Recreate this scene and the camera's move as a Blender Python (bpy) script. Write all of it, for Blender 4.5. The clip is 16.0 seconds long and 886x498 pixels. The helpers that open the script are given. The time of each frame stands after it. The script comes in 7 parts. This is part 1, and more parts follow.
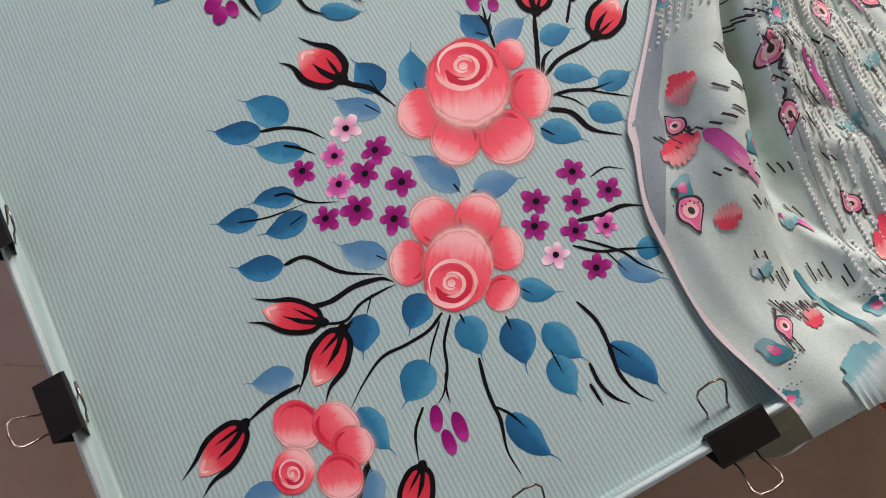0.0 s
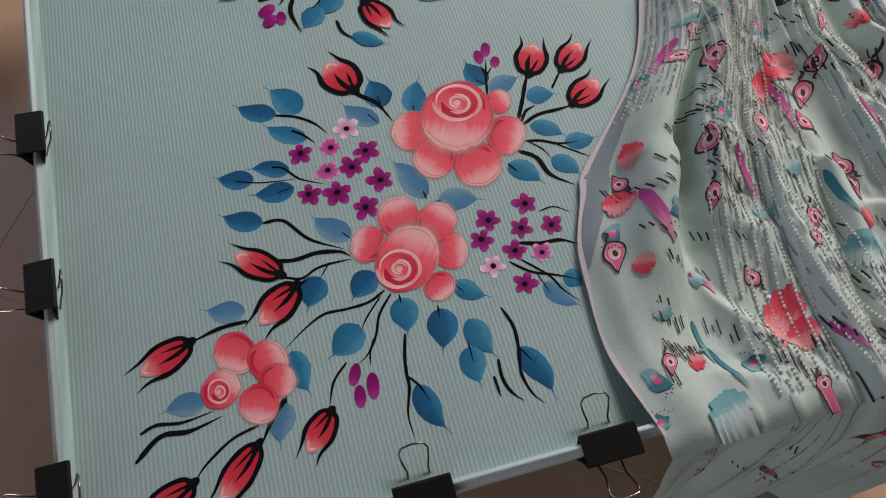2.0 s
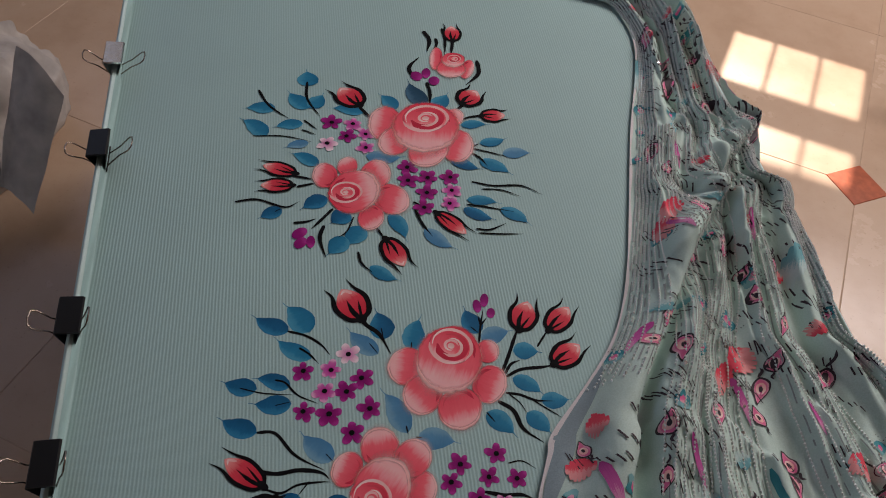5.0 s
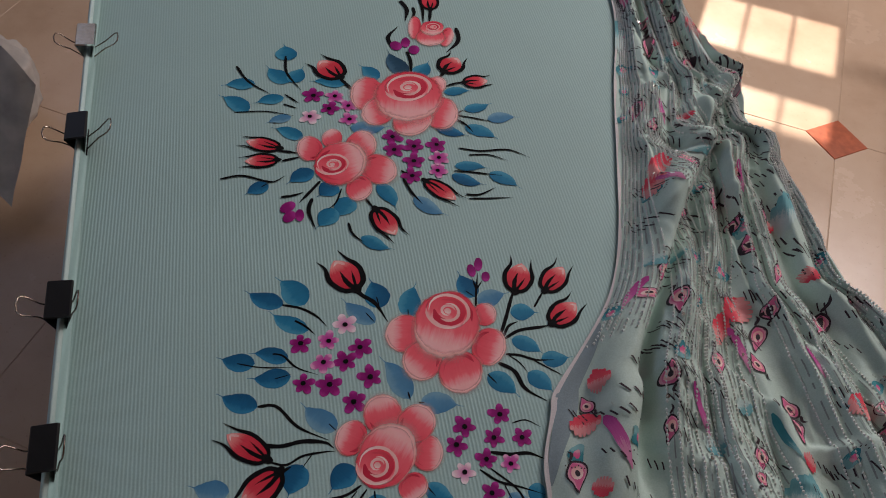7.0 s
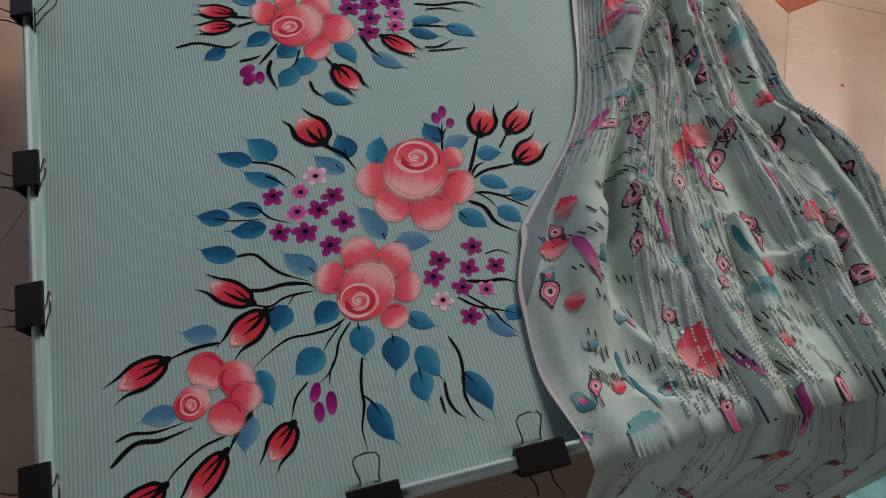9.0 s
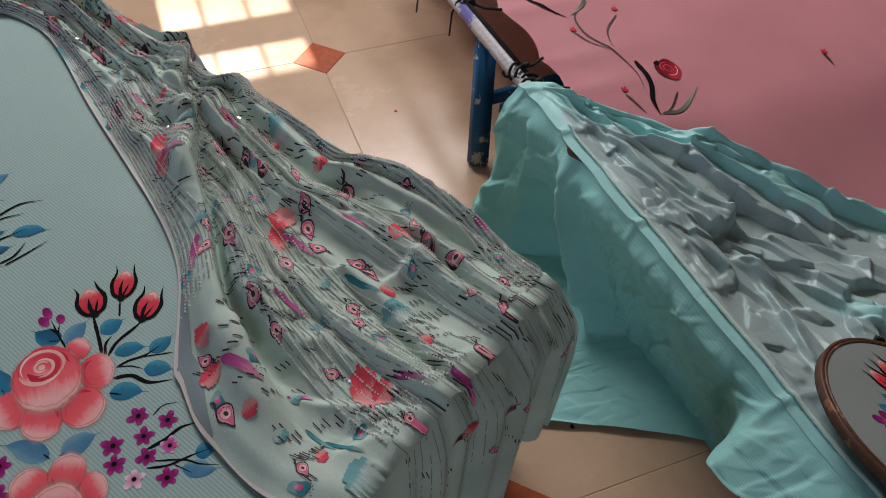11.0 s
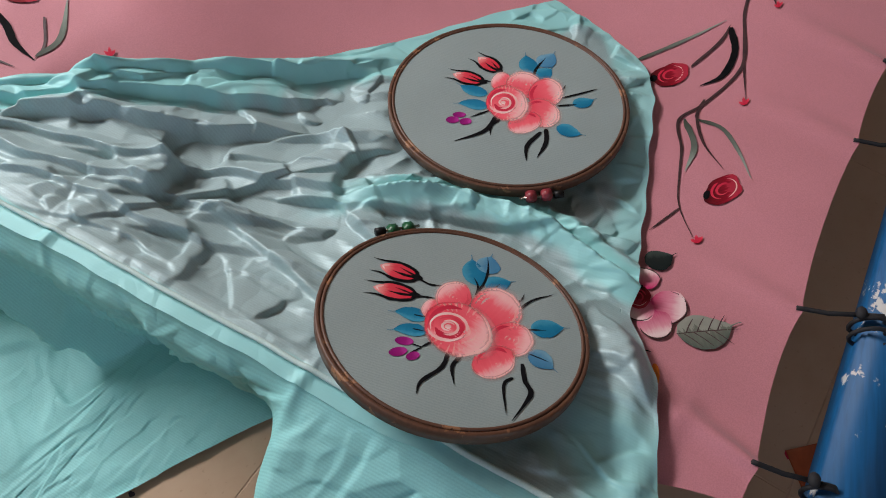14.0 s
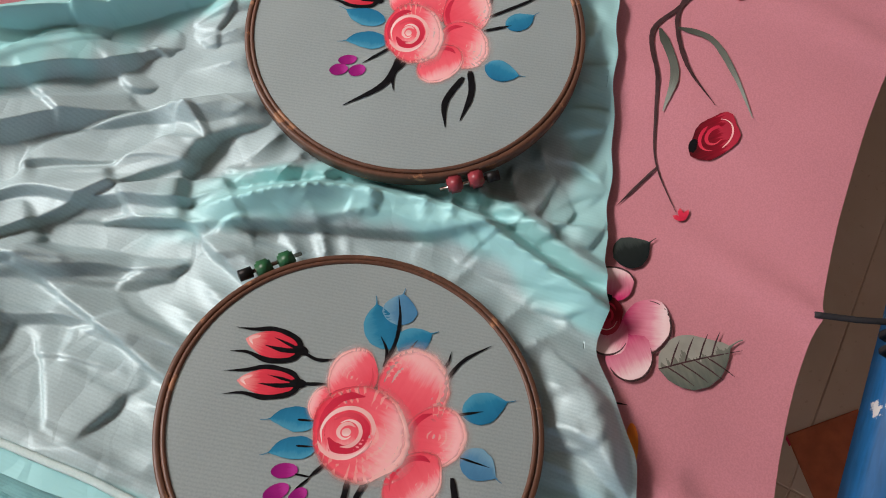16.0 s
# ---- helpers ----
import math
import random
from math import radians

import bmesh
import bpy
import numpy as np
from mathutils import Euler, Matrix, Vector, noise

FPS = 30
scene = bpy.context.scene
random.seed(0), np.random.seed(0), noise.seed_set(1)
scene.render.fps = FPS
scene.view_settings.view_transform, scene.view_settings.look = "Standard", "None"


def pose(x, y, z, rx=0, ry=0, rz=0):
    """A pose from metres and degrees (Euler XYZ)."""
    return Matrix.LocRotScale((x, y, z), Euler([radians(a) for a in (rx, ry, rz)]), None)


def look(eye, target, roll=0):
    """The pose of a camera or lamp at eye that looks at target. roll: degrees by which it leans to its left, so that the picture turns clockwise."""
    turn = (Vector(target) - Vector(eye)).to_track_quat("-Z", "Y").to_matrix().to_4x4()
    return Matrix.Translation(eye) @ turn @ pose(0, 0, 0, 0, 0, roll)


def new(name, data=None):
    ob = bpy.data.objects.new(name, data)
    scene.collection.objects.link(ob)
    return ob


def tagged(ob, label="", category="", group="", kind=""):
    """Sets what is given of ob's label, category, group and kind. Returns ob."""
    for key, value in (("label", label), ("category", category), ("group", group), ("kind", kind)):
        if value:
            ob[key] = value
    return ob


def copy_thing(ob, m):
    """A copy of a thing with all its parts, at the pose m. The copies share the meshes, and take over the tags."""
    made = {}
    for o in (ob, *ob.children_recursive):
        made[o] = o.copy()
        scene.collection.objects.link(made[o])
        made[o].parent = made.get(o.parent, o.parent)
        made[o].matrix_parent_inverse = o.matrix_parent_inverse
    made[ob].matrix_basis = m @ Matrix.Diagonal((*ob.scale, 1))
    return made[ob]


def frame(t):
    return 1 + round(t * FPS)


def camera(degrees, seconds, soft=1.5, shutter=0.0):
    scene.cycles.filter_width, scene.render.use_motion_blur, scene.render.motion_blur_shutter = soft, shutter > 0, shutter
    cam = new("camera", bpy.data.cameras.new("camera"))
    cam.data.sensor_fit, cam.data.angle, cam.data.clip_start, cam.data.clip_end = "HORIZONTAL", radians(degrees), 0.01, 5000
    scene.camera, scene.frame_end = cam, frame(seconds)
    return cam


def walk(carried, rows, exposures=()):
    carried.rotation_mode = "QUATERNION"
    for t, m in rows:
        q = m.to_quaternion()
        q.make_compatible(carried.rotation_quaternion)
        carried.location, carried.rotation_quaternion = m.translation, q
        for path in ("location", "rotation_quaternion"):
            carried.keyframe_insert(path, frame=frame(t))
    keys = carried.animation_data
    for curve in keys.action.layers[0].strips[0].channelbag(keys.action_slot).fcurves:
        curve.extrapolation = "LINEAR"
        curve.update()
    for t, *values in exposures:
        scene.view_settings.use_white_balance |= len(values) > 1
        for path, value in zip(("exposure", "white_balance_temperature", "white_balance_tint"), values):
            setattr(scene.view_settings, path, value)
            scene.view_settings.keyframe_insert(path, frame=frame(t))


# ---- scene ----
cam = camera(59.1, 16.0, soft=1.0)
PATH = [
    (0, (0.205, 0.257, 0.867), (0.202, 0.905, -1.025), -14.8),
    (0.5, (0.203, 0.221, 0.883), (0.233, 0.96, -0.975), -12.4),
    (1, (0.222, 0.201, 0.904), (0.285, 0.999, -0.929), -7.1),
    (1.5, (0.234, 0.164, 0.904), (0.253, 1.042, -0.893), -6.1),
    (2, (0.24, 0.135, 0.904), (0.237, 1.062, -0.868), -1.2),
    (2.5, (0.243, 0.116, 0.921), (0.239, 1.113, -0.813), 4.8),
    (3, (0.241, 0.104, 0.94), (0.227, 1.152, -0.764), 7.9),
    (3.5, (0.25, 0.116, 0.969), (0.231, 1.186, -0.72), 8.3),
    (4, (0.252, 0.138, 0.991), (0.227, 1.287, -0.646), 7.5),
    (4.5, (0.25, 0.153, 1.005), (0.214, 1.383, -0.572), 7.2),
    (4.7, (0.249, 0.158, 1.007), (0.208, 1.418, -0.546), 7.0),
    (6.8, (0.236, 0.153, 0.995), (0.245, 1.417, -0.555), 5.7),
    (7, (0.237, 0.145, 0.989), (0.254, 1.382, -0.583), 5.9),
    (7.5, (0.24, 0.119, 0.976), (0.273, 1.294, -0.642), 6.0),
    (8, (0.245, 0.092, 0.961), (0.288, 1.213, -0.695), 5.7),
    (8.2, (0.241, 0.085, 0.952), (0.279, 1.156, -0.737), 5.8),
    (10.3, (0.256, 0.059, 0.994), (0.755, 1.11, -0.633), 4.2),
    (10.5, (0.267, 0.05, 1.002), (0.86, 1.095, -0.597), 3.7),
    (11, (0.298, 0.021, 1.023), (1.132, 1.015, -0.499), 3.1),
    (11.5, (0.332, -0.024, 1.033), (1.373, 0.837, -0.442), 3.6),
    (12, (0.375, -0.059, 1.03), (1.541, 0.625, -0.444), 3.5),
    (12.5, (0.428, -0.075, 1.023), (1.644, 0.484, -0.463), 4.0),
    (13, (0.524, -0.095, 0.997), (1.699, 0.38, -0.549), 3.7),
    (13.5, (0.605, -0.095, 0.966), (1.709, 0.271, -0.661), 4.5),
    (14, (0.682, -0.042, 0.918), (1.686, 0.149, -0.801), 5.5),
    (14.5, (0.741, -0.004, 0.885), (1.643, 0.067, -0.899), 9.0),
    (15, (0.802, 0.002, 0.841), (1.597, 0.02, -0.994), 9.1),
    (15.5, (0.927, -0.033, 0.794), (1.508, -0.012, -1.12), 8.0),
    (16, (0.974, -0.038, 0.795), (1.516, -0.038, -1.13), 9.9),
]
EXPOSURES = [
    (0, 1.7, 7000, 29), (1, 1.55, 7000, 28), (1.5, 1.3, 6900, 26), (2.5, 1.08, 6800, 23), (3.5, 0.85, 6800, 21), (4.7, 0.66, 6700, 21), (7, 0.56, 6700, 21), (8, 0.74, 6700, 20),
    (9.5, 0.75, 6700, 18), (10.5, 0.78, 6700, 17), (11.5, 0.85, 6500, 15), (12.5, 1.12, 6300, 13), (13.5, 1.38, 6300, 13), (14.2, 1.56, 6400, 15), (15, 1.76, 6600, 17), (16, 1.8, 6700, 19),
]
walk(cam, [(t, look(eye, target, roll)) for t, eye, target, roll in PATH], EXPOSURES)

# ---- light ----
SUN_EL = radians(46)
TILE_A = radians(-17.0)          # the room's walls and tiles run this way
AX = Vector((math.cos(TILE_A), math.sin(TILE_A), 0))
BX = Vector((-math.sin(TILE_A), math.cos(TILE_A), 0))
ROOM0 = Vector((0.66, 0.25, 0))
world = bpy.data.worlds.new("sky")
scene.world = world
world.use_nodes = True
sky = world.node_tree.nodes.new("ShaderNodeTexSky")
sky.sky_type, sky.sun_disc, sky.sun_elevation, sky.sun_rotation = "NISHITA", False, SUN_EL, radians(17)
world.node_tree.links.new(sky.outputs[0], world.node_tree.nodes["Background"].inputs[0])
world.node_tree.nodes["Background"].inputs[1].default_value = 0.12


def room(a, b, z=0.0):
    return ROOM0 + AX * a + BX * b + Vector((0, 0, z))


sun = new("sun", bpy.data.lights.new("sun", "SUN"))
sun.data.energy, sun.data.angle, sun.data.color = 5.0, radians(0.5), (1.0, 0.9, 0.75)
sun.matrix_world = look(room(0, 0, 0) + BX * math.cos(SUN_EL) * 5 + Vector((0, 0, 5 * math.sin(SUN_EL))), room(0, 0, 0))


def window_light(name, place, target, w, h, watts, color):
    lamp = new(name, bpy.data.lights.new(name, "AREA"))
    lamp.data.shape, lamp.data.size, lamp.data.size_y, lamp.data.energy, lamp.data.color = "RECTANGLE", w, h, watts, color
    lamp.matrix_world = look(place, target)


window_light("north_window_daylight", room(0.35, 2.5, 2.02), room(0.45, 0.5, 0.2), 1.5, 0.5, 36, (1.0, 0.96, 0.92))
window_light("west_window_daylight", room(-2.15, 0.9, 1.4), room(0.3, 0.5, 0.3), 1.5, 1.1, 0.5, (1.0, 0.97, 0.93))
window_light("door_daylight", room(-0.9, -2.05, 1.1), room(0.5, 0.0, 0.3), 0.8, 1.3, 1.6, (1.0, 0.97, 0.92))

# ---- materials ----


def nodes_of(name, rough=0.6, metal=0.0, spec=0.5):
    m = bpy.data.materials.new(name)
    m.use_nodes = True
    b = m.node_tree.nodes["Principled BSDF"]
    b.inputs["Roughness"].default_value, b.inputs["Metallic"].default_value = rough, metal
    b.inputs["Specular IOR Level"].default_value = spec
    return m, m.node_tree, b


def add(tree, kind, **values):
    n = tree.nodes.new(kind)
    for key, v in values.items():
        n.inputs[key.replace("_", " ")].default_value = v
    return n


def ramp(tree, fac, stops):
    r = tree.nodes.new("ShaderNodeValToRGB")
    while len(r.color_ramp.elements) < len(stops):
        r.color_ramp.elements.new(0.5)
    for e, (p, c) in zip(r.color_ramp.elements, stops):
        e.position, e.color = p, (*c, 1)
    tree.links.new(fac, r.inputs[0])
    return r.outputs[0]


def blend(tree, fac, a, b, mode="MIX"):
    m = tree.nodes.new("ShaderNodeMix")
    m.data_type, m.blend_type = "RGBA", mode
    for socket, v in ((m.inputs[0], fac), (m.inputs[6], a), (m.inputs[7], b)):
        if isinstance(v, (int, float)):
            socket.default_value = v
        elif isinstance(v, tuple):
            socket.default_value = (*v, 1)
        else:
            tree.links.new(v, socket)
    return m.outputs[2]


def coords(tree, which="Object", turn=0.0, scale=(1, 1, 1)):
    c = tree.nodes.new("ShaderNodeTexCoord")
    m = tree.nodes.new("ShaderNodeMapping")
    m.inputs["Rotation"].default_value[2] = turn
    m.inputs["Scale"].default_value = scale
    tree.links.new(c.outputs[which], m.inputs[0])
    return m.outputs[0]


def noise_of(tree, vec, scale, detail=3.0, rough=0.5):
    n = add(tree, "ShaderNodeTexNoise", Scale=scale, Detail=detail, Roughness=rough)
    tree.links.new(vec, n.inputs["Vector"])
    return n.outputs[0]


def relief(tree, bsdf, height, strength, distance):
    b = add(tree, "ShaderNodeBump", Strength=strength, Distance=distance)
    tree.links.new(height, b.inputs["Height"])
    tree.links.new(b.outputs[0], bsdf.inputs["Normal"])


def shade(c, k):
    return tuple(min(1.0, x * k) for x in c)


def cloth(name, color, rough=0.7, spec=0.3, rib=0.0, rib_turn=0.0, sheen=0.0, wear=0.12, weave=700.0, depth=0.45, metal=0.0, bump=0.25, crinkle=0.0, turned=None):
    """Woven cloth: fine threads, uneven dye, and ribs a few millimetres apart where it has them."""
    m, t, b = nodes_of(name, rough, metal, spec)
    vec = coords(t)
    big = noise_of(t, vec, 7, 4)
    fine = noise_of(t, vec, weave, 2)
    col = ramp(t, big, [(0.3, shade(color, 1 - wear)), (0.7, shade(color, 1 + wear))])
    col = blend(t, 0.10, col, ramp(t, fine, [(0.35, (0.2, 0.2, 0.2)), (0.65, (0.9, 0.9, 0.9))]), "OVERLAY")
    height = fine
    if rib:
        w = add(t, "ShaderNodeTexWave", Scale=rib, Distortion=0.6, Detail=1.0)
        w.bands_direction = "X"
        t.links.new(coords(t, "Object", rib_turn), w.inputs["Vector"])
        col = blend(t, depth, col, ramp(t, w.outputs[0], [(0.1, shade(color, 0.78)), (0.8, shade(color, 1.12))]))
        height = w.outputs[0]
    if turned:
        # where the cloth is folded over, its brighter and duller reverse shows
        over = t.nodes.new("ShaderNodeAttribute")
        over.attribute_name = "turned"
        col = blend(t, over.outputs["Fac"], col, turned)
        for name_, a, b_ in (("Metallic", metal, 0.08), ("Roughness", rough, 0.55)):
            r = t.nodes.new("ShaderNodeMapRange")
            r.inputs["To Min"].default_value, r.inputs["To Max"].default_value = a, b_
            t.links.new(over.outputs["Fac"], r.inputs["Value"])
            t.links.new(r.outputs[0], b.inputs[name_])
    t.links.new(col, b.inputs["Base Color"])
    b.inputs["Sheen Weight"].default_value = sheen
    relief(t, b, height, bump, 0.0006)
    if crinkle:
        # small sharp wrinkles: roof-like facets between crossing ridges
        drift = t.nodes.new("ShaderNodeTexNoise")
        drift.inputs["Scale"].default_value = 9.0
        t.links.new(vec, drift.inputs["Vector"])
        moved = t.nodes.new("ShaderNodeVectorMath")
        moved.operation = "MULTIPLY_ADD"
        t.links.new(drift.outputs["Color"], moved.inputs[0])
        moved.inputs[1].default_value = (0.16, 0.16, 0.16)
        t.links.new(coords(t, "Object", rib_turn, (1.0, 1.5, 1.2)), moved.inputs[2])
        facets = add(t, "ShaderNodeTexVoronoi", Scale=17.0)
        facets.feature = "DISTANCE_TO_EDGE"
        t.links.new(moved.outputs[0], facets.inputs["Vector"])
        where = ramp(t, noise_of(t, vec, 11, 2), [(0.35, (0.1, 0.1, 0.1)), (0.6, (1, 1, 1))])
        folds = add(t, "ShaderNodeBump", Strength=crinkle, Distance=0.02)
        t.links.new(blend(t, 1.0, facets.outputs["Distance"], where, "MULTIPLY"), folds.inputs["Height"])
        t.links.new(b.inputs["Normal"].links[0].from_node.outputs[0], b.inputs["Normal"])
        t.links.new(folds.outputs[0], b.inputs["Normal"].links[0].from_node.inputs["Normal"])
    return m


def worn(name, color, under, amount=0.5, rough=0.45, spec=0.5, scale=30.0):
    """Old paint over wood or metal, chipped in patches."""
    m, t, b = nodes_of(name, rough, 0, spec)
    vec = coords(t)
    chips = noise_of(t, vec, scale, 6, 0.65)
    grain = noise_of(t, coords(t, "Object", 0, (1, 12, 12)), 20, 4)
    base = ramp(t, grain, [(0.3, shade(color, 0.8)), (0.7, shade(color, 1.15))])
    t.links.new(blend(t, ramp(t, chips, [(amount, (0, 0, 0)), (amount + 0.03, (1, 1, 1))]), base, under), b.inputs["Base Color"])
    relief(t, b, chips, 0.2, 0.001)
    return m


def floor_material():
    m, t, b = nodes_of("glazed_floor_tile", 0.16, 0, 0.25)
    vec = coords(t)
    veins = noise_of(t, vec, 3.5, 8, 0.6)
    specks = noise_of(t, vec, 160, 2)
    rnd = t.nodes.new("ShaderNodeObjectInfo")
    col = ramp(t, veins, [(0.3, (0.44, 0.3, 0.2)), (0.5, (0.53, 0.38, 0.265)), (0.72, (0.58, 0.43, 0.31))])
    col = blend(t, ramp(t, specks, [(0.66, (0, 0, 0)), (0.72, (0.5, 0.5, 0.5))]), col, (0.4, 0.28, 0.19))
    t.links.new(col, b.inputs["Base Color"])
    t.links.new(ramp(t, veins, [(0.3, (0.2, 0.2, 0.2)), (0.8, (0.32, 0.32, 0.32))]), b.inputs["Roughness"])
    return m


def plain(name, color, rough=0.5, metal=0.0, spec=0.5, grain=60.0, vary=0.15):
    m, t, b = nodes_of(name, rough, metal, spec)
    vec = coords(t)
    n = noise_of(t, vec, grain, 4)
    t.links.new(ramp(t, n, [(0.3, shade(color, 1 - vary)), (0.7, shade(color, 1 + vary))]), b.inputs["Base Color"])
    relief(t, b, n, 0.1, 0.0005)
    return m


MINT = cloth("mint_ribbed_cloth", (0.33, 0.49, 0.475), 0.6, 0.2, rib=95.0, rib_turn=radians(-14.5), wear=0.05)
HEM = cloth("pale_mint_hem", (0.5, 0.66, 0.64), 0.7, 0.3, wear=0.05)
PINK = cloth("dusty_pink_cloth", (0.51, 0.2, 0.233), 0.6, 0.3, sheen=0.2, wear=0.06)
TEAL = cloth("teal_satin", (0.35, 0.475, 0.487), 0.53, 0.55, rib=110.0, rib_turn=radians(13), wear=0.08, depth=0.2, metal=0.15, bump=0.06, crinkle=0.12, turned=(0.29, 0.62, 0.62))
TEAL_FALL = cloth("teal_satin_face", (0.25, 0.575, 0.575), 0.62, 0.3, rib=110.0, rib_turn=radians(13), wear=0.08, depth=0.22, bump=0.12, crinkle=0.15)
HOOP_CLOTH = cloth("grey_satin_in_hoop", (0.34, 0.42, 0.42), 0.32, 0.5, rib=110.0, rib_turn=0.0, wear=0.06, depth=0.2, metal=0.3, bump=0.12)
SHAWL = cloth("pale_mint_chiffon", (0.46, 0.60, 0.545), 0.7, 0.3, wear=0.17)
FLOOR = floor_material()
RED_TILE = plain("terracotta_inset", (0.42, 0.1, 0.04), 0.2, vary=0.2)
GROUT = plain("grout", (0.46, 0.33, 0.23), 0.8)
# walls and ceiling stay out of view; darkened to cut bounced fill light
WALL = plain("dark_unseen_plaster", (0.24, 0.21, 0.185), 0.85, grain=12)
BLUE = worn("chipped_blue_paint", (0.008, 0.095, 0.24), (0.5, 0.5, 0.48), 0.6, 0.5, 0.3)
RAIL_PAINT = worn("patchy_rail_paint", (0.52, 0.52, 0.56), (0.16, 0.16, 0.42), 0.56, 0.45, scale=14)
NAVY = plain("dark_navy_paint", (0.012, 0.02, 0.035), 0.4)
BLACK = plain("black_enamel", (0.008, 0.008, 0.008), 0.45, spec=0.2)
CORD = plain("black_cord", (0.012, 0.012, 0.014), 0.8, grain=300)
STEEL = plain("bronzed_wire", (0.3, 0.24, 0.2), 0.25, 1.0)
HOOPWOOD = worn("dark_hoop_wood", (0.1, 0.042, 0.022), (0.28, 0.13, 0.06), 0.58, 0.5, scale=40)

# ---- building helpers ----


def obj(name, bm, material, smooth=True):
    me = bpy.data.meshes.new(name)
    bm.to_mesh(me)
    bm.free()
    if smooth:
        me.shade_smooth()
    me.materials.append(material)
    return new(name, me)


def part(name, bm, material, parent, label="", smooth=True):
    ob = obj(name, bm, material, smooth)
    ob.parent = parent
    return tagged(ob, label)


def grid_mesh(nu, nv, place):
    """A sheet of nu x nv cells; place(i/nu, j/nv) gives each point."""
    bm = bmesh.new()
    uv = bm.loops.layers.uv.new("UVMap")
    vs = [[bm.verts.new(place(i / nu, j / nv)) for j in range(nv + 1)] for i in range(nu + 1)]
    for i in range(nu):
        for j in range(nv):
            f = bm.faces.new((vs[i][j], vs[i + 1][j], vs[i + 1][j + 1], vs[i][j + 1]))
            for l, (a, b) in zip(f.loops, ((i, j), (i + 1, j), (i + 1, j + 1), (i, j + 1))):
                l[uv].uv = (a / nu, b / nv)
    return bm


def thicken(ob, t, offset=-1.0):
    m = ob.modifiers.new("thickness", "SOLIDIFY")
    m.thickness, m.offset = t, offset
    return ob


def beam(bm, p, q, w, h, up=(0, 0, 1), bevel=0.0):
    """A squared bar from p to q, w across and h along up."""
    p, q = Vector(p), Vector(q)
    d = (q - p).normalized()
    side = d.cross(Vector(up)).normalized()
    top = side.cross(d)
    made = bmesh.ops.create_cube(bm, size=1.0)["verts"]
    m = Matrix((side * w, d * (q - p).length, top * h)).transposed().to_4x4()
    m.translation = (p + q) / 2
    bmesh.ops.transform(bm, matrix=m, verts=made)
    if bevel:
        edges = {e for v in made for e in v.link_edges}
        bmesh.ops.bevel(bm, geom=list(edges), offset=bevel, segments=2, affect="EDGES")


def tube(bm, pts, r, sides=8, r_end=None):
    """A round cord or wire along pts."""
    pts = [Vector(p) for p in pts]
    rings = []
    for n, p in enumerate(pts):
        d = (pts[min(n + 1, len(pts) - 1)] - pts[max(n - 1, 0)]).normalized()
        a = d.orthogonal().normalized() if not rings else (last - d * last.dot(d)).normalized()
        last, b = a, d.cross(a)
        rad = r if r_end is None else r + (r_end - r) * n / (len(pts) - 1)
        rings.append([bm.verts.new(p + rad * (math.cos(k) * a + math.sin(k) * b)) for k in (2 * math.pi * i / sides for i in range(sides))])
    for x, y in zip(rings, rings[1:]):
        for i in range(sides):
            bm.faces.new((x[i], x[(i + 1) % sides], y[(i + 1) % sides], y[i]))
    bm.faces.new(rings[0][::-1])
    bm.faces.new(rings[-1])


def smooth01(x, a, b):
    t = max(0.0, min(1.0, (x - a) / (b - a)))
    return t * t * (3 - 2 * t)


def table(x, rows):
    """Smooth reading of y from rows of (x, y)."""
    if x <= rows[0][0]:
        return rows[0][1]
    if x >= rows[-1][0]:
        return rows[-1][1]
    i = next(k for k in range(len(rows) - 1) if x <= rows[k + 1][0])
    (x0, y0), (x1, y1) = rows[i], rows[i + 1]

    def slope(j):
        lo, hi = max(j - 1, 0), min(j + 1, len(rows) - 1)
        return (rows[hi][1] - rows[lo][1]) / (rows[hi][0] - rows[lo][0])

    h, t = x1 - x0, (x - x0) / (x1 - x0)
    return y0 * (1 + 2 * t) * (1 - t) ** 2 + slope(i) * h * t * (1 - t) ** 2 + y1 * t * t * (3 - 2 * t) + slope(i + 1) * h * t * t * (t - 1)


# ---- floor and walls ----
TILE = 0.535
floor = new("floor")
tagged(floor, "beige glazed floor tiles with terracotta diamond insets", "floor", kind="structure")
bm = grid_mesh(1, 1, lambda a, b: room(-3 + 6 * a, -2.5 + 6 * b, -0.0008))
part("grout_bed", bm, GROUT, floor)


def slab(name, half, top, material):
    """A square tile with its top at z = top and slightly eased edges."""
    bm = bmesh.new()
    rows = [[bm.verts.new((x * k, y * k, z)) for x, y in ((half, half), (-half, half), (-half, -half), (half, -half))] for k, z in ((1, -0.006), (1, top - 0.0008), (1 - 0.001 / half, top))]
    for lo, hi in zip(rows, rows[1:]):
        for i in range(4):
            bm.faces.new((lo[i], lo[(i + 1) % 4], hi[(i + 1) % 4], hi[i]))
    bm.faces.new(rows[-1])
    me = bpy.data.meshes.new(name)
    bm.to_mesh(me)
    me.materials.append(material)
    return me


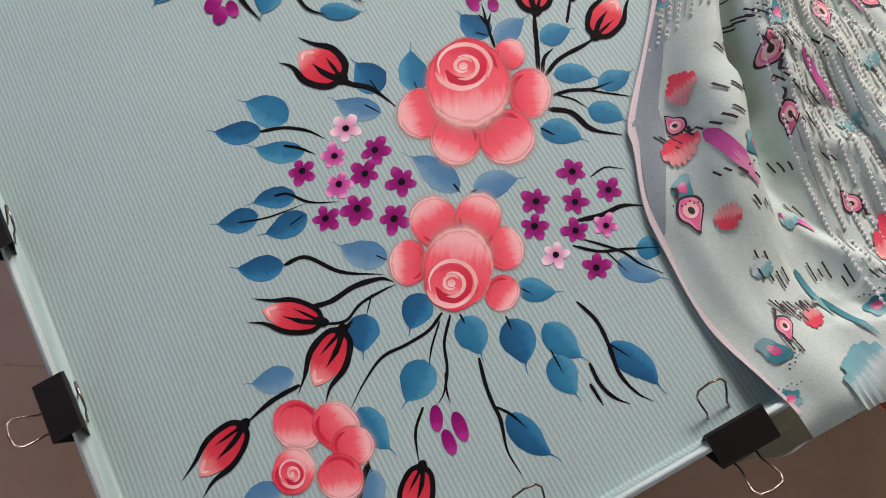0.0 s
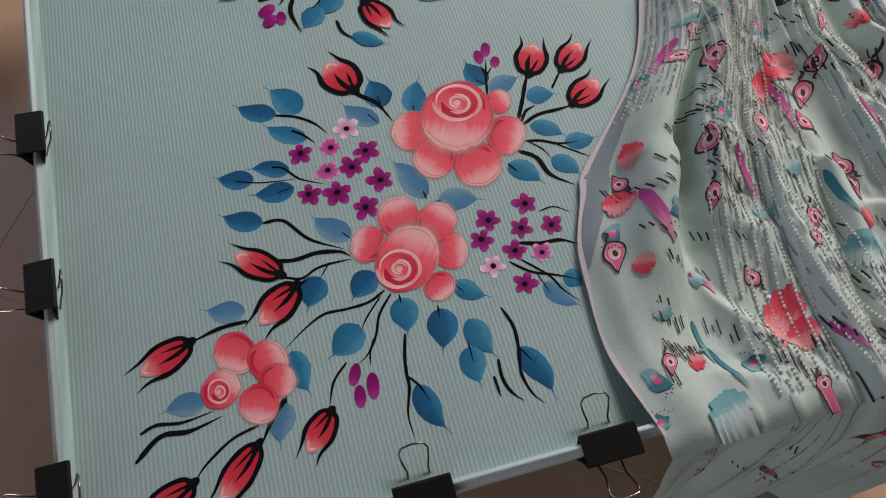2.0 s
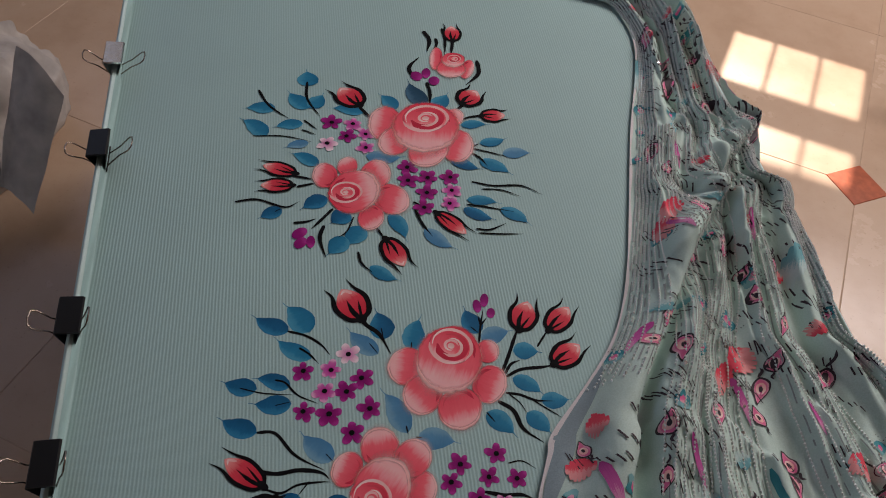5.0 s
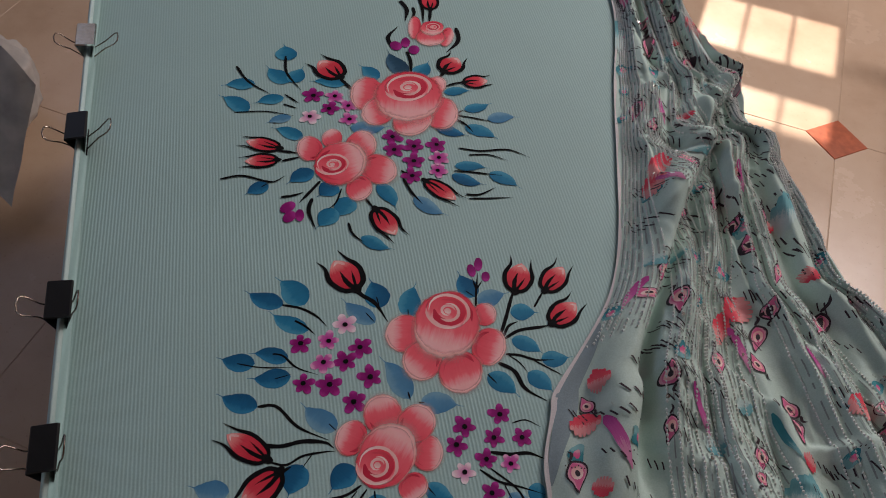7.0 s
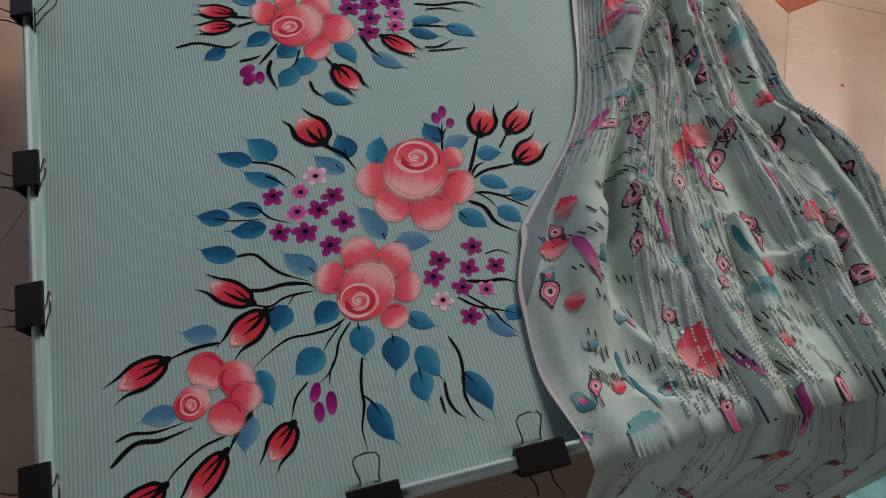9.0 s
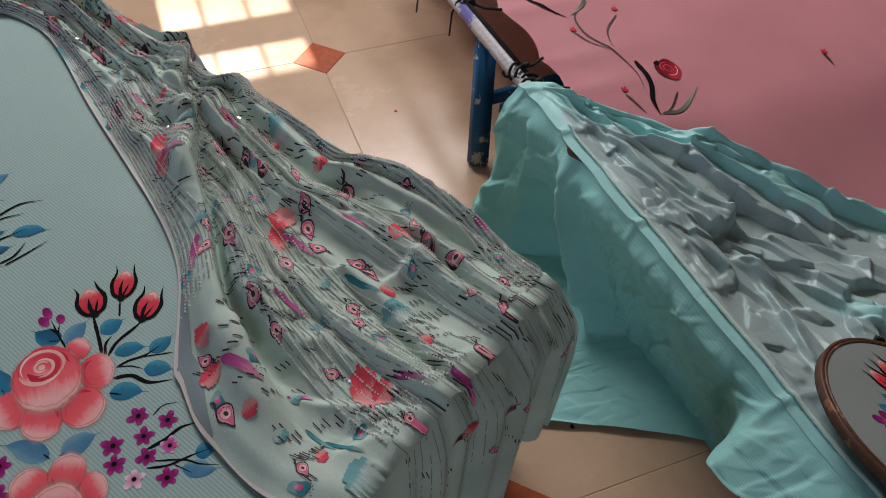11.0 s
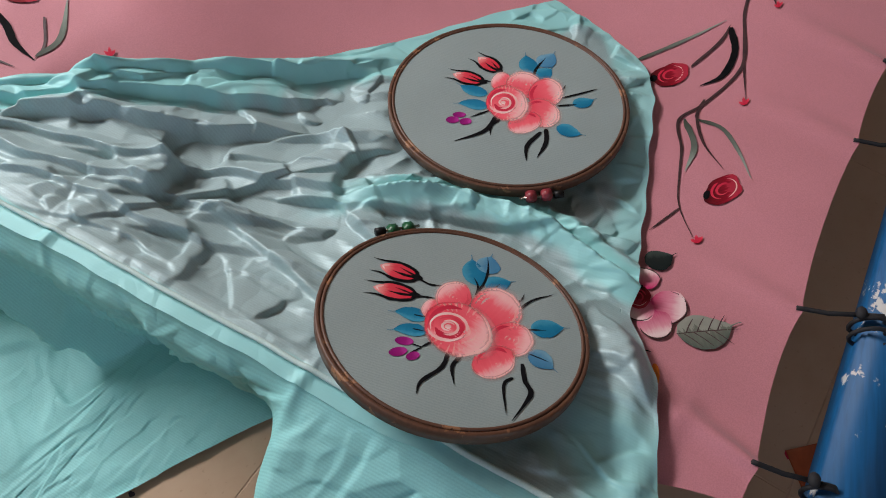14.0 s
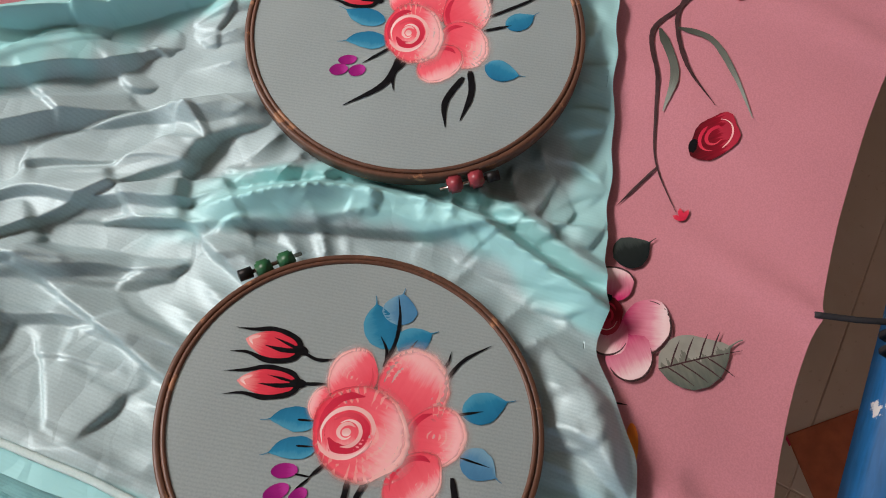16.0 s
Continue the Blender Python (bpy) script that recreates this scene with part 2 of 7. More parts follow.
tile_me, inset_me = slab("tile", TILE / 2 - 0.0004, 0.0, FLOOR), slab("inset", 0.041, 0.0012, RED_TILE)
for i in range(-5, 6):
    for j in range(-5, 7):
        o = new("tile", tile_me)
        o.parent, o.matrix_local = floor, Matrix.Translation(room((i + 0.5) * TILE, (j + 0.5) * TILE)) @ Matrix.Rotation(TILE_A, 4, "Z")
for i, j in ((0, 0), (0, 2), (1, 3), (1.09, -1.07), (2, -2)):
    o = new("inset", inset_me)
    o.parent, o.matrix_local = floor, Matrix.Translation(room(i * TILE, j * TILE)) @ Matrix.Rotation(TILE_A + radians(45), 4, "Z")

TOP = 2.7


def wall(name, p, q, holes, label, thick=0.15):
    """A wall between plan points p and q (room axes), with openings (from, to, low, high) along it."""
    p, q = room(*p), room(*q)
    length = (q - p).length
    xs = sorted({0, length, *(h[0] for h in holes), *(h[1] for h in holes)})
    zs = sorted({-0.02, TOP, *(h[2] for h in holes), *(h[3] for h in holes)})
    d = (q - p).normalized()
    bm = bmesh.new()
    for x0, x1 in zip(xs, xs[1:]):
        for z0, z1 in zip(zs, zs[1:]):
            if any(h[0] < (x0 + x1) / 2 < h[1] and h[2] < (z0 + z1) / 2 < h[3] for h in holes):
                continue
            beam(bm, p + d * x0 + Vector((0, 0, (z0 + z1) / 2)), p + d * x1 + Vector((0, 0, (z0 + z1) / 2)), thick, z1 - z0)
    bmesh.ops.remove_doubles(bm, verts=bm.verts, dist=1e-5)
    tagged(obj(name, bm, WALL, False), label, "wall", kind="structure")


WB = 2.6
k = math.tan(SUN_EL)


THIN = 0.04


def pane(b_far, b_near):
    """Low and high edge of the opening that lets the sun reach the floor between the two."""
    return (WB - THIN / 2 - b_far) * k, (WB + THIN / 2 - b_near) * k


# the wide high opening is added to go with the north lamp
wall("wall_north", (-2.3, WB), (2.4, WB), [(2.0, 2.285, *pane(1.445, 1.265)), (2.0, 2.285, *pane(1.15, 0.955)), (1.9, 3.4, 1.77, 2.3)], "plain plastered wall with small barred window panes", THIN)
# unseen slab, added only to stop sun entering by the high opening
sun_block = bmesh.new()
beam(sun_block, room(-0.7, WB + 0.36, 2.36), room(1.4, WB + 0.36, 2.36), 0.68, 0.06)
tagged(obj("sunshade", sun_block, WALL, False), "unseen slab added to keep direct sun out of the high opening", "sunshade", kind="structure")
bars = new("window_1")
tagged(bars, "thin iron bars in the window panes", "window", kind="structure")
for a in (-0.21, -0.11):
    bm = bmesh.new()
    beam(bm, room(a, WB, pane(1.445, 1.265)[0]), room(a, WB, pane(1.15, 0.955)[1]), 0.009, 0.009, up=BX)
    part("bar", bm, BLACK, bars)
wall("wall_west", (-2.3, -2.2), (-2.3, WB), [(2.3, 3.9, 0.8, 2.1)], "plain plastered wall with a wide window opening")
wall("wall_east", (2.4, -2.2), (2.4, WB), [], "plain plastered wall")
wall("wall_south", (-2.3, -2.2), (2.4, -2.2), [(0.9, 1.9, 0.0, 2.1)], "plain plastered wall with an open doorway")
bm = grid_mesh(1, 1, lambda a, b: room(-2.4 + 4.9 * a, -2.3 + 5.0 * b, TOP))
tagged(thicken(obj("ceiling", bm, WALL, False), 0.1), "unseen plastered ceiling, darkened to cut bounced light", "ceiling", kind="structure")

# ---- painted canvas on its low frame ----
H = 0.3475
CA = radians(14.5)
CU, CV, CO = Vector((math.cos(CA), math.sin(CA), 0)), Vector((-math.sin(CA), math.cos(CA), 0)), Vector((-0.005, 0.178, 0))
CW, CL = 0.755, 0.98


def left_rim(v):
    """The long rim beside the clips runs a little askew to the weave."""
    return 0.0025 - 0.024 * v


def canvas_z(u, v):
    """The cloth sags a little inside its rim."""
    d = min(u - left_rim(v), v, CW - u, CL - v)
    return H + 0.013 * (1 - smooth01(d, 0.0, 0.0025))


def on_canvas(u, v, lift=0.0):
    return CO + CU * u + CV * v + Vector((0, 0, canvas_z(u, v) + lift))


def to_uv(x, y):
    d = Vector((x, y, 0)) - CO
    return d.dot(CU), d.dot(CV)


canvas = new("painted_canvas")
tagged(canvas, "mint ribbed cloth stretched on a frame and painted with roses", "canvas")


def edge_dense(a):
    """Packs the rows of a sheet towards its two edges."""
    return a - 0.85 / (2 * math.pi) * math.sin(2 * math.pi * a)


def canvas_cloth(a, b):
    v = edge_dense(b) * CL
    u0 = left_rim(v)
    return on_canvas(u0 + edge_dense(a) * (CW - u0), v)


part("cloth", grid_mesh(130, 150, canvas_cloth), MINT, canvas)


def ledge(u0, v0, u1, v1):
    bm = bmesh.new()
    p, q = on_canvas(u0, v0), on_canvas(u1, v1)
    beam(bm, p - Vector((0, 0, 0.010)), q - Vector((0, 0, 0.010)), 0.0055, 0.026, bevel=0.0015)
    part("folded_hem", bm, HEM, canvas, "pale folded cloth hem over the rim")


ledge(left_rim(0) - 0.003, 0, left_rim(CL) - 0.003, CL)
ledge(left_rim(0), -0.003, CW, -0.003)
ledge(CW + 0.003, 0, CW + 0.003, CL)
ledge(left_rim(CL), CL + 0.003, CW, CL + 0.003)

stand = new("canvas_stand")
tagged(stand, "low dark navy painted stand under the canvas", "stand")
for (u, v) in ((0.02, 0.03), (CW - 0.02, 0.03), (0.02, CL - 0.03), (CW - 0.02, CL - 0.03)):
    bm = bmesh.new()
    p = CO + CU * u + CV * v
    beam(bm, p, p + Vector((0, 0, H - 0.05)), 0.035, 0.035, up=CV, bevel=0.003)
    part("leg", bm, NAVY, stand)
for a, b in (((0.02, 0.03), (CW - 0.02, 0.03)), ((0.02, CL - 0.03), (CW - 0.02, CL - 0.03)), ((0.02, 0.03), (0.02, CL - 0.03)), ((CW - 0.02, 0.03), (CW - 0.02, CL - 0.03))):
    bm = bmesh.new()
    z = Vector((0, 0, H - 0.032))
    beam(bm, CO + CU * a[0] + CV * a[1] + z, CO + CU * b[0] + CV * b[1] + z, 0.03, 0.03, bevel=0.003)
    part("rail", bm, NAVY, stand)

def crease_field(seed, x1, y1, count, bearing, spread, deep=0.9, step=0.0015):
    """A crumpled sheet of x1 by y1 metres: flat facets between crossing sharp ridges and valleys."""
    rng = random.Random(seed)
    gx, gy = np.arange(0, x1 + 2 * step, step), np.arange(0, y1 + 2 * step, step)
    up, down = np.zeros((len(gx), len(gy))), np.zeros((len(gx), len(gy)))
    for n in range(count):
        cx, cy = rng.uniform(0, x1), rng.uniform(0, y1)
        way = bearing(cx, cy) + (rng.gauss(0, spread) if rng.random() < 0.72 else rng.uniform(0.8, 2.3))
        half = rng.uniform(0.03, 0.11) if n % 4 else rng.uniform(0.12, 0.26)
        wide, steep = (rng.uniform(0.007, 0.02), rng.uniform(0.003, 0.005)) if n % 2 else (rng.uniform(0.015, 0.045), rng.uniform(0.004, 0.009))
        high = rng.uniform(0.3, 0.62) * (wide + steep) * deep
        dx, dy = math.cos(way), math.sin(way)
        bow, wave, beat = rng.uniform(-0.5, 0.5), rng.uniform(0.0015, 0.004), rng.uniform(0.012, 0.025)
        reach = half + wide
        a0, a1 = np.searchsorted(gx, (cx - reach, cx + reach))
        b0, b1 = np.searchsorted(gy, (cy - reach, cy + reach))
        xs, ys = gx[a0:a1, None] - cx, gy[None, b0:b1] - cy
        t = xs * dx + ys * dy
        side = ys * dx - xs * dy + bow * t * t / half * 0.5 + wave * np.sin(t / beat)
        tent = np.clip(1 - np.where(side > 0, side / wide, -side / steep), 0, 1) * np.clip(1 - (t / half) ** 2, 0, 1) ** 0.7 * high
        if n % 3 == 2:
            down[a0:a1, b0:b1] = np.maximum(down[a0:a1, b0:b1], tent)
        else:
            old = up[a0:a1, b0:b1]
            up[a0:a1, b0:b1] = np.maximum(old, tent) + 0.25 * np.minimum(old, tent)
    high = up - 0.7 * down

    def at(x, y):
        """Height at places x, y (numbers or arrays)."""
        i, j = np.clip(x / step, 0, high.shape[0] - 1.001), np.clip(y / step, 0, high.shape[1] - 1.001)
        a, b = np.floor(i).astype(int), np.floor(j).astype(int)
        u, v = i - a, j - b
        return (high[a, b] * (1 - u) + high[a + 1, b] * u) * (1 - v) + (high[a, b + 1] * (1 - u) + high[a + 1, b + 1] * u) * v

    return at


def facet_field(seed, x1, y1, count, bearing, longer, tilt, crisp, step=0.002):
    """Crumpled cloth: tilted flat facets, longer than broad, that meet in narrow creases."""
    rng = np.random.default_rng(seed)
    gx, gy = np.arange(0, x1 + 2 * step, step), np.arange(0, y1 + 2 * step, step)
    X, Y = (g.ravel() for g in np.meshgrid(gx, gy, indexing="ij"))
    size = math.sqrt(x1 * y1 / count)
    bend = size * 0.22
    Xw = X + bend * (np.sin(Y / (size * 1.9) + 1) + 0.6 * np.sin((X + Y) / (size * 1.1)))
    Yw = Y + bend * (np.sin(X / (size * 1.7) + 2) + 0.6 * np.sin((X - Y) / (size * 1.3) + 1))
    best, total, weight = np.full(X.shape, 1e9), np.zeros(X.shape), np.zeros(X.shape)
    cells = []
    for cx, cy in zip(rng.uniform(-size, x1 + size, count), rng.uniform(-size, y1 + size, count)):
        way = bearing(cx, cy) + rng.normal(0, 0.45)
        steep, along = rng.normal(0, tilt), rng.normal(0, tilt * 0.3)
        cells.append((cx, cy, math.cos(way), math.sin(way), steep, along, rng.normal(0, size * tilt * 0.18)))

    def span(c):
        t, w = (Xw - c[0]) * c[2] + (Yw - c[1]) * c[3], (Yw - c[1]) * c[2] - (Xw - c[0]) * c[3]
        return t, w, np.sqrt((t / longer) ** 2 + (w * longer) ** 2)

    for c in cells:
        best = np.minimum(best, span(c)[2])
    for c in cells:
        t, w, d = span(c)
        k = np.exp(-(d - best) / (size * crisp))
        total += k * np.clip(c[6] + c[4] * w + c[5] * t, -size * tilt, size * tilt)
        weight += k
    high = (total / weight).reshape(len(gx), len(gy))

    def at(x, y):
        """Height at places x, y (numbers or arrays)."""
        i, j = np.clip(x / step, 0, high.shape[0] - 1.001), np.clip(y / step, 0, high.shape[1] - 1.001)
        a, b = np.floor(i).astype(int), np.floor(j).astype(int)
        u, v = i - a, j - b
        return (high[a, b] * (1 - u) + high[a + 1, b] * u) * (1 - v) + (high[a, b + 1] * (1 - u) + high[a + 1, b + 1] * u) * v

    return at


# ---- printed shawl over the canvas ----
shawl_crease = crease_field(9, 0.46, 1.1, 130, lambda x, y: 1.75, 0.4, 0.5, 0.003)
SH_L = ((-0.20, 0.42), (-0.012, 0.404), (0.016, 0.399), (0.062, 0.392), (0.121, 0.397), (0.151, 0.402), (0.196, 0.421), (0.211, 0.426), (0.256, 0.468), (0.30, 0.506), (0.34, 0.530), (0.405, 0.556), (0.479, 0.579), (0.62, 0.622), (0.729, 0.66), (0.80, 0.677), (0.865, 0.672), (0.893, 0.655), (0.925, 0.58), (0.99, 0.42))
SH_R = ((-0.20, 0.79), (-0.03, 0.772), (0.015, 0.775), (0.09, 0.795), (0.20, 0.80), (0.258, 0.782), (0.29, 0.762), (0.34, 0.768), (0.40, 0.775), (0.45, 0.780), (0.492, 0.792), (0.512, 0.762), (0.56, 0.775), (0.61, 0.795), (0.635, 0.782), (0.70, 0.780), (0.77, 0.785), (0.99, 0.80))


CREASE_S = ((0.0, 0.165), (0.10, 0.185), (0.15, 0.195), (0.2, 0.20), (0.25, 0.175), (0.3, 0.185), (0.36, 0.225), (0.41, 0.31), (0.49, 0.53), (0.55, 0.73), (0.60, 0.92), (0.7, 1.2))


def shawl_z(s, v):
    """Height of the folds over the canvas; s runs from the inner hem to the outer edge."""
    f = smooth01(v, 0.02, 0.2) * (1 - smooth01(v, 0.56, 0.66))
    w = 0.4 * noise.noise((s * 2.2, v * 3.0, 0.3))
    amp = 0.017
    z = amp * (0.5 + 0.5 * math.sin(2 * math.pi * (s * 3.1 + 0.9 * v + w))) ** 1.4
    z += 0.5 * amp * (0.5 + 0.5 * math.sin(2 * math.pi * (s * 7.4 + 1.6 * v + 1.5 * w + 0.3))) ** 2 * smooth01(s, 0.2, 0.4)
    z += 0.007 * noise.noise((s * 6, v * 9, 4.0)) + 0.0022 * noise.noise((s * 20, v * 22, 9.0))
    z += 0.004 * abs(noise.noise((s * 9 + v * 5, v * 9 - s * 6, 2.0)))
    z += 0.8 * float(shawl_crease(s * 0.4, v + 0.05)) * smooth01(s, 0.05, 0.25)
    # a fold lies over one deep crease that runs from the far outer edge to the inner hem
    wide = max(0.06, table(v, SH_R) - table(v, SH_L))
    d = (s - table(v, CREASE_S)) * wide
    f *= 0.45 + 0.55 * smooth01(wide, 0.14, 0.28)
    z += f * (0.040 * math.exp(-((d + 0.020) / 0.019) ** 2) + 0.020 * math.exp(-((d - 0.036) / 0.020) ** 2))
    z *= 1 - 0.95 * f * math.exp(-((d - 0.007) / 0.010) ** 2)
    # narrow tucks beside soft crests
    for k, (at, drift, deep) in enumerate(((0.36, -0.10, 0.7), (0.52, 0.12, 0.85), (0.66, -0.12, 0.7), (0.79, 0.10, 0.8), (0.9, -0.05, 0.7))):
        e = (s - at - drift * (v - 0.3) - 0.03 * noise.noise((v * 4, k * 3.1, 5.0))) * wide
        reach = 0.5 + 0.5 * noise.noise((v * 5 + k * 2.3, k, 2.0)) * 1.6
        z += 0.013 * max(0.0, reach) * smooth01(wide, 0.1, 0.28) * math.exp(-((e - 0.013) / 0.011) ** 2)
        z *= 1 - deep * max(0.0, min(1.0, reach)) * math.exp(-(e / 0.0055) ** 2)
    return 0.0035 + max(0.0, z) * (0.3 * smooth01(s, -0.01, 0.06) + 0.7 * smooth01(s, 0.0, 0.2))


def shawl_at(s, v):
    uL, uR = table(v, SH_L), table(v, SH_R)
    u = uL + (uR - uL) * s
    front = 1 - smooth01(v, -0.012, 0.07)
    z = H + shawl_z(s, v) * (1 - 0.3 * front) + 0.015 * front
    z -= 0.20 * smooth01(s, 0.93, 1.0) ** 1.5
    # the fold leans over its crease
    lie = smooth01(v, 0.02, 0.2) * (1 - smooth01(v, 0.56, 0.66))
    u += 0.015 * lie * math.exp(-(((s - table(v, CREASE_S)) * (uR - uL) + 0.012) / 0.011) ** 2)
    p = CO + CU * u + CV * v
    p.z = z
    return p


def shawl_hang(s, d):
    """The part that falls over the front edge, d metres down."""
    p = shawl_at(min(s, 0.93), -0.012) + CU * 0.05 * max(0.0, s - 0.93)
    fold = 0.6 * math.sin(2 * math.pi * (s * 3.2 + 0.25 + 0.3 * noise.noise((s * 4, 0, 1)))) + 0.35 * math.sin(2 * math.pi * (s * 9.3 + 0.1))
    out = 0.016 + 0.035 * smooth01(d, 0, 0.05) * smooth01(s, 0.15, 0.7) + 0.011 * fold * smooth01(d, 0.0, 0.10)
    p -= CV * out
    p -= CU * 0.05 * d * (s - 0.3) * 4
    p.z -= d * (0.6 + 0.4 * smooth01(d, 0, 0.05))
    return p


def shawl_point(s, tau):
    """tau: 0 at the far end, 0.8 at the front edge, past it down the fall."""
    if tau <= 0.8:
        return shawl_at(s, 0.99 - (0.99 + 0.012) * tau / 0.8)
    return shawl_hang(s, (tau - 0.8) / 0.2 * (0.30 - 0.08 * smooth01(s, 0.5, 1.0) + 0.006 * math.sin(s * 21)))


shawl = new("printed_shawl")
tagged(shawl, "pale mint chiffon shawl with pink paisley print and silver beads", "shawl")
part("cloth", grid_mesh(300, 480, shawl_point), SHAWL, shawl)

# ---- low bed frame with the pink cloth ----
BA = radians(-12.8)
BP, BQ, B0 = Vector((math.cos(BA), math.sin(BA), 0)), Vector((-math.sin(BA), math.cos(BA), 0)), Vector((0.822, -0.324, 0))
BZ, BW, BL = 0.223, 1.10, 1.95


def bed(p, q, z=0.0):
    return B0 + BP * p + BQ * q + Vector((0, 0, z))


frame_bed = new("wooden_frame")
tagged(frame_bed, "low wooden stretching frame with chipped blue paint and black ties", "frame")


def rail(p, q, mat, label):
    bm = bmesh.new()
    beam(bm, p, q, 0.021, 0.022, bevel=0.003)
    part("rail", bm, mat, frame_bed, label)


rail(bed(0, -0.25, BZ), bed(0, BL, BZ), RAIL_PAINT, "rail with patchy white and violet paint")
rail(bed(BW, -0.25, BZ), bed(BW, BL, BZ), BLUE, "blue painted rail")
bm = bmesh.new()
beam(bm, bed(-0.15, -0.036, BZ - 0.03), bed(BW + 0.1, -0.036, BZ - 0.03), 0.06, 0.045, bevel=0.004)
part("rail", bm, BLUE, frame_bed, "wide chipped blue rail")
rail(bed(-0.1, BL, BZ), bed(BW + 0.1, BL, BZ), BLUE, "blue painted rail")


def trestle_leg(p, q, dp, dq):
    bm = bmesh.new()
    beam(bm, bed(p + dp, q + dq, 0), bed(p, q, BZ - 0.01), 0.03, 0.034, up=BP, bevel=0.004)
    part("leg", bm, BLUE, frame_bed)


# black tape laid along the top of the long rail
bm = bmesh.new()
beam(bm, bed(0.007, 1.07, BZ + 0.0125), bed(0.007, BL, BZ + 0.0125), 0.008, 0.004, bevel=0.001)
part("tape", bm, CORD, frame_bed, "black tape along the rail")
trestle_leg(0.012, 1.262, -0.052, -0.10)
trestle_leg(0.0, 0.05, -0.03, 0.04)
trestle_leg(BW, 1.27, 0.05, -0.06)
trestle_leg(BW, 0.05, 0.03, 0.04)
bm = bmesh.new()
beam(bm, bed(-0.025, 1.215, 0.105), bed(BW, 1.215, 0.105), 0.02, 0.022, bevel=0.003)
part("stretcher", bm, BLUE, frame_bed)
bm = bmesh.new()
beam(bm, bed(0.02, 1.19, 0.1), bed(0.02, 0.1, 0.1), 0.022, 0.022, bevel=0.003)
part("stretcher", bm, BLUE, frame_bed)


# ---- hoops: where they lie ----
def tilted(c, sx, sy):
    """A pose at c whose plane climbs by sx along x and sy along y."""
    ex = Vector((1, 0, sx)).normalized()
    n = ex.cross(Vector((0, 1, sy))).normalized()
    m = Matrix((ex, n.cross(ex), n)).transposed().to_4x4()
    m.translation = c
    return m


HOOP_NEAR, R_NEAR = tilted(Vector((0.999, 0.001, 0.248)), -0.35, 0.05), 0.1262
HOOP_FAR, R_FAR = tilted(Vector((1.341, 0.019, 0.181)), -0.1, -0.05), 0.1445



def under_hoops(p, q, z, gap, reach=0.022):
    """z, pressed down to lie below the hoops' planes."""
    w = bed(p, q)
    for m, r in ((HOOP_NEAR, R_NEAR), (HOOP_FAR, R_FAR)):
        c, n = m.translation, m.col[2].xyz
        plane = c.z - (n.x * (w.x - c.x) + n.y * (w.y - c.y)) / n.z
        k = 1 - smooth01(math.hypot(w.x - c.x, w.y - c.y) - r, 0.002, reach)
        z = z * (1 - k) + min(z, plane - gap) * k
    return z


def scallop(x, knots, depth):
    """How far the hem draws in between the ties at the knots."""
    for a, b in zip(knots, knots[1:]):
        if a <= x <= b:
            return depth * math.sin(math.pi * (x - a) / (b - a)) ** 0.8 * min(1.0, (b - a) / 0.2)
    return 0.0


TIES_P = (-0.12, 0.122, 0.314, 0.567, 0.70, 0.92, 1.1)
TIES_Q = (-0.1, 0.15, 0.45, 0.75, 0.95, 1.06, 1.145, 1.30, 1.47, 1.68, 1.9, 2.1)
TIES_FAR = (-0.1, 0.15, 0.40, 0.61, 0.85, 1.1, 1.35, 1.6, 1.9, 2.1)


def pink_z(p, q):
    """The tied cloth dips under the hoops and is drawn up towards its hem."""
    dip = 0.052 * math.exp(-((p - 0.46) / 0.30) ** 2 - ((q - 0.42) / 0.40) ** 2)
    dip += 0.034 * math.exp(-((p - 0.16) / 0.10) ** 2) * smooth01(q, 0.42, 0.6) * (1 - smooth01(q, 0.75, 1.02))
    folds = 0.004 * noise.noise((p * 5, q * 5, 1)) + 0.0022 * noise.noise((p * 14, q * 3, 5))
    for k in TIES_P:
        folds += 0.010 * math.exp(-((p - k - 0.25 * (q - 0.06)) / (0.008 + 0.08 * max(0, q - 0.06))) ** 2) * (1 - smooth01(q, 0.06, 0.26))
    for k in TIES_Q:
        folds += 0.005 * math.exp(-((q - k + 0.1 * p) / (0.008 + 0.06 * p)) ** 2) * (1 - smooth01(p, 0.06, 0.4))
    return under_hoops(p, q, BZ - dip + folds, 0.02, 0.34)


def pink_at(a, b):
    a, b = edge_dense(a), edge_dense(b)
    q0, q1 = 0.052, BL - 0.08
    q = q0 + (q1 - q0) * b
    p0 = 0.052 + scallop(q, TIES_Q, 0.03)
    p1 = 1.045 - scallop(q, TIES_FAR, 0.018)
    p = p0 + (p1 - p0) * a
    q += scallop(p, TIES_P, 0.007) * (1 - smooth01(b, 0, 0.1))
    return bed(p, q, pink_z(p, q))


pink = new("pink_cloth")
tagged(pink, "dusty pink cloth tied to the frame, painted with rose sprays", "cloth")
part("cloth", grid_mesh(150, 200, pink_at), PINK, pink)

# ---- teal satin over the frame ----
Q_LOW = ((-0.03, 0.09), (0.0, 0.105), (0.073, 0.135), (0.155, 0.166), (0.216, 0.205), (0.29, 0.221), (0.391, 0.248), (0.512, 0.286), (0.59, 0.323), (0.625, 0.38), (0.65, 0.47))
Q_HIGH = ((-0.03, 1.085), (0.013, 1.072), (0.135, 0.943), (0.27, 0.803), (0.442, 0.651), (0.60, 0.525), (0.65, 0.48))


def pleat(x):
    """A sharp zigzag fold between 0 and 1."""
    return abs((x % 1.0) * 2 - 1)


